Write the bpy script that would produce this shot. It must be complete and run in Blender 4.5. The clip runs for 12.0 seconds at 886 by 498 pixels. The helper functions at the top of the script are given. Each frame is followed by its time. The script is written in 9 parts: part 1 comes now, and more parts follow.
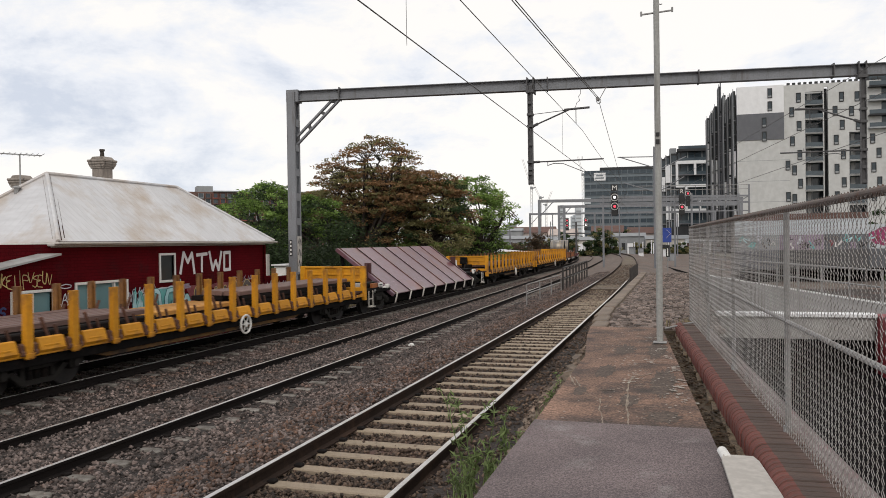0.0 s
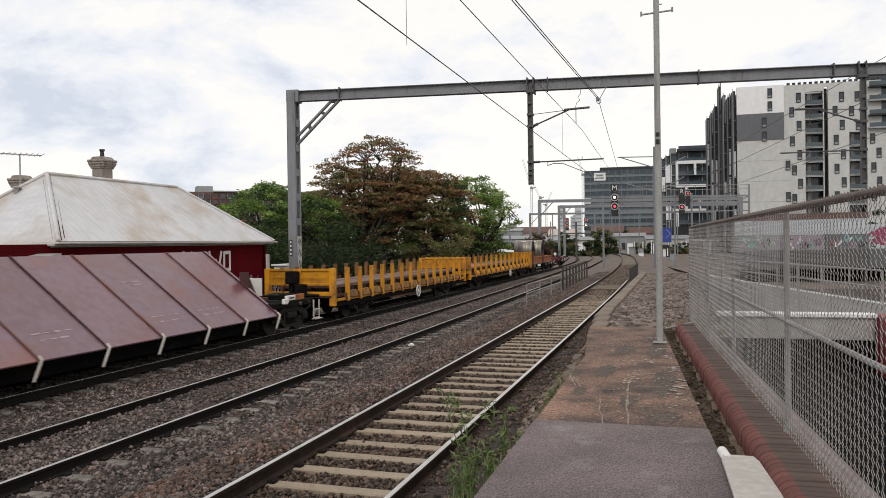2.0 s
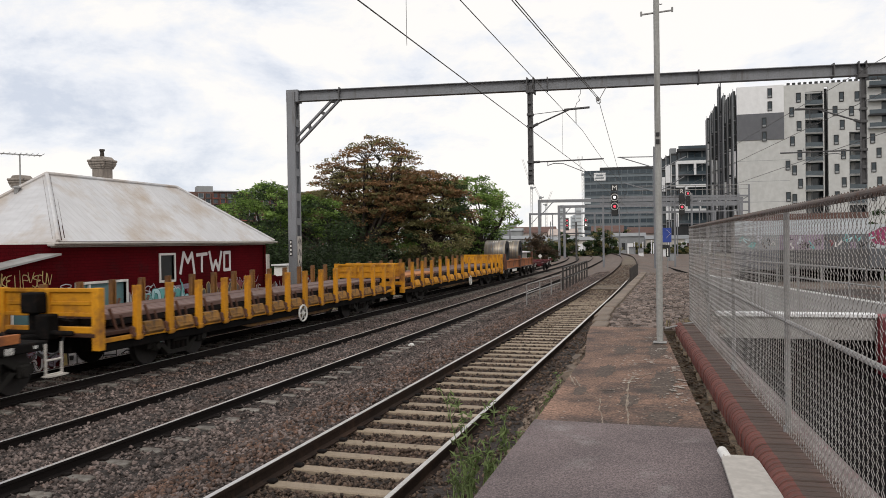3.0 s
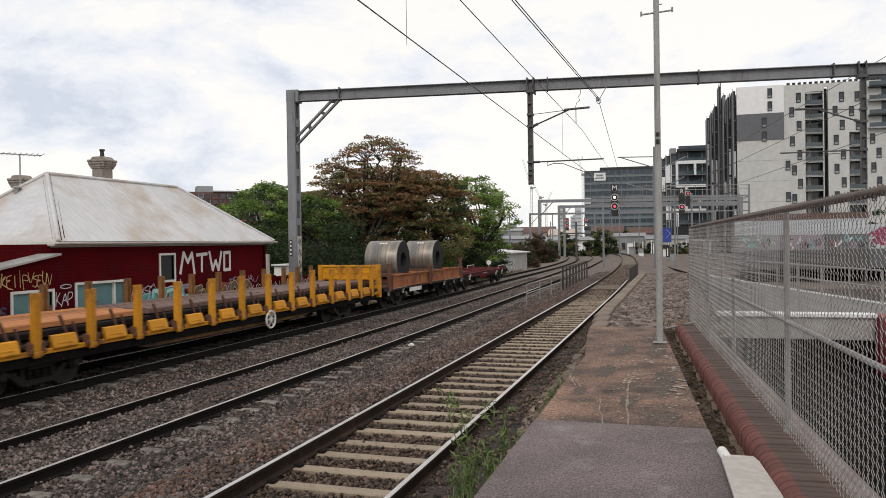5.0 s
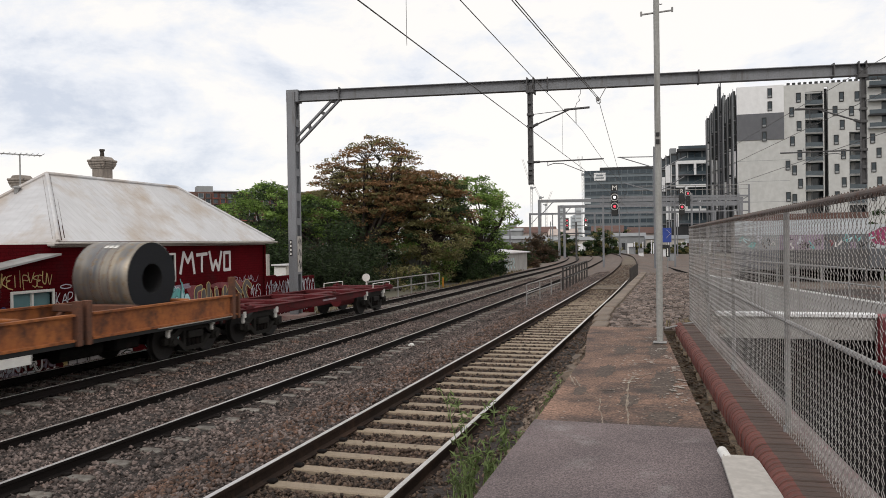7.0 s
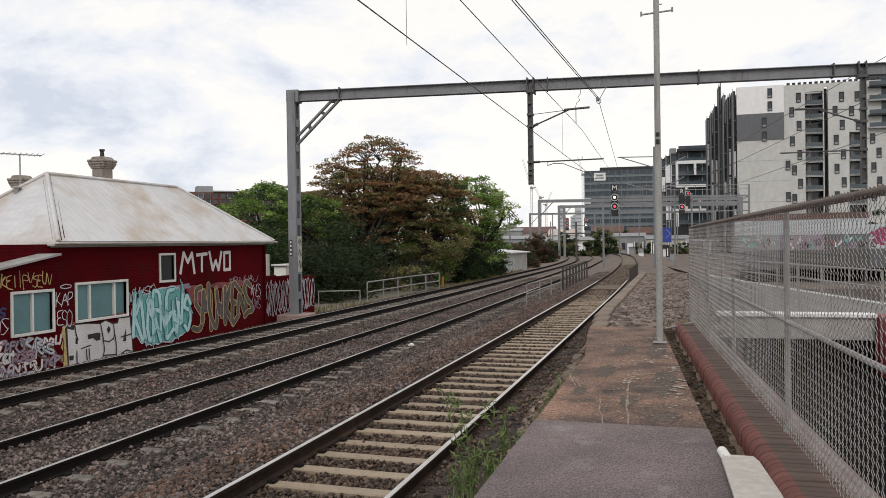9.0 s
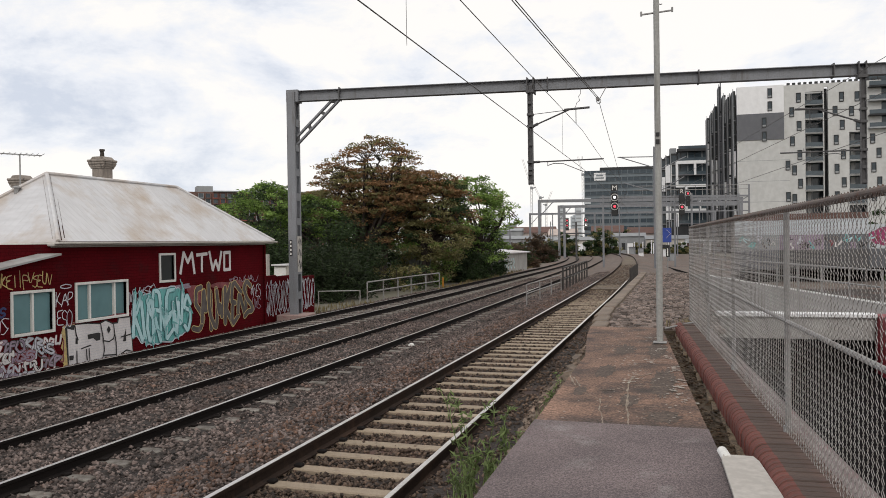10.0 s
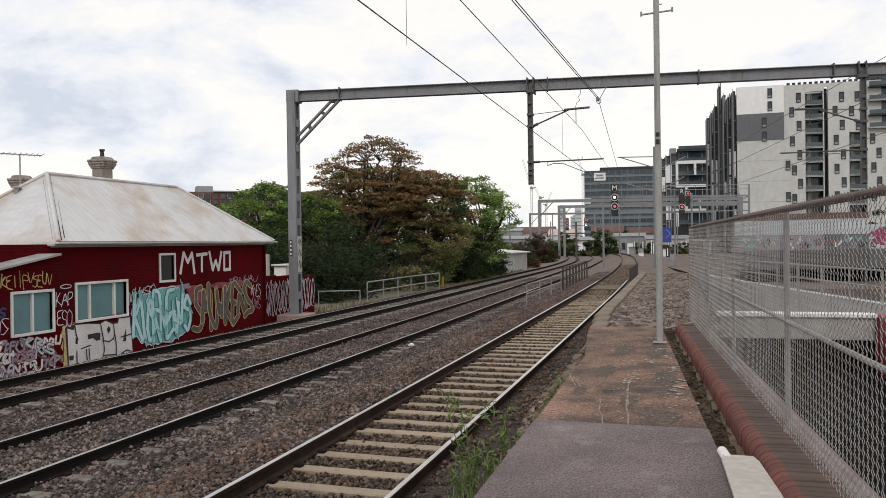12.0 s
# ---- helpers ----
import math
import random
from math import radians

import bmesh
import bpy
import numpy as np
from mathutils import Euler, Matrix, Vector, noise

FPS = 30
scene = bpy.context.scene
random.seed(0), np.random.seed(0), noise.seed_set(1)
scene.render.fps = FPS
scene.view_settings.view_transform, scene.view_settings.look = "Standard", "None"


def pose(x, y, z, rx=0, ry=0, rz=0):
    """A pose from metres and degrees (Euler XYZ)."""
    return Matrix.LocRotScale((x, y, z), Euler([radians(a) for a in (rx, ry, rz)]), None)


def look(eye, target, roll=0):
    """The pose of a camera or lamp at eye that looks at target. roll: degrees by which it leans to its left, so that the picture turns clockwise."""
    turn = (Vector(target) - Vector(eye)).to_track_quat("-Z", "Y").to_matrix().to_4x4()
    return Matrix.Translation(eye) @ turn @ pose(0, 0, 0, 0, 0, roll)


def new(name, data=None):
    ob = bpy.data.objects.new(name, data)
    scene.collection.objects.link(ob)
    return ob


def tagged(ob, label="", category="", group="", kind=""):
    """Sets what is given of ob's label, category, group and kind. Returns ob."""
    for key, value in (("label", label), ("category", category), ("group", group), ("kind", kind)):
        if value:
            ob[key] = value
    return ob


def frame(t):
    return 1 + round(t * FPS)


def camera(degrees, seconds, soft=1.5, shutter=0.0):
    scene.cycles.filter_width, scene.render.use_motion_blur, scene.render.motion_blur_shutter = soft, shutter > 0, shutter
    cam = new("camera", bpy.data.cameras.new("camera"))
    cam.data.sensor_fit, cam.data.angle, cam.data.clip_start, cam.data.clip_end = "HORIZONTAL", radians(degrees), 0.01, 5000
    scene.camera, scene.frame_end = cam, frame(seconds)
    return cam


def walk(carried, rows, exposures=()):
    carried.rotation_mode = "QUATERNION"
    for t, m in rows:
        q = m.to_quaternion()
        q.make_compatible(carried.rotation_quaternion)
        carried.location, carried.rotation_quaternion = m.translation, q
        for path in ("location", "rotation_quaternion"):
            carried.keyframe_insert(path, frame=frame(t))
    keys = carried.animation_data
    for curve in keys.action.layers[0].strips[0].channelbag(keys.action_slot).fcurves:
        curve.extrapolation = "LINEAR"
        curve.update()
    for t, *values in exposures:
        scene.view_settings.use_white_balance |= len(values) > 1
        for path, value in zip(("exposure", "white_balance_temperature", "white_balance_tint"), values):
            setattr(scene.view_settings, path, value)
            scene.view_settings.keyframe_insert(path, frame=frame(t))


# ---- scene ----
# ---------------------------------------------------------------- camera
cam = camera(61, 12.0, soft=0.6, shutter=0.2)
EYE = (0.0, 0.0, 2.40)
VIEW = Matrix.Translation(EYE) @ pose(0, 0, 0, 0, 0, 17.25) @ pose(0, 0, 0, 89.53, 0, 0) @ pose(0, 0, 0, 0, 0, -0.8)
walk(cam, [(0.0, VIEW), (12.0, VIEW)], exposures=[(0.0, 0.0), (12.0, 0.0)])

# ---------------------------------------------------------------- sky and sun
world = bpy.data.worlds.new("overcast_sky")
scene.world = world
world.use_nodes = True
wt = world.node_tree
wt.nodes.clear()
w_out = wt.nodes.new("ShaderNodeOutputWorld")
w_bg = wt.nodes.new("ShaderNodeBackground")
w_sky = wt.nodes.new("ShaderNodeTexSky")
w_sky.sky_type, w_sky.sun_disc = "NISHITA", False
w_sky.sun_elevation, w_sky.sun_rotation = radians(40), radians(172)
w_coord = wt.nodes.new("ShaderNodeTexCoord")
w_map = wt.nodes.new("ShaderNodeMapping")
w_map.inputs["Scale"].default_value = (1.0, 1.0, 2.1)
w_map.inputs["Location"].default_value = (0.35, 0.1, 0.3)
w_noise = wt.nodes.new("ShaderNodeTexNoise")
w_noise.inputs["Scale"].default_value, w_noise.inputs["Detail"].default_value = 5.2, 9.0
w_noise.inputs["Roughness"].default_value, w_noise.inputs["Distortion"].default_value = 0.62, 0.2
w_ramp = wt.nodes.new("ShaderNodeValToRGB")
w_ramp.color_ramp.elements[0].position, w_ramp.color_ramp.elements[0].color = 0.34, (0.60, 0.65, 0.745, 1)
w_ramp.color_ramp.elements[1].position, w_ramp.color_ramp.elements[1].color = 0.57, (0.93, 0.91, 0.88, 1)
w_mid = w_ramp.color_ramp.elements.new(0.46)
w_mid.color = (0.79, 0.815, 0.865, 1)
w_mix = wt.nodes.new("ShaderNodeMix")
w_mix.data_type = "RGBA"
w_mix.inputs["Factor"].default_value = 0.93
w_gain = wt.nodes.new("ShaderNodeMix")
w_gain.data_type, w_gain.blend_type = "RGBA", "MULTIPLY"
w_gain.inputs["Factor"].default_value = 1.0
w_gain.inputs["B"].default_value = (11.5, 11.35, 11.25, 1)
w_bg.inputs["Strength"].default_value = 0.1
wt.links.new(w_coord.outputs["Generated"], w_map.inputs["Vector"])
wt.links.new(w_map.outputs["Vector"], w_noise.inputs["Vector"])
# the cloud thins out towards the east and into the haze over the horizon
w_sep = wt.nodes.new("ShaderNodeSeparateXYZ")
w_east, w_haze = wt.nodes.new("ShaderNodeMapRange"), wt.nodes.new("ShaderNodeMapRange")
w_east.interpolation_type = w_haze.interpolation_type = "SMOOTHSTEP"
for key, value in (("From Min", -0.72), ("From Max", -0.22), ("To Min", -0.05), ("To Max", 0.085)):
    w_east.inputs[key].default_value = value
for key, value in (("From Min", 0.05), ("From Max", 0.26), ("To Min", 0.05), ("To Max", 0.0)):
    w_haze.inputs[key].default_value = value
w_add, w_sum = wt.nodes.new("ShaderNodeMath"), wt.nodes.new("ShaderNodeMath")
wt.links.new(w_coord.outputs["Generated"], w_sep.inputs["Vector"])
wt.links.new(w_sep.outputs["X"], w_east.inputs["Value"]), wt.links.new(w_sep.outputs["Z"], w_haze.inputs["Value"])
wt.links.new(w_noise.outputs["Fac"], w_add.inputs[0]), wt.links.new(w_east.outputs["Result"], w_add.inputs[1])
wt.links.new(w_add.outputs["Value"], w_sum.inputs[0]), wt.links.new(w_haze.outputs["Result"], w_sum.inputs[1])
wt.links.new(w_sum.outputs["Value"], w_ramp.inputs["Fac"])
wt.links.new(w_ramp.outputs["Color"], w_gain.inputs["A"])
wt.links.new(w_sky.outputs["Color"], w_mix.inputs["A"])
wt.links.new(w_gain.outputs["Result"], w_mix.inputs["B"])
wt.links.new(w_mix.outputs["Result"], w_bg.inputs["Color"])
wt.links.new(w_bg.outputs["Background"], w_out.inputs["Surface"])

sun = new("sun", bpy.data.lights.new("sun", "SUN"))
sun.data.energy, sun.data.angle, sun.data.color = 0.95, radians(24), (1.0, 0.95, 0.88)
sun.matrix_basis = look((0, 0, 30), (-1.5, 10, 21.5))

# ---------------------------------------------------------------- materials
def link(t, a, b):
    t.links.new(a, b)


def surface(name, base, alt=None, rough=0.75, metal=0.0, fine=60.0, coarse=2.5, vary=0.5, bump=0.25, bump_m=0.004,
            dirt=None, dirt_amount=0.35, streak=False, per_object=0.0, per_island=0.0, stretch=(1, 1, 1), gloss=0.5, speckle=0.0):
    """Two colours mixed at a coarse and a fine scale, stains on top, fine relief, all in metres."""
    m = bpy.data.materials.new(name)
    m.use_nodes = True
    t = m.node_tree
    bs = t.nodes["Principled BSDF"]
    bs.inputs["Roughness"].default_value, bs.inputs["Metallic"].default_value = rough, metal
    bs.inputs["Specular IOR Level"].default_value = gloss
    alt = alt or tuple(c * 0.72 for c in base)
    co = t.nodes.new("ShaderNodeTexCoord")
    mp = t.nodes.new("ShaderNodeMapping")
    mp.inputs["Scale"].default_value = stretch
    link(t, co.outputs["Object"], mp.inputs["Vector"])
    vec = mp.outputs["Vector"]
    n1 = t.nodes.new("ShaderNodeTexNoise")
    n1.inputs["Scale"].default_value, n1.inputs["Detail"].default_value = coarse, 5.0
    n2 = t.nodes.new("ShaderNodeTexNoise")
    n2.inputs["Scale"].default_value, n2.inputs["Detail"].default_value = fine, 3.0
    link(t, vec, n1.inputs["Vector"]), link(t, vec, n2.inputs["Vector"])
    add = t.nodes.new("ShaderNodeMath")
    add.operation = "ADD"
    link(t, n1.outputs["Fac"], add.inputs[0]), link(t, n2.outputs["Fac"], add.inputs[1])
    rmp = t.nodes.new("ShaderNodeMapRange")
    rmp.inputs["From Min"].default_value, rmp.inputs["From Max"].default_value = 1.0 - vary * 0.4, 1.0 + vary * 0.4
    link(t, add.outputs[0], rmp.inputs["Value"])
    mix = t.nodes.new("ShaderNodeMix")
    mix.data_type = "RGBA"
    mix.inputs["A"].default_value, mix.inputs["B"].default_value = (*alt, 1), (*base, 1)
    link(t, rmp.outputs["Result"], mix.inputs["Factor"])
    col = mix.outputs["Result"]
    if dirt:
        n3 = t.nodes.new("ShaderNodeTexNoise")
        n3.inputs["Scale"].default_value, n3.inputs["Detail"].default_value = coarse * 1.7, 8.0
        n3.inputs["Roughness"].default_value = 0.65
        mp3 = t.nodes.new("ShaderNodeMapping")
        mp3.inputs["Location"].default_value = (3.1, 7.7, 1.3)
        mp3.inputs["Scale"].default_value = (3.0, 3.0, 0.35) if streak else (1, 1, 1)
        link(t, co.outputs["Object"], mp3.inputs["Vector"]), link(t, mp3.outputs["Vector"], n3.inputs["Vector"])
        r3 = t.nodes.new("ShaderNodeMapRange")
        r3.inputs["From Min"].default_value = 0.62 - 0.3 * dirt_amount
        r3.inputs["From Max"].default_value = 0.78 - 0.2 * dirt_amount
        link(t, n3.outputs["Fac"], r3.inputs["Value"])
        m3 = t.nodes.new("ShaderNodeMix")
        m3.data_type = "RGBA"
        m3.inputs["B"].default_value = (*dirt, 1)
        link(t, r3.outputs["Result"], m3.inputs["Factor"]), link(t, col, m3.inputs["A"])
        col = m3.outputs["Result"]
    if speckle:
        n4 = t.nodes.new("ShaderNodeTexNoise")
        n4.inputs["Scale"].default_value, n4.inputs["Detail"].default_value = fine * 1.9, 2.0
        r4 = t.nodes.new("ShaderNodeMapRange")
        r4.inputs["From Min"].default_value, r4.inputs["From Max"].default_value = 0.32, 0.68
        r4.inputs["To Min"].default_value, r4.inputs["To Max"].default_value = 1 - speckle, 1 + speckle
        h4 = t.nodes.new("ShaderNodeHueSaturation")
        link(t, vec, n4.inputs["Vector"]), link(t, n4.outputs["Fac"], r4.inputs["Value"])
        link(t, r4.outputs["Result"], h4.inputs["Value"]), link(t, col, h4.inputs["Color"])
        col = h4.outputs["Color"]
    for amount, node, out in ((per_object, "ShaderNodeObjectInfo", "Random"), (per_island, "ShaderNodeNewGeometry", "Random Per Island")):
        if amount:
            rnd = t.nodes.new(node)
            rr = t.nodes.new("ShaderNodeMapRange")
            rr.inputs["To Min"].default_value, rr.inputs["To Max"].default_value = 1 - amount, 1 + amount
            link(t, rnd.outputs[out], rr.inputs["Value"])
            hs = t.nodes.new("ShaderNodeHueSaturation")
            link(t, rr.outputs["Result"], hs.inputs["Value"]), link(t, col, hs.inputs["Color"])
            col = hs.outputs["Color"]
    link(t, col, bs.inputs["Base Color"])
    rv = t.nodes.new("ShaderNodeMapRange")
    rv.inputs["To Min"].default_value, rv.inputs["To Max"].default_value = max(0.05, rough - 0.1), min(1, rough + 0.1)
    link(t, n1.outputs["Fac"], rv.inputs["Value"]), link(t, rv.outputs["Result"], bs.inputs["Roughness"])
    if bump:
        bp = t.nodes.new("ShaderNodeBump")
        bp.inputs["Strength"].default_value, bp.inputs["Distance"].default_value = bump, bump_m
        link(t, n2.outputs["Fac"], bp.inputs["Height"]), link(t, bp.outputs["Normal"], bs.inputs["Normal"])
    return m


def leaf_mat(name, base, alt):
    m = surface(name, base, alt, rough=0.55, fine=9, coarse=0.9, vary=0.9, bump=0, per_island=0.5)
    t = m.node_tree
    bs = t.nodes["Principled BSDF"]
    bs.inputs["Specular IOR Level"].default_value = 0.25
    # light that comes through the blade
    tr = t.nodes.new("ShaderNodeBsdfTranslucent")
    mx = t.nodes.new("ShaderNodeMixShader")
    mx.inputs["Fac"].default_value = 0.40
    link(t, bs.inputs["Base Color"].links[0].from_socket, tr.inputs["Color"])
    link(t, bs.outputs["BSDF"], mx.inputs[1]), link(t, tr.outputs["BSDF"], mx.inputs[2])
    link(t, mx.outputs["Shader"], t.nodes["Material Output"].inputs["Surface"])
    return m


def glass_mat(name, tint, rough=0.08):
    m = surface(name, tint, tuple(c * 0.8 for c in tint), rough=rough, fine=1.5, coarse=0.3, bump=0)
    m.node_tree.nodes["Principled BSDF"].inputs["Specular IOR Level"].default_value = 0.45
    return m


def glow_mat(name, colour, strength):
    m = bpy.data.materials.new(name)
    m.use_nodes = True
    bs = m.node_tree.nodes["Principled BSDF"]
    bs.inputs["Base Color"].default_value = (*colour, 1)
    bs.inputs["Emission Color"].default_value = (*colour, 1)
    bs.inputs["Emission Strength"].default_value = strength
    return m


# dark tone puts the shade in the gaps between loose stones into the ground
M_BALLAST = surface("ballast_ground", (0.056, 0.041, 0.035), (0.009, 0.007, 0.006), 0.95, fine=26, coarse=0.35, vary=0.8, bump=1.0, bump_m=0.03,
                    dirt=(0.10, 0.055, 0.042), dirt_amount=0.35)
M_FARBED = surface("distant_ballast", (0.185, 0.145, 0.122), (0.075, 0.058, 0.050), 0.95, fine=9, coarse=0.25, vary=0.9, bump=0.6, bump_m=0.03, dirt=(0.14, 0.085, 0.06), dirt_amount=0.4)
M_STONE = surface("ballast_stone", (0.206, 0.160, 0.144), (0.024, 0.018, 0.016), 0.9, fine=22, coarse=0.6, vary=0.9, bump=0.2,
                  dirt=(0.135, 0.072, 0.048), dirt_amount=0.24, per_island=0.85)
M_BROWNSTONE = surface("brown_ballast_stone", (0.135, 0.090, 0.064), (0.035, 0.024, 0.018), 0.9, fine=22, coarse=0.7, vary=0.9, bump=0.2, per_island=0.8)
M_RUSTSTONE = surface("rusty_ballast_stone", (0.155, 0.088, 0.060), (0.055, 0.034, 0.026), 0.9, fine=22, coarse=0.6, vary=0.9, bump=0.2, per_island=0.7)
M_GROUND = surface("dry_ground", (0.16, 0.145, 0.11), (0.09, 0.085, 0.06), 0.95, fine=5, coarse=0.12, vary=0.8, bump=0.6, bump_m=0.05)
M_RAILTOP = surface("polished_rail_head", (0.62, 0.60, 0.58), (0.50, 0.47, 0.45), 0.32, 0.85, fine=40, coarse=2, bump=0.05)
M_RAIL = surface("rusty_rail", (0.042, 0.027, 0.021), (0.018, 0.013, 0.011), 0.9, 0.0, fine=50, coarse=1.2, vary=0.8, dirt=(0.07, 0.042, 0.03), gloss=0.15)
M_RAILDARK = surface("dark_rail", (0.016, 0.012, 0.011), (0.007, 0.006, 0.006), 0.9, 0.0, fine=50, coarse=1.2, vary=0.8, gloss=0.15)
M_SLEEPER = surface("concrete_sleeper", (0.36, 0.29, 0.215), (0.25, 0.195, 0.14), 0.9, fine=45, coarse=3, vary=0.8, dirt=(0.17, 0.125, 0.09), dirt_amount=0.3, per_object=0.12)
M_SLEEPER_OLD = surface("weathered_sleeper", (0.27, 0.25, 0.225), (0.16, 0.145, 0.13), 0.9, fine=40, coarse=3, vary=0.9, dirt=(0.09, 0.075, 0.062), dirt_amount=0.6, per_object=0.2)
M_ASPHALT = surface("worn_asphalt", (0.176, 0.138, 0.138), (0.088, 0.069, 0.070), 0.95, speckle=0.55, fine=62, coarse=1.6, vary=0.6, bump=0.9, bump_m=0.006, dirt=(0.23, 0.21, 0.205), dirt_amount=0.25)
# near-black tone that puts the shade of sunken places into the colour
M_PIT = surface("pit_shade_black", (0.010, 0.009, 0.009), (0.006, 0.005, 0.006), 1.0, fine=40, coarse=1.2, vary=0.9, bump=0.5, gloss=0.04)
M_GREYPAVE = surface("grey_paving", (0.190, 0.178, 0.172), (0.125, 0.118, 0.114), 0.92, fine=20, coarse=0.8, vary=0.8)
M_OLDPAVE = surface("old_bitumen", (0.285, 0.170, 0.120), (0.078, 0.046, 0.034), 0.95, speckle=0.55, fine=30, coarse=1.3, vary=0.8, bump=0.9, bump_m=0.012, dirt=(0.052, 0.038, 0.032), dirt_amount=0.6)
M_COBBLE = surface("bluestone_cobble", (0.212, 0.163, 0.140), (0.070, 0.055, 0.048), 0.9, fine=20, coarse=2, vary=0.9, bump=0.5, bump_m=0.01, per_object=0.6)
M_COPING = surface("bluestone_coping", (0.25, 0.195, 0.150), (0.13, 0.100, 0.080), 0.9, fine=35, coarse=2, vary=0.9, bump=0.5, bump_m=0.008, dirt=(0.10, 0.08, 0.065), per_object=0.15)
M_CONCRETE = surface("grey_concrete", (0.42, 0.41, 0.39), (0.31, 0.30, 0.285), 0.9, fine=40, coarse=1.0, vary=0.7, dirt=(0.22, 0.21, 0.2), dirt_amount=0.3, streak=True)
M_LEDGE = surface("pinkish_worn_concrete", (0.22, 0.18, 0.175), (0.13, 0.105, 0.10), 0.9, fine=30, coarse=2.0, vary=0.9, dirt=(0.20, 0.09, 0.10), dirt_amount=0.35)
M_BRICK = surface("red_brick", (0.195, 0.055, 0.040), (0.110, 0.035, 0.028), 0.85, fine=50, coarse=6, vary=0.9, bump=0.7, bump_m=0.006, dirt=(0.10, 0.055, 0.045), dirt_amount=0.4, per_object=0.22)
M_BRICKTOP = surface("grimy_brick_top", (0.125, 0.072, 0.056), (0.062, 0.042, 0.036), 0.9, fine=40, coarse=2.5, vary=0.9, bump=0.8, bump_m=0.006, dirt=(0.075, 0.055, 0.045), dirt_amount=0.45, per_object=0.2)
M_MORTAR = surface("dirty_mortar", (0.11, 0.095, 0.085), (0.055, 0.048, 0.044), 0.95, fine=60, coarse=6)
M_DIRT = surface("drain_dirt", (0.145, 0.105, 0.068), (0.060, 0.046, 0.030), 0.95, fine=40, coarse=3, vary=0.9, bump=0.8, bump_m=0.01)
M_GALV = surface("galvanised_steel", (0.33, 0.325, 0.32), (0.24, 0.235, 0.23), 0.6, 0.3, fine=30, coarse=2.2, vary=0.7, dirt=(0.16, 0.125, 0.10), dirt_amount=0.25)
M_WIRE = surface("galvanised_wire", (0.42, 0.405, 0.39), (0.235, 0.215, 0.20), 0.6, 0.25, fine=30, coarse=3, vary=0.8)
M_GANTRY = surface("gantry_paint", (0.215, 0.222, 0.240), (0.160, 0.165, 0.178), 0.6, fine=20, coarse=0.8, vary=0.6, dirt=(0.11, 0.10, 0.095), dirt_amount=0.25, streak=True)
M_GANTRYDARK = surface("gantry_dark_steel", (0.085, 0.083, 0.085), (0.06, 0.058, 0.06), 0.65, fine=20, coarse=0.8, vary=0.6)
M_CABLE = surface("catenary_cable", (0.120, 0.116, 0.112), (0.085, 0.082, 0.080), 0.6, 0.3, bump=0)
M_POLE = surface("grey_pole_paint", (0.36, 0.36, 0.345), (0.28, 0.28, 0.265), 0.6, fine=30, coarse=1.5, dirt=(0.2, 0.19, 0.175), streak=True)
M_WALLRED = surface("dark_red_painted_brick", (0.118, 0.005, 0.009), (0.060, 0.003, 0.005), 0.9, gloss=0.05, fine=30, coarse=0.8, vary=0.8, bump=0.25, bump_m=0.003, dirt=(0.06, 0.010, 0.012), dirt_amount=0.3)
def add_courses(m, brick_w=0.24, brick_h=0.086):
    """Brick courses as relief and slightly darker joints, on walls that run along y."""
    t = m.node_tree
    bs = t.nodes["Principled BSDF"]
    co = t.nodes.new("ShaderNodeTexCoord")
    sep = t.nodes.new("ShaderNodeSeparateXYZ")
    com = t.nodes.new("ShaderNodeCombineXYZ")
    br = t.nodes.new("ShaderNodeTexBrick")
    br.inputs["Scale"].default_value = 1.0
    br.inputs["Brick Width"].default_value, br.inputs["Row Height"].default_value = brick_w, brick_h
    br.inputs["Mortar Size"].default_value = 0.010
    br.inputs["Color1"].default_value, br.inputs["Color2"].default_value = (1, 1, 1, 1), (0.86, 0.86, 0.86, 1)
    br.inputs["Mortar"].default_value = (0.68, 0.68, 0.68, 1)
    link(t, co.outputs["Object"], sep.inputs["Vector"])
    link(t, sep.outputs["Y"], com.inputs["X"]), link(t, sep.outputs["Z"], com.inputs["Y"])
    link(t, com.outputs["Vector"], br.inputs["Vector"])
    mul = t.nodes.new("ShaderNodeMix")
    mul.data_type, mul.blend_type = "RGBA", "MULTIPLY"
    mul.inputs["Factor"].default_value = 1.0
    link(t, bs.inputs["Base Color"].links[0].from_socket, mul.inputs["A"]), link(t, br.outputs["Color"], mul.inputs["B"])
    link(t, mul.outputs["Result"], bs.inputs["Base Color"])
    bp = t.nodes.new("ShaderNodeBump")
    bp.inputs["Strength"].default_value, bp.inputs["Distance"].default_value = 0.6, 0.008
    link(t, br.outputs["Color"], bp.inputs["Height"]), link(t, bp.outputs["Normal"], bs.inputs["Normal"])


add_courses(M_WALLRED)
M_ROOF = surface("weathered_iron_roof", (0.60, 0.60, 0.615), (0.48, 0.475, 0.485), 0.6, 0.1, fine=5, coarse=0.30, vary=0.8, dirt=(0.40, 0.33, 0.27), dirt_amount=0.52, bump=0.1, stretch=(0.35, 1.6, 0.35))
M_TRIM = surface("cream_trim", (0.52, 0.49, 0.45), (0.40, 0.37, 0.34), 0.7, fine=20, coarse=1.2)
M_WHITE = surface("white_paint", (0.75, 0.74, 0.71), (0.62, 0.60, 0.57), 0.65, fine=30, coarse=2, vary=0.6)
M_DARKGLASS = glass_mat("dark_window_glass", (0.045, 0.05, 0.05))
M_CURTAIN = glass_mat("teal_curtained_glass", (0.150, 0.270, 0.290), 0.2)
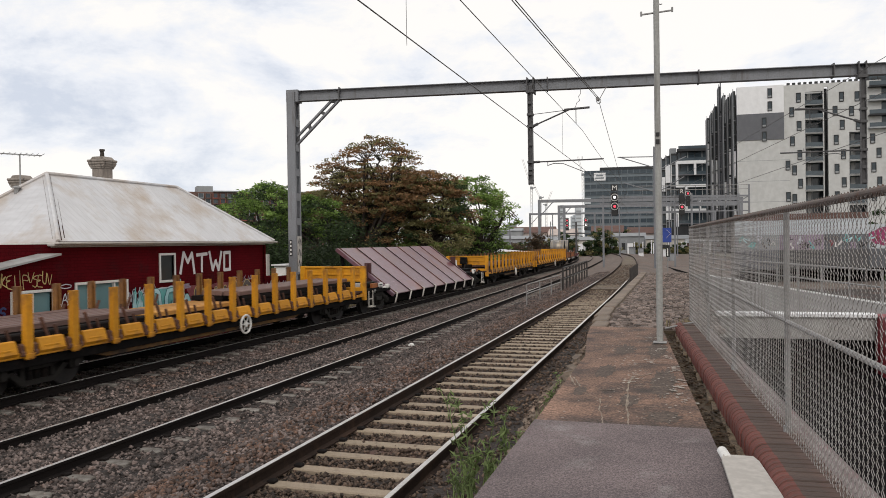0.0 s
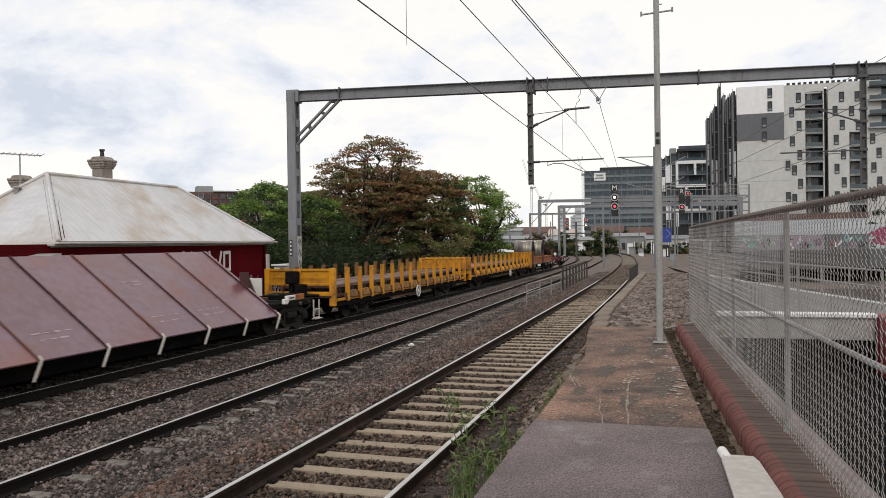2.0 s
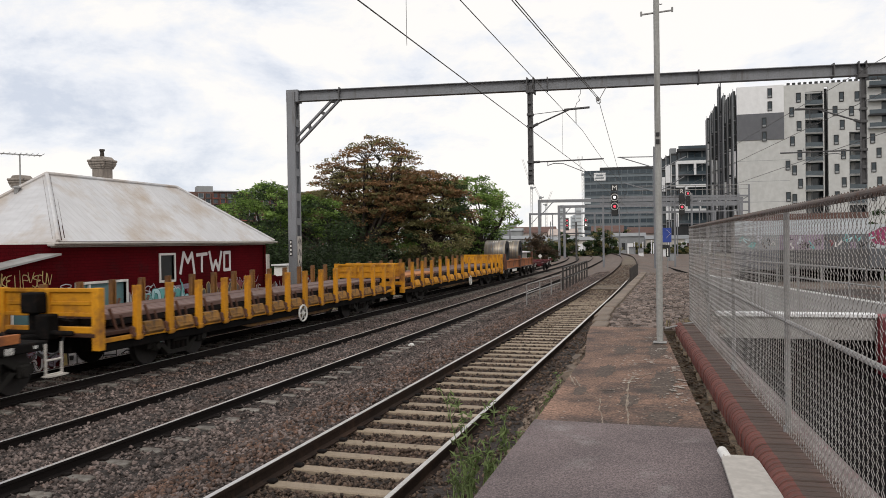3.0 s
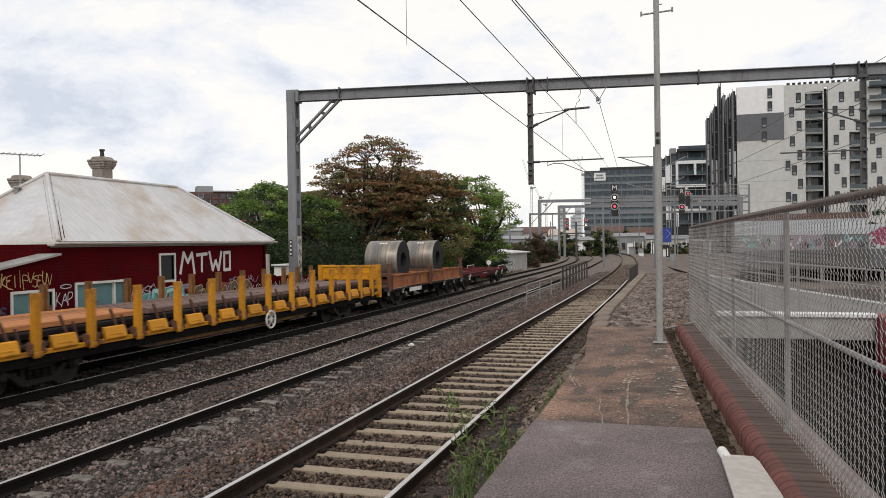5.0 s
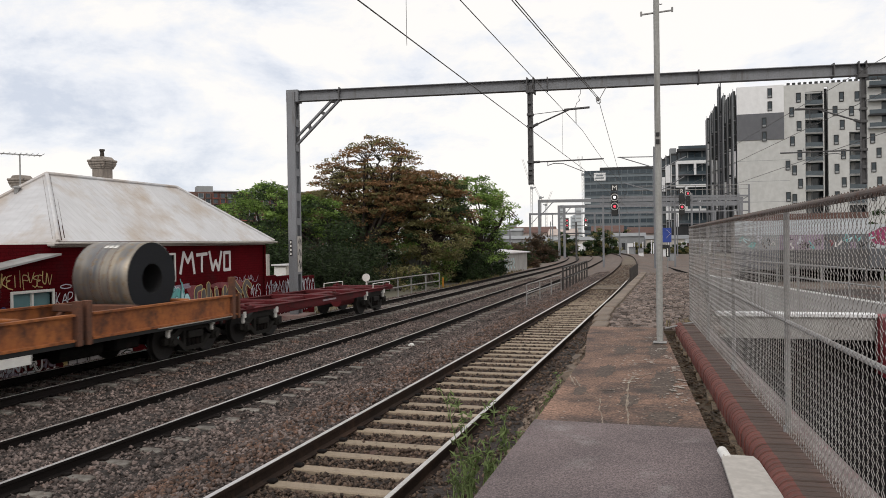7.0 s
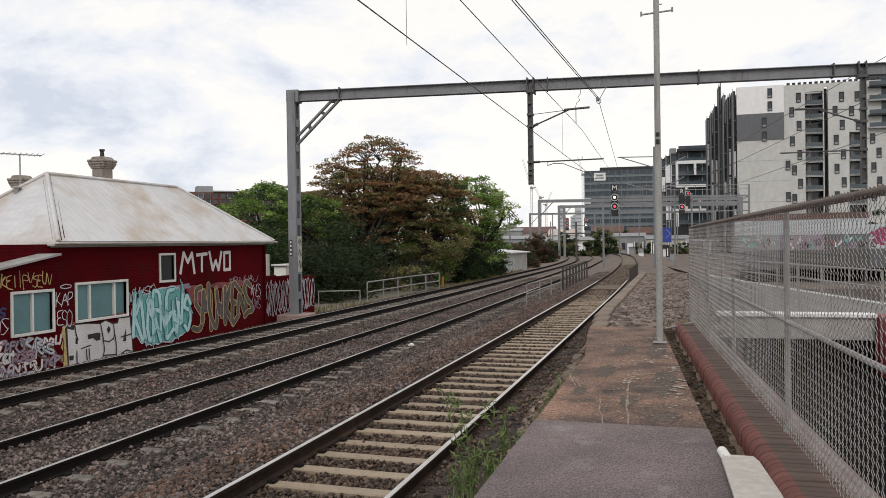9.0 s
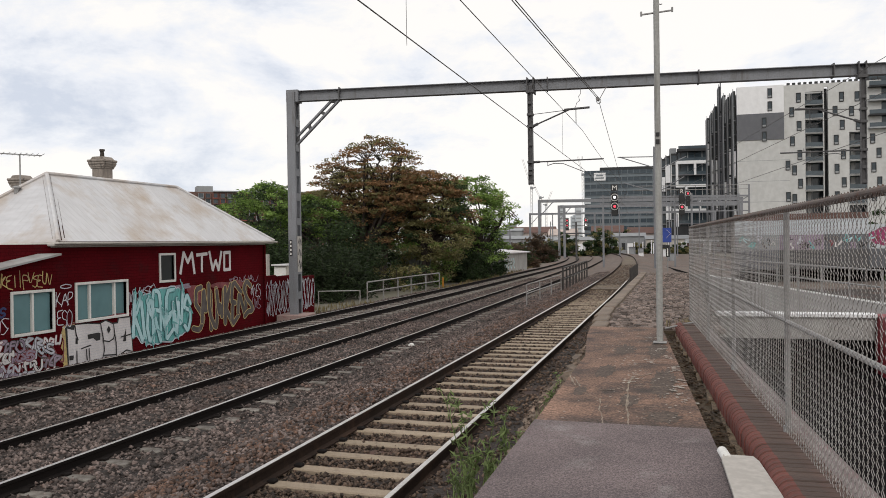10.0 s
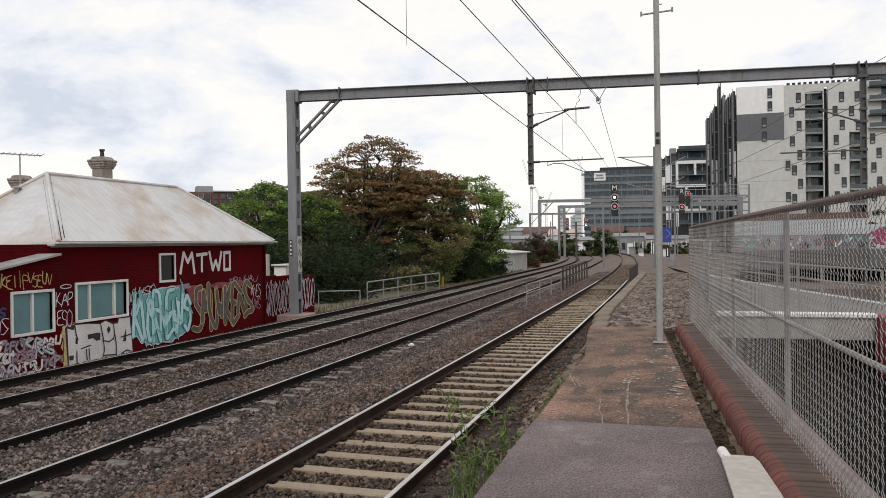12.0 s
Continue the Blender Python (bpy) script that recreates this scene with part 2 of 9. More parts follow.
M_CHIMNEY = surface("cement_chimney", (0.30, 0.26, 0.225), (0.21, 0.18, 0.158), 0.9, fine=25, coarse=2, vary=0.8, streak=True, dirt=(0.10, 0.088, 0.078))
M_BARK = surface("dark_bark", (0.055, 0.042, 0.033), (0.030, 0.024, 0.020), 0.95, fine=25, coarse=4, bump=0.8, bump_m=0.02, stretch=(1, 1, 0.25))
M_LEAF_G = leaf_mat("bright_green_leaf", (0.205, 0.300, 0.070), (0.105, 0.175, 0.045))
M_LEAF_L = leaf_mat("light_green_leaf", (0.300, 0.420, 0.110), (0.165, 0.265, 0.070))
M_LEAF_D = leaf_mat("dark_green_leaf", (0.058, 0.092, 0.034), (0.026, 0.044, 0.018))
# darker leaf, with the shade under the trees put into its colour
M_LEAF_SHADE = leaf_mat("ivy_shade_leaf", (0.042, 0.062, 0.026), (0.018, 0.028, 0.012))
M_LEAF_B = leaf_mat("brown_leaf", (0.340, 0.190, 0.088), (0.180, 0.112, 0.060))
M_LEAF_DRY = leaf_mat("dry_brown_leaf", (0.115, 0.072, 0.045), (0.055, 0.040, 0.026))
M_LEAF_O = leaf_mat("olive_leaf", (0.285, 0.255, 0.112), (0.160, 0.150, 0.068))
M_WEED = leaf_mat("weed_leaf", (0.290, 0.360, 0.150), (0.150, 0.210, 0.080))
M_DRYGRASS = leaf_mat("dry_grass", (0.26, 0.205, 0.10), (0.14, 0.115, 0.055))
M_YELLOW = surface("yellow_wagon_paint", (0.62, 0.285, 0.012), (0.47, 0.190, 0.009), 0.6, fine=14, coarse=0.9, vary=0.9, dirt=(0.16, 0.066, 0.026), dirt_amount=0.45, per_object=0.15, gloss=0.3)
M_DECK = surface("rust_brown_deck", (0.075, 0.038, 0.028), (0.036, 0.020, 0.016), 0.85, fine=22, coarse=1.2, vary=0.9, gloss=0.2)
M_RAILDULL = surface("dull_rail_head", (0.115, 0.088, 0.072), (0.065, 0.048, 0.040), 0.7, 0.0, fine=40, coarse=0.6, bump=0.05, gloss=0.3)
M_RUSTSTEEL = surface("rusty_steel", (0.175, 0.070, 0.036), (0.075, 0.032, 0.021), 0.8, fine=22, coarse=1.2, vary=0.9, dirt=(0.045, 0.028, 0.022))
M_ORANGE = surface("faded_orange_wagon_paint", (0.43, 0.155, 0.045), (0.20, 0.064, 0.028), 0.7, fine=12, coarse=1.3, vary=1.0, dirt=(0.085, 0.036, 0.024), dirt_amount=0.45, gloss=0.3)
# the bluish base holds the sky's sheen; the redder tones are oxide
M_PLUM = surface("plum_oxide_plate", (0.170, 0.098, 0.132), (0.125, 0.044, 0.056), 0.34, gloss=0.85, fine=5, coarse=0.45, vary=0.6, dirt=(0.175, 0.056, 0.042), dirt_amount=0.36, bump=0.08, per_object=0.15)
M_CHALK = surface("worn_chalk", (0.46, 0.38, 0.41), (0.22, 0.15, 0.17), 0.8, fine=30, coarse=5, vary=1.0)
M_MAROON = surface("dark_maroon_steel", (0.075, 0.022, 0.022), (0.040, 0.014, 0.014), 0.7, fine=16, coarse=1.2, vary=0.8)
M_REDOX = surface("oxide_red_wagon_paint", (0.120, 0.016, 0.020), (0.070, 0.012, 0.014), 0.75, fine=16, coarse=1.2, vary=0.8, dirt=(0.04, 0.018, 0.016), gloss=0.2)
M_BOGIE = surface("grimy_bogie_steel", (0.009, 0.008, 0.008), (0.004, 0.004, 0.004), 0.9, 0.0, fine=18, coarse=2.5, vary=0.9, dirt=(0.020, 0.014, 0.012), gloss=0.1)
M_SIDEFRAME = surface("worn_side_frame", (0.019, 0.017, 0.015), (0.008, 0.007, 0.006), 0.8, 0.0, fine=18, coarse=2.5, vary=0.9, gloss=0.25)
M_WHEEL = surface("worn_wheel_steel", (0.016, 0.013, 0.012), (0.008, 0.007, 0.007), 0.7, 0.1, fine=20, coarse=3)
M_RAILLOAD_O = surface("orange_rusted_bar", (0.50, 0.205, 0.070), (0.29, 0.115, 0.045), 0.75, 0.0, fine=20, coarse=1.0, vary=0.9, stretch=(1, 0.1, 1), per_object=0.25)
M_RAILLOAD_Y = surface("yellow_timber_packing", (0.50, 0.25, 0.045), (0.30, 0.13, 0.03), 0.7, 0.0, fine=20, coarse=1.0, vary=0.9, stretch=(1, 0.1, 1), per_object=0.25)
M_RAILLOAD = surface("brown_steel_bar", (0.200, 0.120, 0.102), (0.095, 0.056, 0.047), 0.6, 0.1, fine=20, coarse=1.0, vary=0.9, stretch=(1, 0.1, 1))
M_COIL = surface("coiled_steel_side", (0.33, 0.29, 0.235), (0.095, 0.105, 0.125), 0.38, 0.45, fine=9, coarse=4.2, vary=0.9, dirt=(0.24, 0.165, 0.085), dirt_amount=0.35, bump=0.05, stretch=(1, 0.10, 0.10))
M_COILEND = surface("coiled_steel_end", (0.014, 0.016, 0.020), (0.007, 0.008, 0.011), 0.7, 0.0, gloss=0.25, fine=30, coarse=1.5, vary=0.8)
M_BLACK = surface("black_paint", (0.014, 0.014, 0.015), (0.009, 0.009, 0.010), 0.6, fine=20, coarse=2)
M_APTLIGHT = surface("light_precast_panel", (0.55, 0.55, 0.54), (0.46, 0.46, 0.45), 0.85, fine=1.0, coarse=0.12, vary=0.6, bump=0, dirt=(0.46, 0.45, 0.43), dirt_amount=0.2)
M_APTWHITE = surface("white_facade_panel", (0.76, 0.76, 0.77), (0.69, 0.69, 0.70), 0.7, fine=1.0, coarse=0.1, bump=0)
M_APTGREY = surface("dark_grey_facade_panel", (0.125, 0.128, 0.142), (0.105, 0.108, 0.120), 0.7, fine=1.0, coarse=0.1, bump=0)
M_APTBLACK = surface("charcoal_facade", (0.020, 0.021, 0.024), (0.013, 0.014, 0.016), 0.6, fine=1.0, coarse=0.1, bump=0)
M_APTGLASS = glass_mat("apartment_glass", (0.035, 0.050, 0.062), 0.1)
M_BALU = glass_mat("balustrade_glass", (0.065, 0.085, 0.10), 0.15)
M_OFFICE = surface("blue_grey_cladding", (0.150, 0.178, 0.200), (0.115, 0.140, 0.160), 0.5, fine=0.5, coarse=0.06, bump=0)
M_OFFICEGLASS = glass_mat("office_glass", (0.040, 0.058, 0.074), 0.25)
M_FARBROWN = surface("brown_brick_far", (0.150, 0.085, 0.070), (0.110, 0.065, 0.055), 0.9, fine=1, coarse=0.1, bump=0)
M_FARGREY = surface("far_grey_render", (0.30, 0.31, 0.32), (0.25, 0.26, 0.27), 0.9, fine=0.5, coarse=0.05, bump=0)
M_FARPALE = surface("pale_haze_render", (0.50, 0.53, 0.56), (0.46, 0.49, 0.52), 0.9, fine=0.5, coarse=0.02, bump=0)
M_SIGNBLUE = surface("blue_sign", (0.02, 0.055, 0.30), (0.016, 0.045, 0.25), 0.5, bump=0)
M_PIPE = surface("handrail_pipe", (0.32, 0.315, 0.31), (0.22, 0.21, 0.20), 0.6, 0.2, fine=20, coarse=2, dirt=(0.17, 0.11, 0.08))
M_PIPEDARK = surface("dark_fence_pipe", (0.050, 0.042, 0.038), (0.032, 0.028, 0.026), 0.7, fine=20, coarse=2)
L_RED = glow_mat("red_signal_lamp", (0.9, 0.06, 0.10), 0.9)
L_WHITE = glow_mat("white_signal_lamp", (1.0, 1.0, 1.0), 1.0)


# ---------------------------------------------------------------- builders
def bm_mesh(name, bm, material, smooth=False):
    me = bpy.data.meshes.new(name)
    bm.to_mesh(me)
    bm.free()
    for m in (material if isinstance(material, (list, tuple)) else [material]):
        me.materials.append(m)
    if smooth:
        me.polygons.foreach_set("use_smooth", [True] * len(me.polygons))
    return me


def part(name, bm, material, parent=None, label="", at=None, smooth=False):
    """One mesh object from a bmesh, under a thing or a part."""
    ob = new(name, bm_mesh(name, bm, material, smooth))
    if parent is not None:
        ob.parent = parent
    if at is not None:
        ob.matrix_basis = at
    return tagged(ob, label=label)


def piece(name, me, parent, at=None, label=""):
    ob = new(name, me)
    if parent is not None:
        ob.parent = parent
    if at is not None:
        ob.matrix_basis = at
    return tagged(ob, label=label)


def thing(name, at, label, category, group="", kind=""):
    ob = new(name)
    ob.empty_display_size = 0.2
    ob.matrix_basis = at
    return tagged(ob, label, category, group, kind)


def box(bm, x0, x1, y0, y1, z0, z1, bevel=0.0, m=None):
    """A box between these faces, with bevelled edges."""
    res = bmesh.ops.create_cube(bm, size=1.0)
    vs = res["verts"]
    for v in vs:
        v.co = Vector(((x0 + x1) / 2 + v.co.x * (x1 - x0), (y0 + y1) / 2 + v.co.y * (y1 - y0), (z0 + z1) / 2 + v.co.z * (z1 - z0)))
    if bevel:
        es = list({e for v in vs for e in v.link_edges})
        r = bmesh.ops.bevel(bm, geom=es, offset=bevel, segments=1, affect="EDGES", profile=0.5)
        vs = list({v for f in r["faces"] for v in f.verts} | {v for v in vs if v.is_valid})
    if m is not None:
        bmesh.ops.transform(bm, matrix=m, verts=vs)
    return vs


def boxes(rows, bevel=0.0):
    bm = bmesh.new()
    for r in rows:
        box(bm, *r, bevel=bevel)
    return bm


def tube(bm, a, b, r, r2=None, sides=8, caps=True):
    """A round bar from a to b."""
    a, b = Vector(a), Vector(b)
    d = b - a
    m = Matrix.Translation((a + b) / 2) @ d.to_track_quat("Z", "Y").to_matrix().to_4x4()
    return bmesh.ops.create_cone(bm, cap_ends=caps, segments=sides, radius1=r, radius2=r if r2 is None else r2, depth=d.length, matrix=m)["verts"]


def bar(bm, a, b, w, h, bevel=0.0):
    """A rectangular bar from a to b, w across and h deep."""
    a, b = Vector(a), Vector(b)
    d = b - a
    m = Matrix.Translation(a) @ d.to_track_quat("Z", "Y").to_matrix().to_4x4()
    return box(bm, -w / 2, w / 2, -h / 2, h / 2, 0, d.length, bevel, m)


def prism(bm, pts, axis, a, b):
    """A closed outline of 2D points drawn out along an axis ('x', 'y' or 'z') from a to b."""
    def put(p, q):
        return {"x": (q, p[0], p[1]), "y": (p[0], q, p[1]), "z": (p[0], p[1], q)}[axis]
    va = [bm.verts.new(put(p, a)) for p in pts]
    vb = [bm.verts.new(put(p, b)) for p in pts]
    n = len(pts)
    fs = [bm.faces.new(va), bm.faces.new(vb)] + [bm.faces.new((va[i], va[(i + 1) % n], vb[(i + 1) % n], vb[i])) for i in range(n)]
    bmesh.ops.recalc_face_normals(bm, faces=fs)
    return va + vb


def sweep(bm, path, outline, closed=False):
    """An outline of (across, up) points carried along a path of 3D points that stays level in its cross-section."""
    rings = []
    for i, p in enumerate(path):
        q0, q1 = path[max(i - 1, 0)], path[min(i + 1, len(path) - 1)]
        d = (Vector(q1) - Vector(q0)).normalized()
        side = d.cross(Vector((0, 0, 1))).normalized()
        rings.append([bm.verts.new(Vector(p) + side * u + Vector((0, 0, v))) for u, v in outline])
    n = len(outline)
    for a, b in zip(rings, rings[1:]):
        for i in range(n):
            bm.faces.new((a[i], a[(i + 1) % n], b[(i + 1) % n], b[i]))
    bm.faces.new(rings[0]), bm.faces.new(rings[-1])
    bmesh.ops.recalc_face_normals(bm, faces=bm.faces[:])
    return bm


def wire(name, pts, r, material, parent=None, sides=6):
    """A cable through points, as a thin tube."""
    bm = bmesh.new()
    ring = [(r * math.cos(k * 2 * math.pi / sides), r * math.sin(k * 2 * math.pi / sides)) for k in range(sides)]
    sweep(bm, pts, ring)
    return part(name, bm, material, parent)


def tri_mesh(name, v, f, material):
    """A mesh of triangles from arrays."""
    me = bpy.data.meshes.new(name)
    v, f = np.asarray(v, np.float32), np.asarray(f, np.int32)
    me.vertices.add(len(v))
    me.vertices.foreach_set("co", v.ravel())
    me.loops.add(f.size)
    me.loops.foreach_set("vertex_index", f.ravel())
    me.polygons.add(len(f))
    me.polygons.foreach_set("loop_start", np.arange(0, f.size, 3, dtype=np.int32))
    me.materials.append(material)
    me.update(calc_edges=True)
    return me


def data_mesh(name, verts, faces, material):
    me = bpy.data.meshes.new(name)
    me.from_pydata(verts, [], faces)
    for m in (material if isinstance(material, (list, tuple)) else [material]):
        me.materials.append(m)
    me.update()
    return me


# ---------------------------------------------------------------- track lines
def smooth_line(pts):
    """x as a smooth function of y through control points (y, x)."""
    ys = np.array([p[0] for p in pts], float)
    xs = np.array([p[1] for p in pts], float)
    d = np.gradient(xs, ys)

    def f(y):
        y = min(max(y, ys[0]), ys[-1])
        i = min(max(int(np.searchsorted(ys, y)) - 1, 0), len(ys) - 2)
        h = ys[i + 1] - ys[i]
        s = (y - ys[i]) / h
        return ((2 * s**3 - 3 * s**2 + 1) * xs[i] + (s**3 - 2 * s**2 + s) * h * d[i]
                + (-2 * s**3 + 3 * s**2) * xs[i + 1] + (s**3 - s**2) * h * d[i + 1])
    return f


NEAR = smooth_line([(-170, -3.49), (-10, -3.49), (22, -3.49), (40, -3.60), (62, -4.0), (75, -4.5), (90, -5.3), (108, -6.5), (122, -7.7), (136, -9.4), (151, -11.9), (172, -18.5), (200, -35), (225, -58)])
MID = smooth_line([(-170, -8.60), (-10, -8.60), (14, -8.60), (30, -8.72), (46, -8.95), (70, -9.55), (90, -10.2), (119, -11.8), (147, -15.4), (175, -24), (200, -40), (215, -52)])
LEFT = smooth_line([(-170, -12.95), (-10, -12.95), (16, -12.95), (36, -12.85), (60, -12.95), (93, -13.6), (119, -15.6), (147, -19.9), (175, -29), (210, -52)])
RIGHT = smooth_line([(-20, 19), (10, 11.2), (24, 7.9), (33, 5.8), (50, 2.6), (74, -0.2), (100, -3.6), (124, -7.6), (150, -14.4), (175, -25), (200, -42)])
Z_NEAR, Z_LOW = 0.0, -0.40
GAUGE = 1.67


def track_path(line, y0, y1, step, off, z):
    """Points of a line beside the track's middle."""
    out = []
    n = max(2, int((y1 - y0) / step) + 1)
    for i in range(n):
        y = y0 + (y1 - y0) * i / (n - 1)
        dx = (line(y + 0.5) - line(y - 0.5))
        k = math.hypot(dx, 1)
        out.append((line(y) + off / k, y - off * dx / k, z))
    return out


# ---------------------------------------------------------------- ground and ballast
PLAT_Z = 1.05
BED = [(-3000, -0.9), (-60, -0.9), (-19, -0.85), (-15.4, -0.72), (-14.7, -0.62), (-14.2, -0.60), (-11.7, -0.61), (-11.2, -0.65), (-10.5, -0.65),
       (-9.8, -0.61), (-9.45, -0.54), (-7.80, -0.54), (-7.68, -0.585), (-7.28, -0.605), (-7.12, -0.62), (-6.7, -0.63), (-6.0, -0.46), (-5.4, -0.20), (-4.9, -0.12), (-4.46, -0.115), (-4.30, -0.215), (-2.68, -0.215), (-2.50, -0.13), (-2.1, -0.15), (-1.6, -0.22), (-1.0, -0.4),
       (0, -0.5), (1.2, -0.78), (3, -0.80), (60, -0.85), (3000, -1.0)]


def bend(x, y):
    """How far the ground follows the curve at this place."""
    k = min(1.0, max(0.0, 1 - (abs(x) - 120) / 900))
    return (MID(y) - MID(0)) * k


def build_ground():
    xs = sorted(set([b[0] for b in BED] + [-1200, -500, -200, -110, -85, -70, -50, -42, -36, -31, -27, -24, -21, -17, 5, 9, 15, 25, 100, 300, 1000]
                    + list(np.arange(-16, 2.1, 0.25).round(2))))
    ys = sorted(set([-600, -200, -120] + list(range(-60, 0, 10)) + list(np.arange(0, 40, 0.5)) + list(range(40, 220, 3)) + [240, 280, 340, 450, 700, 1200, 2200, 4000]))
    rnd = random.Random(3)
    verts = []
    for y in ys:
        for x in xs:
            near = -16 < x < 0 and 2 < y < 80
            verts.append((x + bend(x, y), y, float(np.interp(x, [b[0] for b in BED], [b[1] for b in BED])) + (rnd.uniform(-0.02, 0.02) if near else 0)))
    n = len(xs)
    faces = [(j * n + i, j * n + i + 1, (j + 1) * n + i + 1, (j + 1) * n + i) for j in range(len(ys) - 1) for i in range(n - 1)]
    me = data_mesh("ground", verts, faces, [M_BALLAST, M_GROUND, M_FARBED])
    for p in me.polygons:
        c = p.center
        s = c.x - (MID(c.y) - MID(0))
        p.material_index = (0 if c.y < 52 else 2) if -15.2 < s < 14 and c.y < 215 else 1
        p.use_smooth = True
    tagged(new("ground", me), "grey and rust-brown ballast and bare ground around the tracks", "ground", kind="structure")


build_ground()


def rock_cloud(n, place, size, seed):
    """Many small uneven stones as one mesh: an eight-faced lump each."""
    rng = np.random.default_rng(seed)
    base = np.array([(1, 0, 0), (0, 1, 0), (-1, 0, 0), (0, -1, 0), (0.1, 0.1, 0.75), (0, 0, -0.7)], float)
    tri = np.array([(0, 1, 4), (1, 2, 4), (2, 3, 4), (3, 0, 4), (1, 0, 5), (2, 1, 5), (3, 2, 5), (0, 3, 5)])
    pos = place(rng, n)
    n = len(pos)
    sz = size * rng.uniform(0.45, 1.5, (n, 1, 1))
    v = (base[None] * (1 + rng.uniform(-0.45, 0.35, (n, 6, 3))) + rng.uniform(-0.28, 0.28, (n, 6, 3))) * sz
    a = rng.uniform(0, 2 * np.pi, n)
    tilt = rng.uniform(-0.7, 0.7, n)
    ca, sa, ct, st = np.cos(a)[:, None], np.sin(a)[:, None], np.cos(tilt)[:, None], np.sin(tilt)[:, None]
    x, y, z = v[..., 0], v[..., 1], v[..., 2]
    y, z = y * ct - z * st, y * st + z * ct
    x, y = x * ca - y * sa, x * sa + y * ca
    v = np.stack([x, y, z], -1) + pos[:, None, :]
    f = tri[None] + (np.arange(n) * 6)[:, None, None]
    return v.reshape(-1, 3), f.reshape(-1, 3)


def beside(y, first, pitch):
    """How far these places along a track are from the middle of the nearest sleeper."""
    return np.abs((y - first + pitch / 2) % pitch - pitch / 2)


def stones(name, n, size, seed, region, material, label, level=None, line=None):
    """Loose stones over a stretch of the bed, swept off the rails and off most of the bare sleepers."""
    def place(rng, k):
        x0, x1, y0, y1 = region
        # denser towards the platform's end of the line
        y = y0 + (y1 - y0) * rng.uniform(0, 1, k) ** 1.9
        s = rng.uniform(x0, x1, k)
        keep = np.ones(k, bool)
        for base in (-3.49, -8.60, -12.95):
            d = np.abs(s - base)
            keep &= ~((d > 0.79) & (d < 0.88))
        stray = rng.uniform(0, 1, k)
        if level is None:
            keep &= ~((np.abs(s + 3.49) < 0.80) & (line is None))
            keep &= ~((np.abs(s + 3.49) < 0.80) & (beside(y, 4.2, 0.60) < 0.118) & (stray > 0.025))
            keep &= ~((s > -7.70) & (s < -7.27) & (beside(y, 4.5, 0.68) < 0.11) & (stray > 0.12))
            keep &= ~((s > -12.06) & (s < -11.62) & (beside(y, 8.0, 0.68) < 0.11) & (stray > 0.12))
            keep &= ~((np.abs(s + 12.95) < 0.78) & (beside(y, 8.0, 0.68) < 0.10) & (stray > 0.35))
        s, y = s[keep], y[keep]
        way = line or MID
        x = np.array([a + way(b) - way(0) for a, b in zip(s, y)])
        z = np.interp(s, [b[0] for b in BED], [b[1] for b in BED]) + rng.uniform(-0.022, 0.026, len(s))
        if level is not None:
            z = np.interp(y, [33, 45], [-0.21, level]) + rng.uniform(-0.01, 0.015, len(s))
        elif line is not None:
            z += 0.010
        return np.stack([x, y, z], -1)
    v, f = rock_cloud(n, place, size, seed)
    me = tri_mesh(name, v, f, material)
    return tagged(new(name, me), label, "ballast", kind="stuff")


stones("ballast_stones", 165000, 0.0335, 11, (-15.3, -2.6, 4.5, 62), M_STONE, "loose grey crushed stone ballast between the tracks")
stones("sleeper_bay_stones", 30000, 0.027, 15, (-4.29, -2.69, 4.2, 38), M_BROWNSTONE, "brown stones in the bays between pale sleepers", None, NEAR)
stones("bank_foot_stones", 11000, 0.030, 16, (-2.60, -1.3, 4.2, 36), M_BROWNSTONE, "brown stones along the foot of the platform bank")
stones("buried_track_stones", 5000, 0.032, 14, (-4.29, -2.69, 33, 80), M_BROWNSTONE, "brown stones over the buried sleepers", -0.125, NEAR)
stones("rusty_ballast_stones", 14000, 0.030, 12, (-6.0, -4.6, 6, 46), M_RUSTSTONE, "rust-stained ballast stones beside the near track")


# ---------------------------------------------------------------- tracks
def rail_outline(s=1.0):
    return [(-0.07, -0.17), (0.07, -0.17), (0.07, -0.155), (0.012, -0.135), (0.012, -0.05), (0.036, -0.035), (0.036, -0.004), (0.030, 0.0),
            (-0.030, 0.0), (-0.036, -0.004), (-0.036, -0.035), (-0.012, -0.05), (-0.012, -0.135), (-0.07, -0.155)]


def rail(parent, line, off, z, y0, y1, body, shine=0.031):
    bm = bmesh.new()
    sweep(bm, track_path(line, y0, y1, 1.5, off, z), rail_outline())
    ob = part("rail", bm, body, parent)
    bm = bmesh.new()
    sweep(bm, track_path(line, 46, y1, 1.5, off, z + 0.001), [(-shine, -0.006), (shine, -0.006), (shine - 0.003, 0.0015), (-shine + 0.003, 0.0015)])
    part("rail_head", bm, M_RAILDULL, ob, "dull rusted running surface")
    bm = bmesh.new()
    sweep(bm, track_path(line, y0, min(46, y1), 1.5, off, z + 0.001), [(-shine, -0.006), (shine, -0.006), (shine - 0.003, 0.0015), (-shine + 0.003, 0.0015)])
    part("rail_head", bm, M_RAILTOP, ob, "polished running surface of the rail")


def sleeper_mesh(name, material, half=1.30):
    bm = bmesh.new()
    box(bm, -half, half, -0.092, 0.092, -0.20, 0.0, 0.014)
    return bm_mesh(name, bm, material)


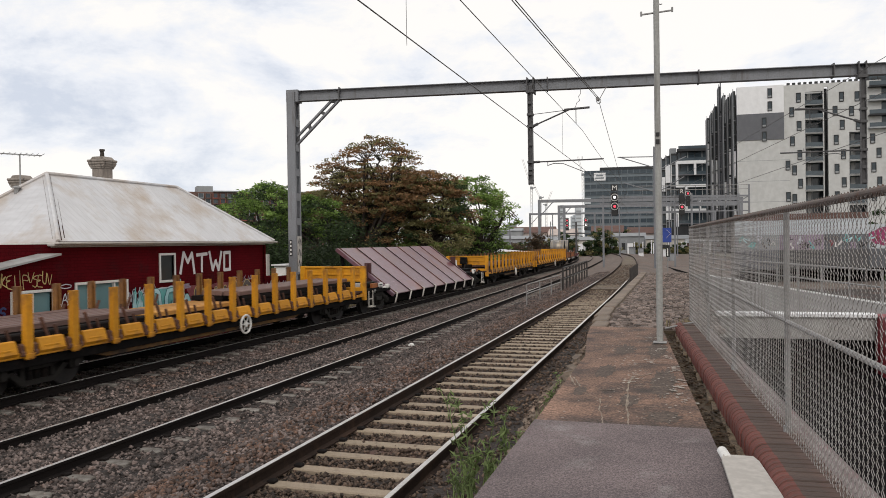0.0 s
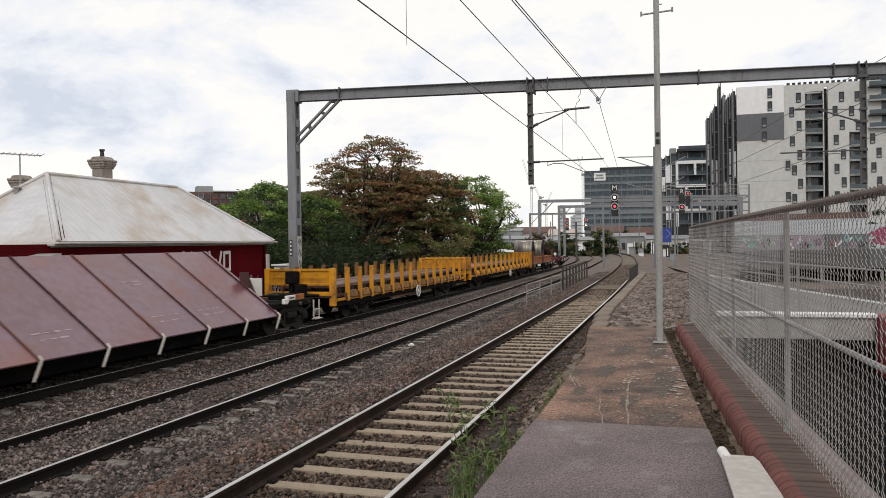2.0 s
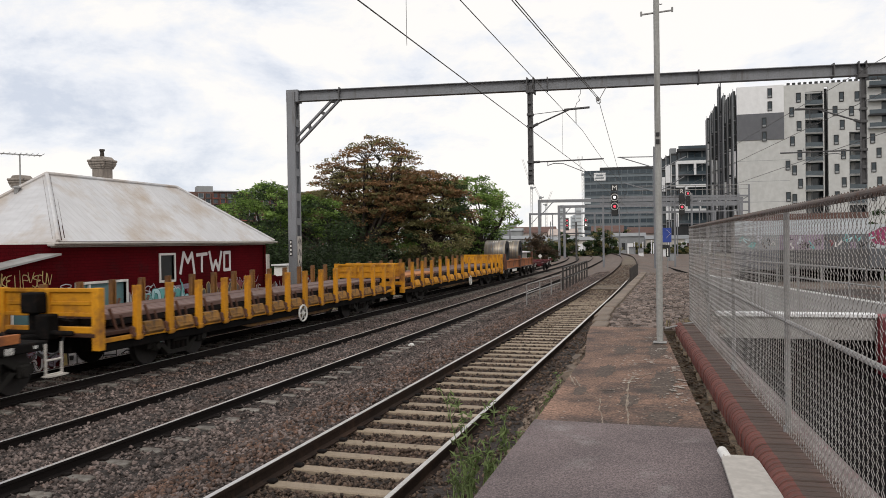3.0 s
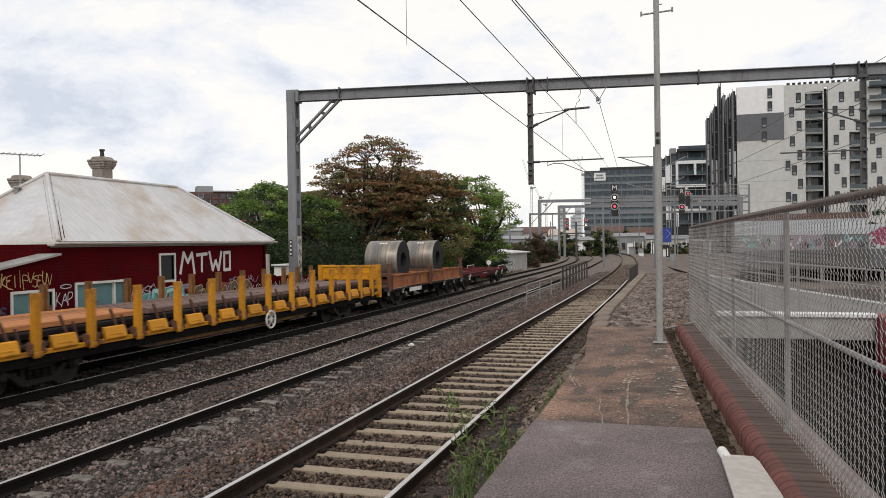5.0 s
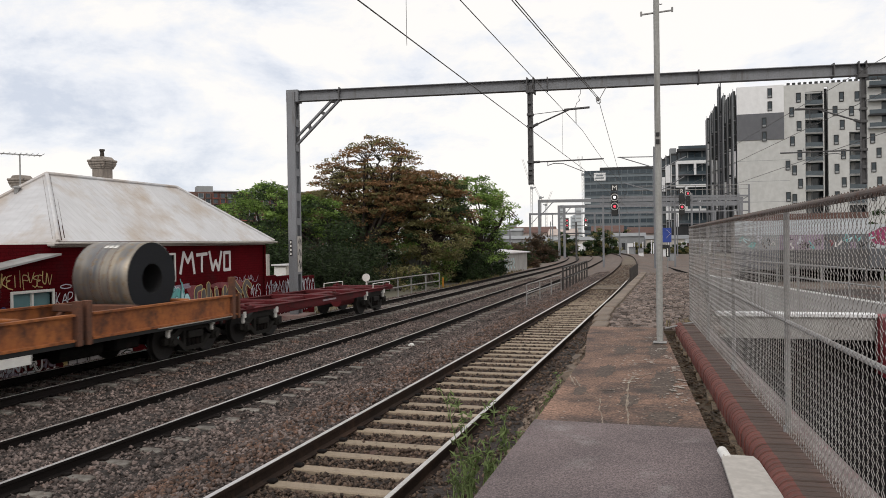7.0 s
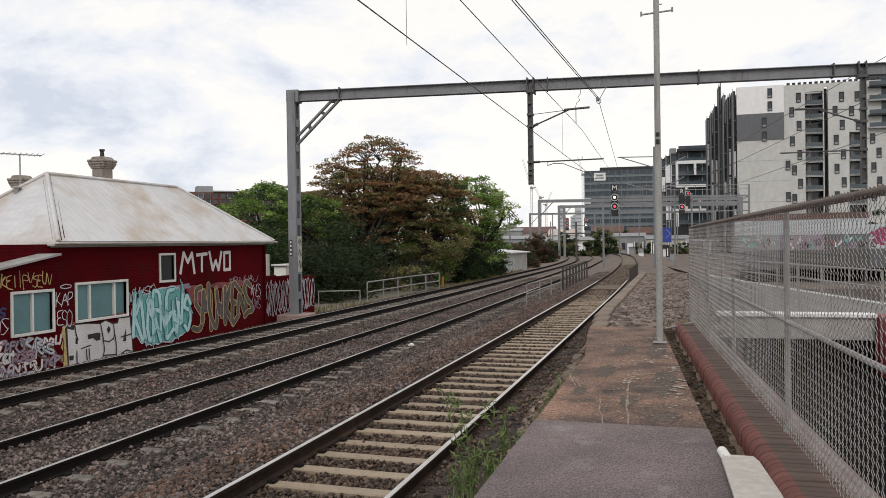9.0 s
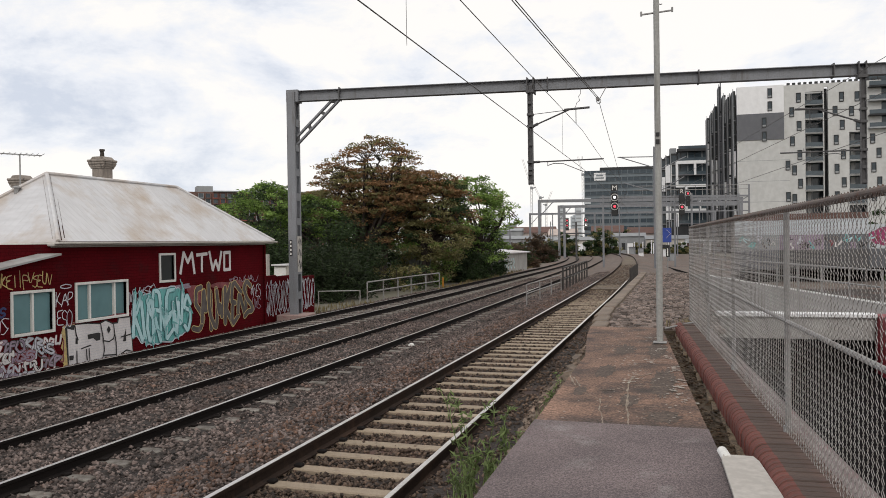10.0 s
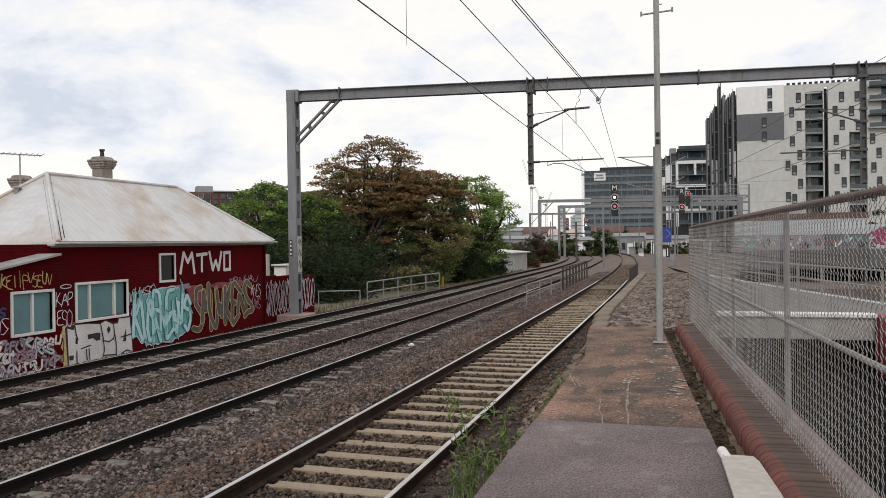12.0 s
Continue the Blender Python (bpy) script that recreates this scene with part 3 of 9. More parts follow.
def clip_mesh():
    bm = bmesh.new()
    for s in (-1, 1):
        for k in (-1, 1):
            box(bm, s * GAUGE / 2 + k * 0.10 - 0.05, s * GAUGE / 2 + k * 0.10 + 0.05, -0.05, 0.05, 0.0, 0.035, 0.01)
    return bm_mesh("rail_clip", bm, M_RAILDARK)


def railway(name, line, z, y0, y1, label, sleeper, y_s0, y_s1, pitch, body, drop=0.172, jitter=0.01):
    t = thing(name, pose(0, 0, 0), label, "railway track", "tracks of the line", "structure")
    for off in (-GAUGE / 2, GAUGE / 2):
        rail(t, line, off, z, y0, y1, body)
    clips = clip_mesh()
    rnd = random.Random(hash(len(name)) % 97)
    y = y_s0
    while y < y_s1:
        dx = line(y + 0.5) - line(y - 0.5)
        m = pose(line(y), y, z - drop + rnd.uniform(-jitter, jitter / 2), 0, rnd.uniform(-0.4, 0.4), -math.degrees(math.atan(dx)) + rnd.uniform(-0.6, 0.6))
        s = piece("sleeper", sleeper, t, m)
        piece("rail_clip", clips, s)
        y += pitch
    return t


S_NEAR = sleeper_mesh("sleeper", M_SLEEPER)
S_OLD = sleeper_mesh("sleeper", M_SLEEPER_OLD, 1.35)
railway("railway_track_near", NEAR, Z_NEAR, -20, 222, "broad-gauge track with bright rails on pale concrete sleepers", S_NEAR, 4.2, 41, 0.60, M_RAIL)
railway("railway_track_middle", MID, Z_LOW, -20, 212, "worn track with sleepers half buried in grey ballast", S_OLD, 4.5, 75, 0.68, M_RAILDARK, drop=0.172)
railway("railway_track_far", LEFT, Z_LOW, -165, 207, "freight track with weathered sleepers beside the red house", S_OLD, 8.0, 75, 0.68, M_RAILDARK, drop=0.170)
railway("railway_track_right", RIGHT, -0.58, -15, 190, "rusty track curving away beyond the second platform", S_OLD, 22, 60, 0.68, M_RAILDARK, drop=0.17)


def fouled_bed():
    """Brown fines that fill the near track where its sleepers are buried."""
    bm = bmesh.new()
    sweep(bm, track_path(NEAR, 40, 120, 2.0, 0, -0.13), [(-0.76, -0.12), (0.76, -0.12), (0.76, 0.0), (-0.76, 0.0)])
    ob = part("fouled_ballast", bm, surface("brown_fines", (0.185, 0.145, 0.105), (0.085, 0.066, 0.050), 0.95, fine=18, coarse=0.5, vary=0.9, bump=0.8, bump_m=0.02,
                                            dirt=(0.17, 0.13, 0.07), dirt_amount=0.35, speckle=0.5))
    tagged(ob, "brown fines filling the track between the rails", "ballast", kind="structure")


fouled_bed()


# ---------------------------------------------------------------- platform
def fence_x(y):
    """Line of the fence and its brick kerb, slightly askew to the track."""
    return 0.79 - 0.0667 * (y - 4.2)


def edge_x(y):
    return float(np.interp(y, [-6, 9, 11, 14, 40], [-1.02, -1.05, -1.25, -1.44, -1.44]))


def slab(bm, rows, z0, z1):
    """A slab over strips given as rows of y, left x, right x."""
    top = [(bm.verts.new((a, y, z1)), bm.verts.new((b, y, z1))) for y, a, b in rows]
    low = [(bm.verts.new((a, y, z0)), bm.verts.new((b, y, z0))) for y, a, b in rows]
    for i in range(len(rows) - 1):
        bm.faces.new((top[i][0], top[i][1], top[i + 1][1], top[i + 1][0]))
        bm.faces.new((low[i][0], low[i][1], low[i + 1][1], low[i + 1][0]))
        for k in (0, 1):
            bm.faces.new((top[i][k], top[i + 1][k], low[i + 1][k], low[i][k]))
    for i in (0, -1):
        bm.faces.new((top[i][0], top[i][1], low[i][1], low[i][0]))
    bmesh.ops.recalc_face_normals(bm, faces=bm.faces[:])


KERB_W = 0.29
DRAIN_W = 0.20


def kerb_in(y):
    return fence_x(y) - KERB_W


def drain_in(y):
    return kerb_in(y) - DRAIN_W


platform = thing("platform", pose(0, 0, 0), "worn station platform of asphalt, old bitumen and stone setts", "platform", kind="structure")
bm = bmesh.new()
slab(bm, [(y, edge_x(y), drain_in(y)) for y in (-5, 0, 4, 5.65)], -0.5, PLAT_Z)
part("asphalt", bm, M_ASPHALT, platform, "smooth grey asphalt patch")
bm = bmesh.new()
slab(bm, [(y, edge_x(y), drain_in(y) if y < 12.3 else 0.62) for y in (5.65, 9, 10, 11, 12.1)], -0.5, PLAT_Z - 0.012)
part("old_bitumen", bm, M_OLDPAVE, platform, "cracked brown bitumen")
bm = bmesh.new()
slab(bm, [(y, edge_x(y) + 0.02, 0.62) for y in (12.1, 14, 20, 26, 32.6)], -0.5, PLAT_Z - 0.06)
part("sett_bed", bm, M_DIRT, platform)
bm = bmesh.new()
slab(bm, [(y, drain_in(y) + 0.001, kerb_in(y)) for y in (-5, 0, 6, 12.1)], -0.5, PLAT_Z - 0.13)
part("drain_channel", bm, M_DIRT, platform, "dirty open drain with dead leaves")
bm = bmesh.new()
slab(bm, [(y, kerb_in(y) + 0.012, fence_x(y) + 0.05) for y in (-5, 0, 6, 12.2)], -1.2, PLAT_Z - 0.02)
part("kerb_wall", bm, M_MORTAR, platform)
bm = bmesh.new()
slab(bm, [(y, fence_x(y) + 0.052, fence_x(y) + 0.22) for y in (-5, 0, 6, 12.2)], -1.2, PLAT_Z + 0.0)
part("outer_ledge", bm, M_LEDGE, platform, "pale worn concrete ledge behind the fence")


# broken bank between the platform's edge and the near track
def build_bank():
    rnd = random.Random(44)
    rows = [(-1.0, 0.86), (-1.14, 0.62), (-1.30, 0.36), (-1.50, 0.10), (-1.72, -0.10), (-2.0, -0.22)]
    verts, ny = [], 60
    for j in range(ny + 1):
        y = 3.0 + (12.5 - 3.0) * j / ny
        for k, (x, z) in enumerate(rows):
            verts.append((x + (edge_x(y) + 1.02) * (k < 5) + rnd.uniform(-0.05, 0.05) * (k > 0), y, z + rnd.uniform(-0.07, 0.07) * (0 < k < 5)))
    n = len(rows)
    faces = [(j * n + k, j * n + k + 1, (j + 1) * n + k + 1, (j + 1) * n + k) for j in range(ny) for k in range(n - 1)]
    me = data_mesh("rubble_bank", verts, faces, M_DIRT)
    tagged(new("rubble_bank", me), "dirt and rubble bank under the broken platform edge", "bank", kind="structure")

    def place(rng, m):
        y = rng.uniform(3.6, 12.4, m)
        t = rng.uniform(0, 1, m)
        x = np.interp(t, [0, 1], [-1.08, -1.95]) + np.array([edge_x(q) + 1.02 for q in y])
        z = np.interp(t, [0, 0.35, 0.6, 1], [0.72, 0.32, 0.06, -0.2]) + 0.01
        return np.stack([x, y, z], -1)
    v, f = rock_cloud(1500, place, 0.034, 45)
    tagged(new("rubble", data_mesh("rubble", v.tolist(), f.tolist(), M_RUBBLE)), "loose stones on the bank", "rubble", kind="stuff")
    v, f = rock_cloud(150, place, 0.07, 46)
    tagged(new("rubble", data_mesh("rubble", v.tolist(), f.tolist(), M_COPING)), "broken pale bluestone lumps on the bank", "rubble", kind="stuff")


M_RUBBLE = surface("brown_rubble", (0.26, 0.19, 0.145), (0.075, 0.055, 0.042), 0.95, fine=20, coarse=1.5, vary=0.9, per_island=0.6)
build_bank()


def build_platform_wear():
    """Pale filled cracks, flakes of old paint and dead leaves on the bitumen."""
    rnd = random.Random(52)
    pale = surface("crack_filler", (0.31, 0.255, 0.20), (0.17, 0.13, 0.10), 0.95, fine=60, coarse=6)
    z = PLAT_Z - 0.012
    cracks = [([(-0.65, 6.58), (-0.60, 6.1), (-0.53, 5.66)], 0.022), ([(-0.46, 7.40), (-0.41, 6.44), (-0.35, 5.67)], 0.032), ([(-0.46, 7.34), (-0.43, 7.64), (-0.26, 7.91)], 0.045),
              ([(-0.48, 7.10), (-0.58, 6.96), (-0.74, 6.93)], 0.022), ([(-0.44, 7.25), (-0.24, 7.21), (-0.07, 7.20)], 0.018), ([(-1.05, 7.66), (-0.92, 7.11)], 0.03), ([(-0.99, 7.54), (-0.87, 7.07)], 0.022),
              ([(-0.40, 6.40), (-0.22, 6.33), (-0.05, 6.36)], 0.012), ([(-0.80, 6.75), (-0.62, 6.50)], 0.012), ([(-0.31, 8.74), (-0.22, 8.68), (-0.12, 8.72)], 0.03), ([(-0.56, 10.93), (-0.46, 10.75), (-0.36, 10.71)], 0.04)]
    for q, (pts, wide) in enumerate(cracks):
        bm = bmesh.new()
        fine = []
        for a, b in zip(pts, pts[1:]):
            for k in range(9):
                t = k / 9
                fine.append((a[0] + (b[0] - a[0]) * t + rnd.uniform(-0.008, 0.008), a[1] + (b[1] - a[1]) * t + rnd.uniform(-0.006, 0.006)))
        fine.append(pts[-1])
        left, right = [], []
        for k, p in enumerate(fine):
            q0, q1 = fine[max(k - 1, 0)], fine[min(k + 1, len(fine) - 1)]
            n = Vector((q0[1] - q1[1], q1[0] - q0[0])).normalized() * wide * rnd.uniform(0.06, 0.42)
            left.append(bm.verts.new((p[0] + n.x, p[1] + n.y, z + 0.004 + 0.0004 * q))), right.append(bm.verts.new((p[0] - n.x, p[1] - n.y, z + 0.004 + 0.0004 * q)))
        for k in range(len(fine) - 1):
            bm.faces.new((right[k], right[k + 1], left[k + 1], left[k]))
        bmesh.ops.recalc_face_normals(bm, faces=bm.faces[:])
        part("crack", bm, pale, platform, "pale filled crack")

    def flake(bm, x, y, size):
        """A ragged scab of lichen or paint."""
        n, up = 9, rnd.uniform(0.009, 0.013)
        bm.faces.new([bm.verts.new((x + size * rnd.uniform(0.5, 1.2) * math.cos(k * 6.283 / n), y + size * rnd.uniform(0.3, 1.0) * math.sin(k * 6.283 / n), z + up)) for k in range(n)])
    bm = bmesh.new()
    spots = [(-0.01, 7.51), (0.01, 7.21), (0.0, 6.89), (0.04, 6.69), (-0.31, 8.74), (-0.36, 10.71), (-0.09, 8.96), (-0.04, 8.17), (-0.50, 8.53), (-0.41, 7.80), (-0.20, 9.71), (-0.44, 7.42)]
    for cx, cy in spots:
        for k in range(11):
            flake(bm, cx + rnd.gauss(0, 0.035), cy + rnd.gauss(0, 0.12), rnd.uniform(0.006, 0.030))
    for k in range(260):
        cy = 5.75 + 6.2 * rnd.random()
        cx = edge_x(cy) + 0.06 + (drain_in(cy) - edge_x(cy) - 0.1) * rnd.random() ** 0.6
        flake(bm, cx, cy, rnd.uniform(0.004, 0.016))
    tagged(part("lichen_flake", bm, M_PAVEFLAKE, platform, "pale lichen and flakes of old paint"), kind="stuff")
    dark = surface("oily_stain", (0.060, 0.044, 0.036), (0.105, 0.074, 0.056), 0.9, fine=24, coarse=5, vary=0.9, speckle=0.5)
    for cx, cy, rx, ry in ((-0.24, 9.7, 0.14, 0.9), (-0.13, 7.5, 0.13, 0.8), (-0.40, 6.55, 0.09, 0.30), (-0.72, 8.0, 0.10, 0.5), (-0.62, 9.6, 0.14, 0.5), (-0.1, 6.0, 0.16, 0.22), (-0.85, 6.9, 0.07, 0.22)):
        bm = bmesh.new()
        n = 44
        rim = [bm.verts.new((cx + rx * math.cos(k * 6.283 / n) * q, cy + ry * math.sin(k * 6.283 / n) * q, z + 0.002)) for k, q in enumerate(rnd.uniform(0.66, 1.08) for _ in range(n))]
        hub = bm.verts.new((cx, cy, z + 0.002))
        for k in range(n):
            bm.faces.new((hub, rim[k], rim[(k + 1) % n]))
        part("stain", bm, dark, platform, "dark oily stain on the bitumen")
    bm = bmesh.new()
    y = 4.95
    while y < 12.0:
        ln = rnd.uniform(0.25, 0.7)
        w = rnd.uniform(0.025, 0.06)
        box(bm, kerb_in(y) - w, kerb_in(y) - 0.004, y, y + ln - 0.004, PLAT_Z - 0.13, PLAT_Z - rnd.uniform(0.085, 0.10), 0.008)
        y += ln
    part("drain_ledge", bm, surface("stained_mortar_ledge", (0.20, 0.145, 0.09), (0.085, 0.064, 0.044), 0.95, fine=24, coarse=3, vary=0.9, speckle=0.5, dirt=(0.05, 0.04, 0.03)), platform, "broken mortar ledge in the drain")
    bm = bmesh.new()
    tube(bm, (-0.18, 11.9, PLAT_Z + 0.0), (0.26, 12.1, PLAT_Z + 0.09), 0.014, sides=8)
    part("cross_pipe", bm, M_GALV, platform, "thin steel pipe across the drain")
    verts, faces = [], []
    for k in range(420):
        y = rnd.uniform(4.9, 12.2)
        x = drain_in(y) + rnd.uniform(0.02, DRAIN_W - 0.02)
        a, l = rnd.uniform(0, 6.28), rnd.uniform(0.02, 0.055)
        zz = PLAT_Z - 0.125 + rnd.uniform(0, 0.03)
        b = len(verts)
        ca, sa = math.cos(a), math.sin(a)
        verts += [(x - ca * l, y - sa * l, zz), (x - sa * l * 0.4, y + ca * l * 0.4, zz + 0.012), (x + ca * l, y + sa * l, zz + 0.004), (x + sa * l * 0.4, y - ca * l * 0.4, zz + 0.010)]
        faces.append((b, b + 1, b + 2, b + 3))
    tagged(piece("leaf_litter", data_mesh("leaf_litter", verts, faces, M_LEAF_DRY), platform, label="dead leaves in the drain"), kind="stuff")


M_PAVEFLAKE = surface("pale_flake", (0.44, 0.41, 0.36), (0.24, 0.21, 0.18), 0.9, fine=40, coarse=4)
build_platform_wear()


# ---------------------------------------------------------------- red house
WALL_X = -15.2


def wall_with_holes(bm, x0, x1, y0, y1, z0, z1, holes):
    """A wall along y between x0 and x1, with rectangular openings (y0, y1, z0, z1) right through it."""
    ys = sorted({y0, y1, *[h[0] for h in holes], *[h[1] for h in holes]})
    zs = sorted({z0, z1, *[h[2] for h in holes], *[h[3] for h in holes]})

    def solid(i, j):
        if not (0 <= i < len(ys) - 1 and 0 <= j < len(zs) - 1):
            return False
        cy, cz = (ys[i] + ys[i + 1]) / 2, (zs[j] + zs[j + 1]) / 2
        return not any(h[0] < cy < h[1] and h[2] < cz < h[3] for h in holes)
    vs = {}

    def v(x, y, z):
        return vs.setdefault((x, y, z), bm.verts.new((x, y, z)) if (x, y, z) not in vs else None)

    for i in range(len(ys) - 1):
        for j in range(len(zs) - 1):
            if not solid(i, j):
                continue
            a, b, c, d = ys[i], ys[i + 1], zs[j], zs[j + 1]
            for x in (x0, x1):
                bm.faces.new((v(x, a, c), v(x, b, c), v(x, b, d), v(x, a, d)))
            for di, dj, quad in ((-1, 0, ((a, c), (a, d))), (1, 0, ((b, c), (b, d))), (0, -1, ((a, c), (b, c))), (0, 1, ((a, d), (b, d)))):
                if not solid(i + di, j + dj):
                    (p, q), (r, s) = quad
                    bm.faces.new((v(x0, p, q), v(x1, p, q), v(x1, r, s), v(x0, r, s)))
    bmesh.ops.recalc_face_normals(bm, faces=bm.faces[:])


def house_window(parent, y0, y1, z0, z1, mullions, glass, fw=0.07):
    win = new("window")
    win.parent = parent
    x = WALL_X
    part("window_frame", boxes([(x - 0.10, x + 0.035, y0 - fw, y0, z0 - fw, z1 + fw), (x - 0.10, x + 0.035, y1, y1 + fw, z0 - fw, z1 + fw),
                                (x - 0.10, x + 0.035, y0, y1, z1, z1 + fw), (x - 0.10, x + 0.06, y0, y1, z0 - fw, z0)], 0.006), M_WHITE, win, "white timber frame")
    edges = [y0, *mullions, y1]
    for k, (a, b) in enumerate(zip(edges, edges[1:])):
        part("pane", boxes([(x - 0.07 - 0.012 * k, x - 0.06 - 0.012 * k, a, b, z0, z1)]), glass, win, "teal curtained pane" if glass is M_CURTAIN else "dark pane")
    for m in mullions:
        part("mullion", boxes([(x - 0.09, x + 0.01, m - 0.028, m + 0.028, z0, z1)], 0.004), M_WHITE, win)
    return win


def build_house():
    h = thing("red_house", pose(0, 0, 0), "dark red painted brick cottage with hipped iron roof and graffiti", "house")
    holes = [(14.13, 15.32, 0.34, 1.30), (16.15, 18.02, 0.48, 1.41), (19.55, 20.20, 1.36, 2.13)]
    bm = bmesh.new()
    wall_with_holes(bm, WALL_X - 0.24, WALL_X, 9.0, 25.7, -0.95, 2.50, holes)
    wall = part("wall", bm, M_WALLRED, h, "dark red painted brick wall")
    part("end_wall", boxes([(-19.9, WALL_X - 0.24, 25.46, 25.7, -0.95, 2.50), (-19.9, -19.66, 9.0, 25.46, -0.95, 2.50), (-19.66, WALL_X - 0.24, 9.0, 9.24, -0.95, 1.5)]), M_WALLRED, h)
    house_window(h, *holes[0], [14.72], M_CURTAIN)
    house_window(h, *holes[1], [16.62, 17.56], M_CURTAIN)
    house_window(h, *holes[2], [], M_DARKGLASS, 0.07)
    # hipped roof
    e0, e1, x0, x1, ze, zr = 15.3, 26.0, -14.95, -20.0, 2.56, 4.56
    xr, r0, r1 = (x0 + x1) / 2, 17.5, 23.45
    pts = [(x0, e0, ze), (x0, e1, ze), (x1, e1, ze), (x1, e0, ze), (xr, r0, zr), (xr, r1, zr)]
    bm = bmesh.new()
    v = [bm.verts.new(p) for p in pts]
    lo = [bm.verts.new((p[0], p[1], p[2] - 0.05)) for p in pts[:4]]
    for f in ((0, 1, 5, 4), (1, 2, 5), (2, 3, 4, 5), (3, 0, 4)):
        bm.faces.new([v[i] for i in f])
    bm.faces.new(lo)
    for i in range(4):
        bm.faces.new((v[i], v[(i + 1) % 4], lo[(i + 1) % 4], lo[i]))
    bmesh.ops.recalc_face_normals(bm, faces=bm.faces[:])
    roof = part("roof", bm, M_ROOF, h, "weathered pale grey iron roof with tan stains")
    # standing seams down the slope that faces the line, and on the end slope
    slope_n = Vector((zr - ze, 0, x0 - xr)).normalized()
    for k in range(46):
        y = e0 + 0.12 + k * 0.235
        if y > e1 - 0.05:
            break
        top = 1.0
        if y < r0:
            top = (y - e0) / (r0 - e0)
        elif y > r1:
            top = (e1 - y) / (e1 - r1)
        bm = bmesh.new()
        bar(bm, Vector((x0, y, ze)), Vector((x0 + (xr - x0) * top, y, ze + (zr - ze) * top)), 0.022, 0.004)
        part("roof_seam", bm, M_ROOF, roof)
    for k in range(20):
        x = x0 - 0.12 - k * 0.25
        top = (x0 - x) / (x0 - xr) if x > xr else (x - x1) / (xr - x1)
        bm = bmesh.new()
        bar(bm, Vector((x, e0, ze)), Vector((x, e0 + (r0 - e0) * top, ze + (zr - ze) * top)), 0.022, 0.004)
        part("roof_seam", bm, M_ROOF, roof)
    for a, b in (((x0, e0, ze), (xr, r0, zr)), ((x0, e1, ze), (xr, r1, zr)), ((xr, r0, zr), (xr, r1, zr)), ((x1, e0, ze), (xr, r0, zr))):
        bm = bmesh.new()
        tube(bm, Vector(a) + Vector((0, 0, 0.02)), Vector(b) + Vector((0, 0, 0.02)), 0.055, sides=8)
        part("ridge_cap", bm, M_ROOF, roof)
    # rusted joints beside the near hip, and gutter-gap shade painted as a strip
    hip0, hip1 = Vector((x0, e0, ze)), Vector((xr, r0, zr))
    for off, a, b, w in ((Vector((0, 0.12, 0.0)), 0.02, 0.30, 0.022), (Vector((0, 0.23, 0.0)), 0.05, 0.22, 0.020), (Vector((0, 0.12, 0.0)), 0.30, 0.97, 0.006), (Vector((0, 0.24, 0.0)), 0.22, 0.60, 0.006), (Vector((-0.16, 0, 0.0)), 0.04, 0.95, 0.004)):
        bm = bmesh.new()
        bar(bm, hip0.lerp(hip1, a) + off, hip0.lerp(hip1, b) + off, w, 0.012)
        part("joint", bm, M_DECK, roof, "rusted joint beside the hip")
    part("gutter_gap_shade", boxes([(x0 + 0.005, x0 + 0.045, e0, e1, ze - 0.006, ze + 0.010)]), M_DECK, h, "dark strip painted as shade in the gutter gap")
    part("gutter", boxes([(x0 - 0.02, x0 + 0.10, e0 - 0.1, e1 + 0.1, ze - 0.06, ze - 0.005)], 0.012), M_TRIM, h, "cream painted gutter")
    part("frieze_board", boxes([(WALL_X + 0.002, WALL_X + 0.03, e0, 25.68, 2.42, 2.455)], 0.004), M_TRIM, h, "cream frieze board under the eaves")
    part("fascia", boxes([(x0 - 0.05, x0 - 0.02, e0, e1, ze - 0.10, ze - 0.05)], 0.004), M_TRIM, h)
    part("gutter", boxes([(x1, x0 - 0.02, e0 - 0.1, e0 + 0.02, ze - 0.11, ze - 0.02)], 0.02), M_TRIM, h)
    bm = bmesh.new()
    tube(bm, (WALL_X + 0.06, 25.6, 2.42), (WALL_X + 0.06, 25.6, -0.7), 0.045, sides=8)
    part("downpipe", bm, M_WALLRED, h)
    # lean-to roof over the lower end
    bm = bmesh.new()
    a, b, c, d = (-14.9, 15.35, 2.27), (-14.9, 8.5, 1.10), (-19.5, 8.5, 2.25), (-19.5, 17.5, 2.3)
    vs = [bm.verts.new(p) for p in (a, b, c, d)] + [bm.verts.new((p[0], p[1], p[2] - 0.05)) for p in (a, b, c, d)]
    for f in ((0, 1, 2, 3), (4, 5, 6, 7), (0, 1, 5, 4), (1, 2, 6, 5), (2, 3, 7, 6), (3, 0, 4, 7)):
        bm.faces.new([vs[i] for i in f])
    bmesh.ops.recalc_face_normals(bm, faces=bm.faces[:])
    part("lean_to_roof", bm, surface("dull_lean_to_iron", (0.40, 0.40, 0.40), (0.30, 0.295, 0.29), 0.6, 0.1, fine=6, coarse=0.6, vary=0.8, dirt=(0.24, 0.21, 0.19), dirt_amount=0.4), h, "white iron lean-to roof")
    chimney(h, -18.4, 20.78, 5.34, 0.46, "rendered chimney with moulded cap and terracotta pot")
    chimney(h, -20.5, 19.5, 4.70, 0.40, "rendered chimney behind the ridge", pot=False)
    # vent tile and television aerial
    bm = bmesh.new()
    tube(bm, (-17.95, 16.9, 3.9), (-17.95, 16.9, 4.14), 0.07, sides=10)
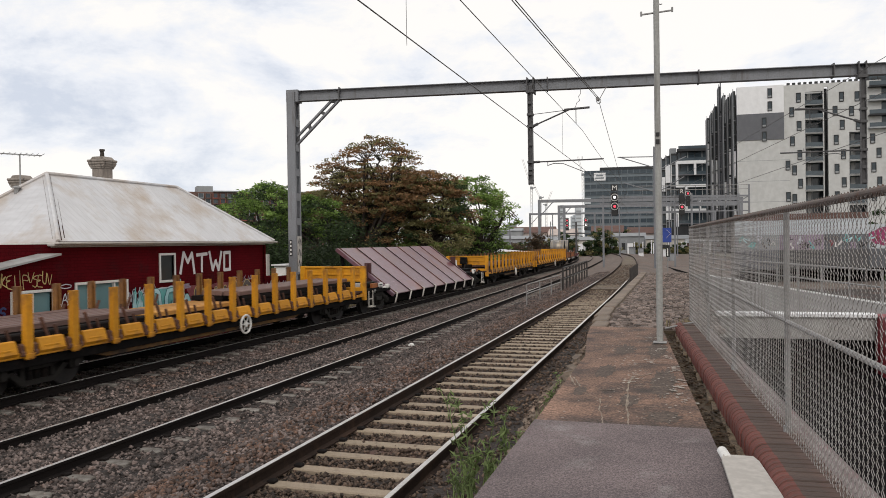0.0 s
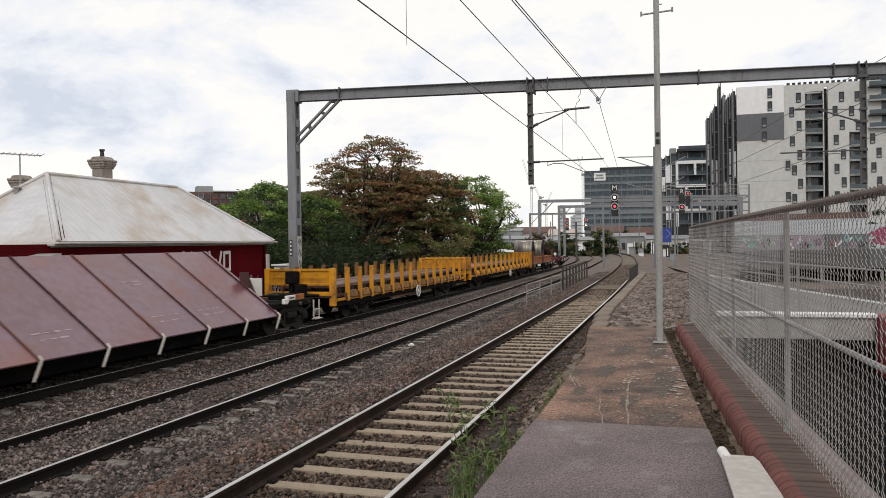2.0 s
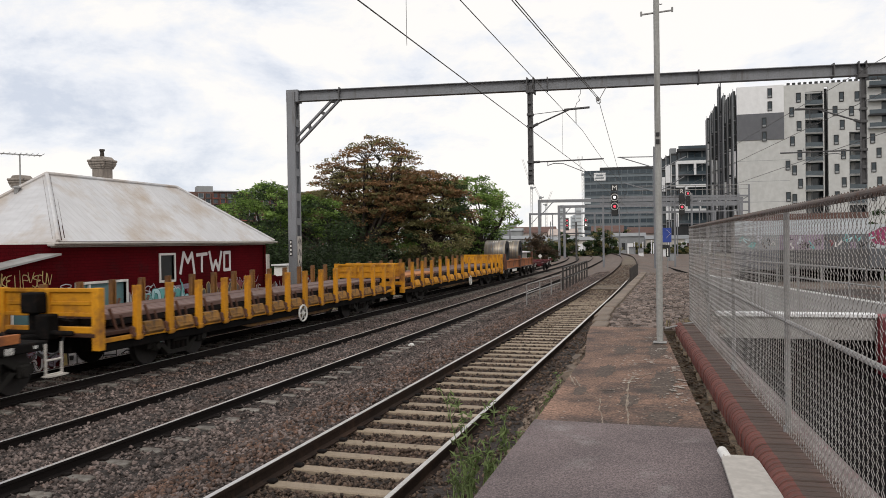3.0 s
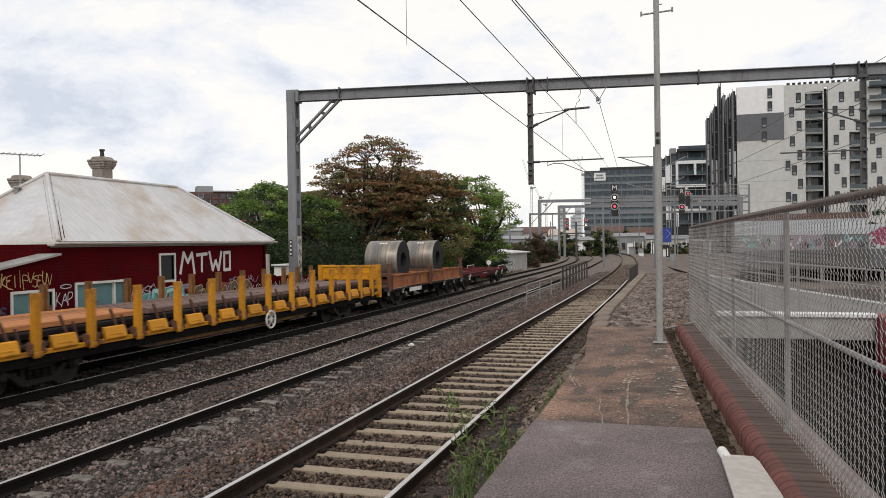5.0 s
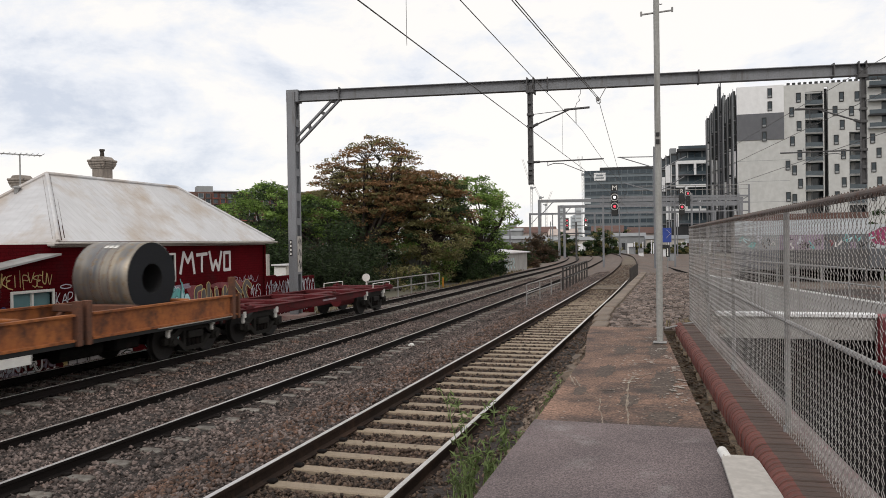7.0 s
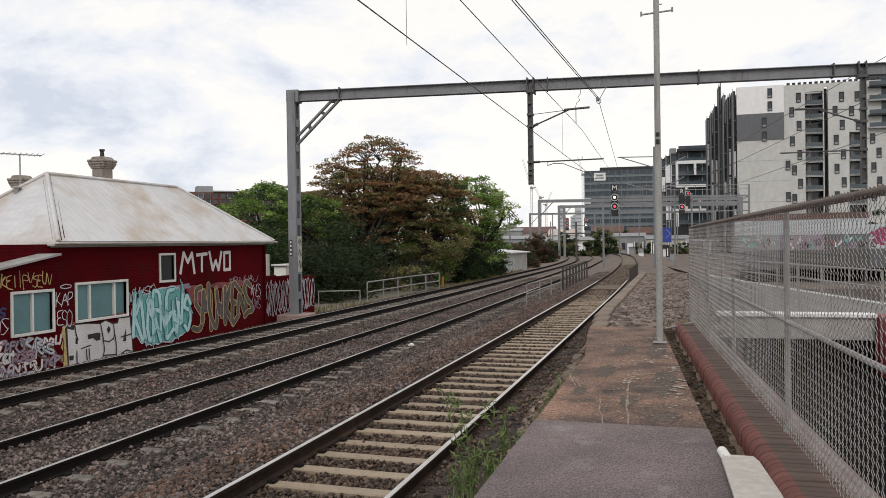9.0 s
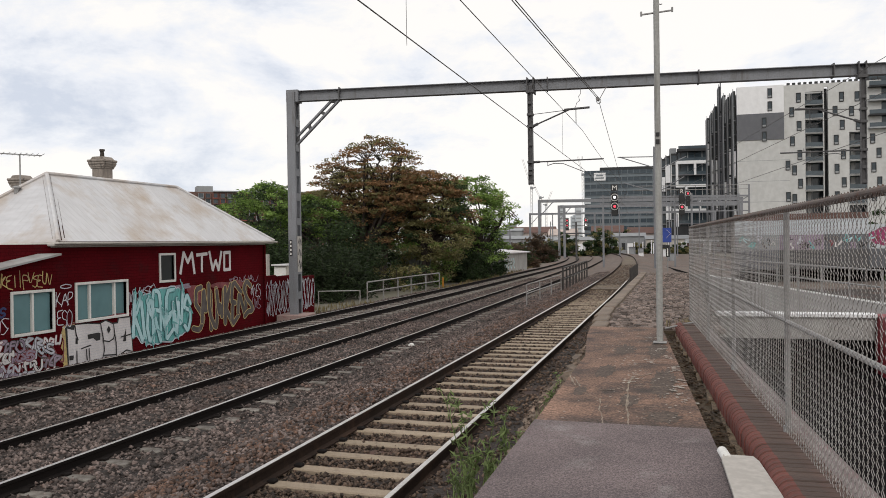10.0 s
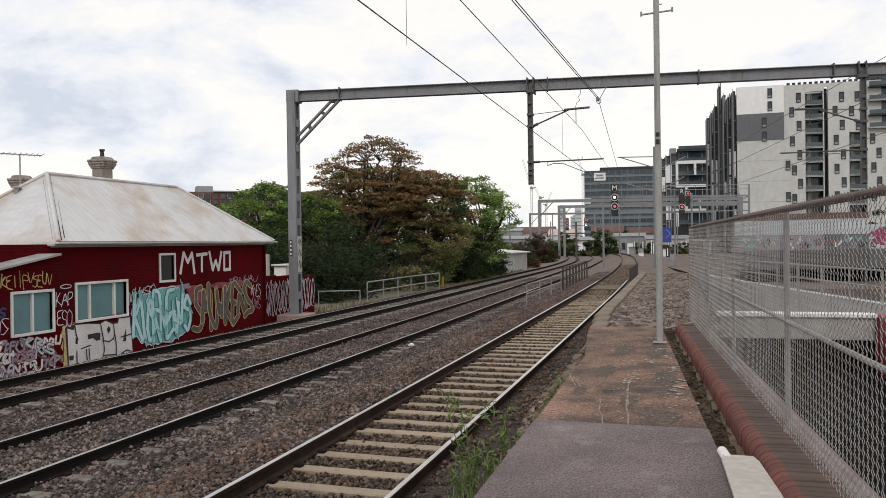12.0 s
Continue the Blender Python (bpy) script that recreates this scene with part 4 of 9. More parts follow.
    tube(bm, (-17.95, 16.9, 4.14), (-17.95, 16.9, 4.20), 0.13, 0.05, sides=10)
    part("vent", bm, M_GALV, h, "small capped roof vent")
    bm = bmesh.new()
    tube(bm, (-19.4, 18.4, 3.6), (-19.4, 18.4, 5.32), 0.022, sides=6)
    bar(bm, (-19.75, 17.9, 5.32), (-19.05, 18.9, 5.32), 0.03, 0.03)
    rods = []
    for k in range(9):
        p = Vector((-19.75, 17.9, 5.33)).lerp(Vector((-19.05, 18.9, 5.33)), k / 8)
        s = Vector((0.81, -0.59, 0)) * (0.32 + 0.02 * k)
        rods.append((p - s, p + s))
    aerial = part("aerial", bm, M_GALV, h, "thin television aerial")
    for a, b in rods:
        bm = bmesh.new()
        tube(bm, a, b, 0.009, sides=5)
        part("aerial_rod", bm, M_GALV, aerial)
    lettering(wall)
    graffiti(h)
    return h


def chimney(parent, x, y, ztop, w, label, pot=True):
    s = w / 2
    rows = [(x - s, x + s, y - s, y + s, 2.6, ztop - 0.28), (x - s - 0.04, x + s + 0.04, y - s - 0.04, y + s + 0.04, ztop - 0.30, ztop - 0.24),
            (x - s - 0.11, x + s + 0.11, y - s - 0.11, y + s + 0.11, ztop - 0.08, ztop - 0.0), (x - s - 0.09, x + s + 0.09, y - s - 0.09, y + s + 0.09, ztop - 0.16, ztop - 0.08)]
    bm = boxes(rows, 0.02)
    prism(bm, [(x - s - 0.08, ztop), (x + s + 0.08, ztop), (x + s - 0.04, ztop + 0.10), (x - s + 0.04, ztop + 0.10)], "y", y - s, y + s)
    prism(bm, [(x - s - 0.04, ztop - 0.24), (x + s + 0.04, ztop - 0.24), (x + s + 0.09, ztop - 0.16), (x - s - 0.09, ztop - 0.16)], "y", y - s - 0.05, y + s + 0.05)
    c = part("chimney", bm, M_CHIMNEY, parent, label)
    if pot:
        bm = bmesh.new()
        tube(bm, (x, y, ztop + 0.08), (x, y, ztop + 0.30), 0.075, 0.06, sides=12)
        tube(bm, (x, y, ztop + 0.30), (x, y, ztop + 0.36), 0.09, 0.085, sides=12)
        part("chimney_pot", bm, M_BARK, c)


def stroke(bm, pts, w, x, closed=False):
    """A painted line through (y, z) points on the wall, w wide."""
    pts = list(pts) + ([pts[0]] if closed else [])
    for i in range(len(pts) - 1):
        a, b = Vector((pts[i][0], pts[i][1])), Vector((pts[i + 1][0], pts[i + 1][1]))
        d = (b - a)
        if d.length < 1e-5:
            continue
        d.normalize()
        n = Vector((-d.y, d.x)) * w / 2
        a, b = a - d * w * 0.3, b + d * w * 0.3
        xx = x + 0.0015 * (i % 5)
        bm.faces.new([bm.verts.new((xx, p.x, p.y)) for p in (a - n, b - n, b + n, a + n)])


def lettering(wall):
    """White painted capitals on the wall: MTWO."""
    x = WALL_X + 0.004
    rows = {"letter_m": [(20.52, 1.54), (20.70, 2.20), (20.91, 1.88), (21.13, 2.18), (21.25, 1.52)],
            "letter_t": None,
            "letter_w": [(22.10, 2.20), (22.28, 1.58), (22.46, 1.90), (22.62, 1.57), (22.80, 2.19)],
            "letter_o": [(22.97, 1.56), (22.98, 2.16), (23.32, 2.17), (23.32, 1.57)]}
    for name, pts in rows.items():
        bm = bmesh.new()
        if pts is None:
            stroke(bm, [(21.40, 2.11), (21.96, 2.14)], 0.11, x)
            stroke(bm, [(21.67, 2.08), (21.66, 1.56)], 0.11, x + 0.004)
        else:
            stroke(bm, pts, 0.115, x, name == "letter_o")
        part(name, bm, M_PAINTWHITE, wall, "white painted capital letter")


def blob(cy, cz, w, h, seed, n=40, wob=0.14):
    """Uneven closed outline round a middle."""
    r = random.Random(seed)
    ph = [r.uniform(0, 6.28) for _ in range(5)]
    out = []
    for k in range(n):
        a = 2 * math.pi * k / n
        q = 1 + wob * sum(math.sin((j + 2) * a + ph[j]) / (1 + 0.5 * j) for j in range(5)) * 0.7
        e = 0.72    # squarish
        cx = math.copysign(abs(math.cos(a)) ** e, math.cos(a))
        sy = math.copysign(abs(math.sin(a)) ** e, math.sin(a))
        out.append((cy + w / 2 * q * cx, cz + h / 2 * q * sy))
    return out


def fill(bm, pts, x):
    bm.faces.new([bm.verts.new((x, p[0], p[1])) for p in pts])


LETTERS = {
    "R": [(0, 0), (0.05, 1), (0.8, 0.95), (0.85, 0.6), (0.1, 0.5), (0.9, 0)],
    "E": [(0.9, 0.95), (0.1, 1), (0.05, 0.52), (0.7, 0.55), (0.05, 0.5), (0.0, 0.02), (0.95, 0)],
    "O": [(0.5, 1), (0.05, 0.75), (0.05, 0.25), (0.5, 0), (0.95, 0.25), (0.95, 0.75), (0.5, 1)],
    "N": [(0.05, 0), (0.1, 1), (0.8, 0.05), (0.95, 1)],
    "S": [(0.9, 0.9), (0.45, 1), (0.08, 0.8), (0.2, 0.55), (0.8, 0.45), (0.92, 0.2), (0.5, 0), (0.05, 0.1)],
    "K": [(0.1, 1), (0.05, 0), (0.1, 0.45), (0.85, 1), (0.15, 0.45), (0.95, 0)],
    "A": [(0, 0), (0.45, 1), (0.65, 0.4), (0.25, 0.38), (0.65, 0.4), (0.95, 0)],
    "P": [(0.1, 0), (0.1, 1), (0.85, 0.95), (0.85, 0.6), (0.12, 0.5)],
    "U": [(0.05, 1), (0.1, 0.2), (0.5, 0), (0.9, 0.2), (0.95, 1)],
    "W": [(0, 1), (0.22, 0), (0.5, 0.7), (0.75, 0), (1, 1)],
    "M": [(0, 0), (0.2, 1), (0.5, 0.3), (0.78, 1), (1, 0)],
    "H": [(0.05, 1), (0.08, 0), (0.08, 0.5), (0.85, 0.52), (0.85, 1), (0.9, 0)],
    "I": [(0.45, 1), (0.55, 0)],
    "V": [(0.0, 1), (0.5, 0), (0.95, 1)],
}


def ribbon(bm, pts, w, x):
    """One connected painted line through (y, z) points, with round joints."""
    cs = [bm.verts.new((x, p[0], p[1])) for p in pts]
    for i in range(len(pts) - 1):
        a, b = Vector(pts[i]), Vector(pts[i + 1])
        d = b - a
        if d.length < 1e-5:
            continue
        d.normalize()
        n = Vector((-d.y, d.x)) * w / 2
        xx = x + 0.00012 * (i + 1)
        la, ra, lb, rb = [bm.verts.new((xx, q.x, q.y)) for q in (a + n, a - n, b + n, b - n)]
        bm.faces.new((cs[i], ra, rb, cs[i + 1])), bm.faces.new((la, cs[i], cs[i + 1], lb))
    for i, p in enumerate(pts):
        ring = [bm.verts.new((x - 0.0002, p[0] + w / 2 * math.cos(k * 0.785), p[1] + w / 2 * math.sin(k * 0.785))) for k in range(8)]
        for k in range(8):
            bm.faces.new((cs[i], ring[k], ring[(k + 1) % 8]))


def set_letter(c, y, z, w, h, r, slant=0.0, wob=0.05):
    """A letter's line scaled into its box, with an unsteady hand."""
    pts = [(y + w * (u + slant * v) + r.uniform(-wob, wob) * w, z + h * v + r.uniform(-wob, wob) * h) for u, v in LETTERS[c]]
    fine = [pts[0]]
    for a, b, c2 in zip(pts, pts[1:], pts[2:]):
        fine += [((a[0] + 4 * b[0]) / 5, (a[1] + 4 * b[1]) / 5), ((c2[0] + 4 * b[0]) / 5, (c2[1] + 4 * b[1]) / 5)]
    return fine + [pts[-1]]


def graffiti(house):
    """Overlapping sprayed pieces and scrawled tags along the wall."""
    x = WALL_X + 0.003

    def piece_of(word, y0, y1, z0, z1, back_m, halo_m, line_m, fill_m, seed, label, thick, edge, wob=0.06, tall=0.8, shine_m=None):
        r = random.Random(seed)
        w, h = y1 - y0, z1 - z0
        bm = bmesh.new()
        out = blob((y0 + y1) / 2, (z0 + z1) / 2, w * 1.02, h * 1.02, seed + 1, 72, 0.05)
        out = [(p[0] + r.uniform(-0.04, 0.04), p[1] + r.uniform(-0.05, 0.05)) for p in out]
        fill(bm, out, x)
        g = part("graffiti_piece", bm, back_m, house, label)
        if halo_m:
            bm = bmesh.new()
            ribbon(bm, out + [out[0]], 0.04, x + 0.002)
            part("graffiti_halo", bm, halo_m, g)
        n = len(word)
        step = (w - thick * 0.8) / n
        for k, c in enumerate(word):
            zz = z0 + h * (1 - tall) * 0.5 + r.uniform(-0.05, 0.05)
            pts = set_letter(c, y0 + thick * 0.6 + step * (k - 0.15), zz + thick * 0.3, step * r.uniform(1.0, 1.4), (h * tall - thick * 0.5) * r.uniform(0.86, 1.0), r, r.uniform(-0.1, 0.15), wob)
            pts = [(min(max(p[0], y0), y1), min(max(p[1], z0), z1)) for p in pts]
            bm = bmesh.new()
            ribbon(bm, pts, thick + 2 * edge, x + 0.005 + 0.003 * k)
            part("graffiti_outline", bm, line_m, g)
            bm = bmesh.new()
            ribbon(bm, pts, thick, x + 0.0085 + 0.003 * k)
            part("graffiti_fill", bm, fill_m, g)
            for q in range(4 if shine_m else 0):
                a = pts[r.randrange(len(pts))]
                bm = bmesh.new()
                ribbon(bm, [a, (a[0] + r.uniform(-0.12, 0.12), a[1] + r.uniform(-0.3, 0.3)), (a[0] + r.uniform(-0.2, 0.2), a[1] + r.uniform(-0.35, 0.35))], 0.032, x + 0.038 + 0.001 * k)
                part("graffiti_highlight", bm, shine_m, g)
        return g
    def outline_piece(word, y0, y1, z0, z1, line_m, fill_m, seed, label, thick, edge, wob=0.07, wide=1.05):
        """Fat letters side by side, each with its own outline, straight on the wall."""
        r = random.Random(seed)
        g = new("graffiti_piece")
        g.parent = house
        tagged(g, label)
        step = (y1 - y0 - thick) / len(word)
        for k, c in enumerate(word):
            low = r.uniform(-0.06, 0.06)
            pts = set_letter(c, y0 + thick / 2 + step * (k + 0.5 - wide * 0.40), z0 + thick / 2 + low, step * wide * 0.80, z1 - z0 - thick, r, r.uniform(-0.05, 0.1), wob)
            for name, w, m, d in (("graffiti_outline", thick + 2 * edge, line_m, 0.004), ("graffiti_fill", thick, fill_m, 0.007)):
                bm = bmesh.new()
                ribbon(bm, pts, w, x + d + 0.004 * k)
                part(name, bm, m, g)
        return g

    def bubble(word, y0, y1, z0, z1, fill_m, line_m, seed):
        outline_piece(word, y0, y1, z0, z1, line_m, fill_m, seed, "small bubble letters among overlapping tags", 0.055, 0.016, 0.26, 1.9)
    # pale ghost of an older piece, then the three large ones
    for k, (cy, cz, w, h, m) in enumerate(((21.35, 0.80, 1.1, 0.55, M_PAINTROSE), (23.3, 1.02, 1.9, 0.26, M_PAINTROSE), (20.6, 1.10, 0.9, 0.16, M_PAINTLILAC))):
        bm = bmesh.new()
        fill(bm, blob(cy, cz, w, h, 300 + k, 60, 0.18), x - 0.002 + 0.0006 * k)
        part("sprayed_haze", bm, m, house, "faded sprayed patch")
    piece_of("KVSRNEWVS", 18.25, 20.98, -0.52, 1.05, M_PAINTSEA, M_PAINTPALE, M_PAINTDARKTEAL, M_PAINTTEAL, 5, "teal and pale blue sprayed graffiti", 0.125, 0.026, 0.22, 0.90, M_PAINTSEA)
    outline_piece("SMUWKENS", 21.15, 24.75, -0.32, 1.06, M_PAINTGOLD, M_PAINTBROWN, 9, "gold-outlined dark graffiti", 0.165, 0.028, 0.19, 1.6)
    # white block letters over a black edge, with yellow drips at the side
    bm = bmesh.new()
    fill(bm, [(15.62 + 0.05 * math.sin(k * 2.1), -0.72 + k * 0.11) for k in range(11)] + [(15.85, 0.42), (16.05, 0.45), (16.1, -0.72)], x)
    part("graffiti_halo", bm, M_PAINTGOLD, house, "pale yellow sprayed edge")
    bm = bmesh.new()
    ribbon(bm, [(15.75, 0.40), (16.3, 0.42), (17.0, 0.44), (17.6, 0.50), (18.2, 0.47)], 0.05, x + 0.001)
    part("graffiti_halo", bm, M_PAINTROSE, house, "red sprayed line")
    # a white slab of block letters, cut by black lines and counters, with the brick courses showing through
    bm = bmesh.new()
    fill(bm, [(15.72, 0.36), (15.80, -0.72), (18.28, -0.72), (18.18, 0.40), (17.66, 0.42), (17.62, 0.28), (17.45, 0.28), (17.18, 0.40), (16.95, 0.33), (16.5, 0.39)], x + 0.002)
    block = part("graffiti_piece", bm, M_PAINTBLACK, house, "white block graffiti with black outlines")
    bm = bmesh.new()
    fill(bm, [(15.80, 0.30), (15.84, -0.70), (18.25, -0.70), (18.14, 0.36), (17.70, 0.38), (17.66, 0.23), (17.45, 0.24), (17.18, 0.36), (16.95, 0.29), (16.5, 0.35), (16.06, 0.36), (16.03, 0.24), (15.95, 0.25)], x + 0.005)
    part("graffiti_fill", bm, M_PAINTWHITE, block)
    for k in range(13):
        bm = bmesh.new()
        z = -0.64 + 0.073 * k
        ribbon(bm, [(15.86, z), (17.0, z + 0.004), (18.14, z)], 0.008, x + 0.007)
        part("brick_course", bm, M_PAINTPALE, block)
    counters = ([(16.07, 0.02), (16.15, 0.0), (16.14, -0.15), (16.06, -0.13)], [(15.84, -0.42), (16.0, -0.43), (15.98, -0.55), (15.85, -0.54)], [(16.49, 0.06), (16.89, 0.07), (16.97, 0.04), (16.95, -0.14), (16.81, -0.15), (16.69, -0.06), (16.51, -0.07)],
                [(17.29, 0.22), (17.36, 0.10), (17.28, -0.01), (17.21, 0.12)], [(17.84, -0.29), (17.97, 0.06), (17.97, -0.30)])
    for k, c in enumerate(counters):
        bm = bmesh.new()
        fill(bm, c, x + 0.010 + 0.001 * k)
        part("graffiti_counter", bm, M_PAINTBLACK, block)
    lines = ([(16.05, 0.34), (16.09, 0.10), (16.15, -0.04)], [(16.10, -0.33), (16.10, -0.66)], [(16.26, -0.29), (16.43, -0.26), (16.60, -0.24)], [(16.43, -0.33), (16.46, -0.62)], [(16.53, -0.32), (16.55, -0.62)],
             [(16.97, 0.30), (17.06, -0.13), (17.10, -0.45), (17.01, -0.68)], [(17.08, -0.18), (17.28, -0.23), (17.45, -0.17), (17.51, -0.02)], [(17.46, 0.24), (17.50, -0.02), (17.55, -0.29), (17.56, -0.66)],
             [(17.76, -0.16), (18.19, -0.12)], [(17.05, -0.58), (17.56, -0.63)], [(17.75, -0.63), (17.97, -0.56), (18.22, -0.64)])
    for k, c in enumerate(lines):
        bm = bmesh.new()
        ribbon(bm, c, 0.034, x + 0.016 + 0.0015 * k)
        part("graffiti_outline", bm, M_PAINTBLACK, block)

    def tag(word, y0, y1, z0, z1, material, seed, lw, label, slant=0.15, wob=0.14):
        r = random.Random(seed)
        step = (y1 - y0) / len(word)
        g = None
        for k, c in enumerate(word):
            bm = bmesh.new()
            hh = (z1 - z0) * r.uniform(0.75, 1.05)
            ribbon(bm, set_letter(c, y0 + step * k, z0 + r.uniform(-0.1, 0.1) * (z1 - z0), step * r.uniform(1.0, 1.4), hh, r, slant, wob), lw * r.uniform(0.8, 1.2), x + 0.003 + 0.0015 * (seed % 6))
            if g is None:
                g = part("graffiti_tag", bm, material, house, label)
            else:
                part("tag_stroke", bm, material, g)
    tag("SNKEIIPVSEUV", 13.5, 15.30, 1.46, 1.82, M_PAINTGOLD, 23, 0.024, "yellow scrawled tag", 0.05)
    tag("KAP", 15.42, 16.02, 0.86, 1.27, M_PAINTPALE, 24, 0.024, "pale scrawled tag", 0.0, 0.06)
    tag("ESO", 15.46, 15.95, 0.36, 0.82, M_PAINTPALE, 25, 0.024, "pale scrawled tag", 0.0, 0.06)
    tag("O", 15.58, 15.86, 1.34, 1.46, M_PAINTPALE, 27, 0.022, "pale sprayed ring", 0.0, 0.02)
    tag("NWSO", 18.25, 19.25, 1.02, 1.30, M_PAINTPALE, 28, 0.022, "pale scrawled tag")
    tag("IVI", 18.05, 18.35, 0.75, 1.12, M_PAINTPALE, 29, 0.026, "pale scrawled tag")
    tag("SOS", 13.35, 13.95, 0.35, 0.85, M_PAINTPALE, 30, 0.026, "pale scrawled tag")
    tag("EUNS", 13.2, 13.9, 0.8, 1.05, M_PAINTBLUE, 31, 0.05, "dark blue scrawled tag")
    tag("SRNWAU", 23.2, 25.1, 1.02, 1.32, M_PAINTLILAC, 32, 0.026, "lilac scrawled tags")
    tag("KNES", 24.65, 25.35, 0.45, 1.0, M_PAINTPALE, 33, 0.024, "pale scrawled tag")
    tag("UWS", 24.7, 25.3, -0.05, 0.42, M_PAINTLILAC, 34, 0.026, "lilac scrawled tag")
    # crowd of small bubble letters, one over another, with red and dark lines across
    r = random.Random(3)
    for row in range(4):
        z = -0.86 + row * 0.27
        for k in range(5):
            y = 12.3 + k * 0.60 + 0.2 * (row % 2) + r.uniform(-0.06, 0.06)
            word = "".join(r.choice("SEOUNPRA") for _ in range(4))
            bubble(word, y, y + 0.62, z, z + 0.26, (M_PAINTPALE, M_PAINTWHITE, M_PAINTLILAC)[(row + k) % 3], (M_PAINTBROWN, M_PAINTROSE, M_PAINTBLACK)[(row * 2 + k) % 3], 60 + row * 5 + k)
    for k in range(7):
        y = 12.9 + k * 0.36
        tag(r.choice("SOUWN"), y, y + r.uniform(0.35, 0.6), r.uniform(-0.7, -0.2), r.uniform(0.0, 0.3), (M_PAINTROSE, M_PAINTBROWN)[k % 2], 40 + k, 0.03, "dark red line over the tags")


M_PAINTWHITE = surface("white_spray_paint", (0.72, 0.69, 0.69), (0.56, 0.53, 0.53), 0.7, fine=30, coarse=3, vary=0.8)
M_PAINTSEA = surface("sea_green_spray_paint", (0.12, 0.46, 0.43), (0.16, 0.34, 0.36), 0.7, fine=8, coarse=2.2, vary=0.9)
M_PAINTBLUE = surface("dark_blue_spray_paint", (0.03, 0.04, 0.14), (0.02, 0.03, 0.09), 0.7, fine=8, coarse=2.2)
M_PAINTTEAL = surface("teal_spray_paint", (0.52, 0.69, 0.73), (0.32, 0.58, 0.60), 0.7, fine=8, coarse=2.2, vary=0.9)
M_PAINTDARKTEAL = surface("deep_teal_spray_paint", (0.035, 0.13, 0.14), (0.05, 0.20, 0.21), 0.7, fine=10, coarse=2, vary=0.9)
M_PAINTPALE = surface("pale_blue_spray_paint", (0.58, 0.58, 0.62), (0.42, 0.42, 0.48), 0.7, fine=14, coarse=2)
M_PAINTGOLD = surface("gold_spray_paint", (0.60, 0.46, 0.17), (0.36, 0.27, 0.14), 0.7, fine=14, coarse=2)
M_PAINTBROWN = surface("brown_spray_paint", (0.045, 0.038, 0.038), (0.14, 0.115, 0.11), 0.7, fine=5, coarse=2.4, vary=1.0)
M_PAINTROSE = surface("rose_spray_paint", (0.24, 0.060, 0.070), (0.12, 0.018, 0.026), 0.7, fine=8, coarse=2)
M_PAINTLILAC = surface("lilac_spray_paint", (0.36, 0.29, 0.36), (0.20, 0.15, 0.20), 0.7, fine=14, coarse=2)
M_PAINTBLACK = surface("black_spray_paint", (0.018, 0.016, 0.017), (0.03, 0.027, 0.028), 0.7, fine=14, coarse=2)
build_house()


# ---------------------------------------------------------------- overhead line
G0, G1 = Vector((-14.90, 27.6, 8.66)), Vector((14.0, 31.63, 8.66))
GDIR = (G1 - G0).normalized()
GYAW = math.degrees(math.atan2(GDIR.y, GDIR.x))


def gantry_point(x, z):
    k = (x - G0.x) / (G1.x - G0.x)
    return Vector((x, G0.y + k * (G1.y - G0.y), z))


def gantry_post(parent, x):
    p = gantry_point(x, 0)
    at = pose(p.x, p.y, 0, 0, 0, GYAW)
    post = None
    for s in (-1, 1):
        # channel with its web outwards
        bm = bmesh.new()
        prism(bm, [(-0.17, s * 0.30), (0.17, s * 0.30), (0.17, s * 0.17), (0.145, s * 0.17), (0.145, s * 0.275), (-0.145, s * 0.275), (-0.145, s * 0.17), (-0.17, s * 0.17)], "z", -0.45, 8.60)
        ob = part("post", bm, M_GANTRY, parent if post is None else post, "grey battened steel post" if post is None else "", at if post is None else None)
        post = post or ob
    for k in range(9):
        z = 0.35 + k * 1.0
        part("batten", boxes([(0.17, 0.184, -0.27, 0.27, z - 0.15, z + 0.15)], 0.003), M_GANTRY, post)
    cover = part("cover_plate", boxes([(0.185, 0.193, -0.24, 0.24, 1.30, 2.75)], 0.002), M_TRIM, post, "pale cover plate with black scrawl")
    for q in range(3):
        bm = bmesh.new()
        zc = 1.55 + q * 0.45
        ribbon(bm, [(-0.18, zc), (-0.05, zc + 0.22), (0.02, zc - 0.12), (0.12, zc + 0.18), (0.19, zc - 0.05)], 0.05, 0.1945)
        part("scrawl", bm, M_PAINTBLACK, post)
    part("footing", boxes([(-0.62, 0.62, -0.6, 0.6, -0.95, -0.42)], 0.03), M_PINKCON, post, "pink-painted concrete footing")
    return post


M_PINKCON = surface("pink_stained_concrete", (0.36, 0.255, 0.235), (0.26, 0.19, 0.175), 0.9, fine=25, coarse=2, vary=0.8, dirt=(0.25, 0.09, 0.085), dirt_amount=0.35)


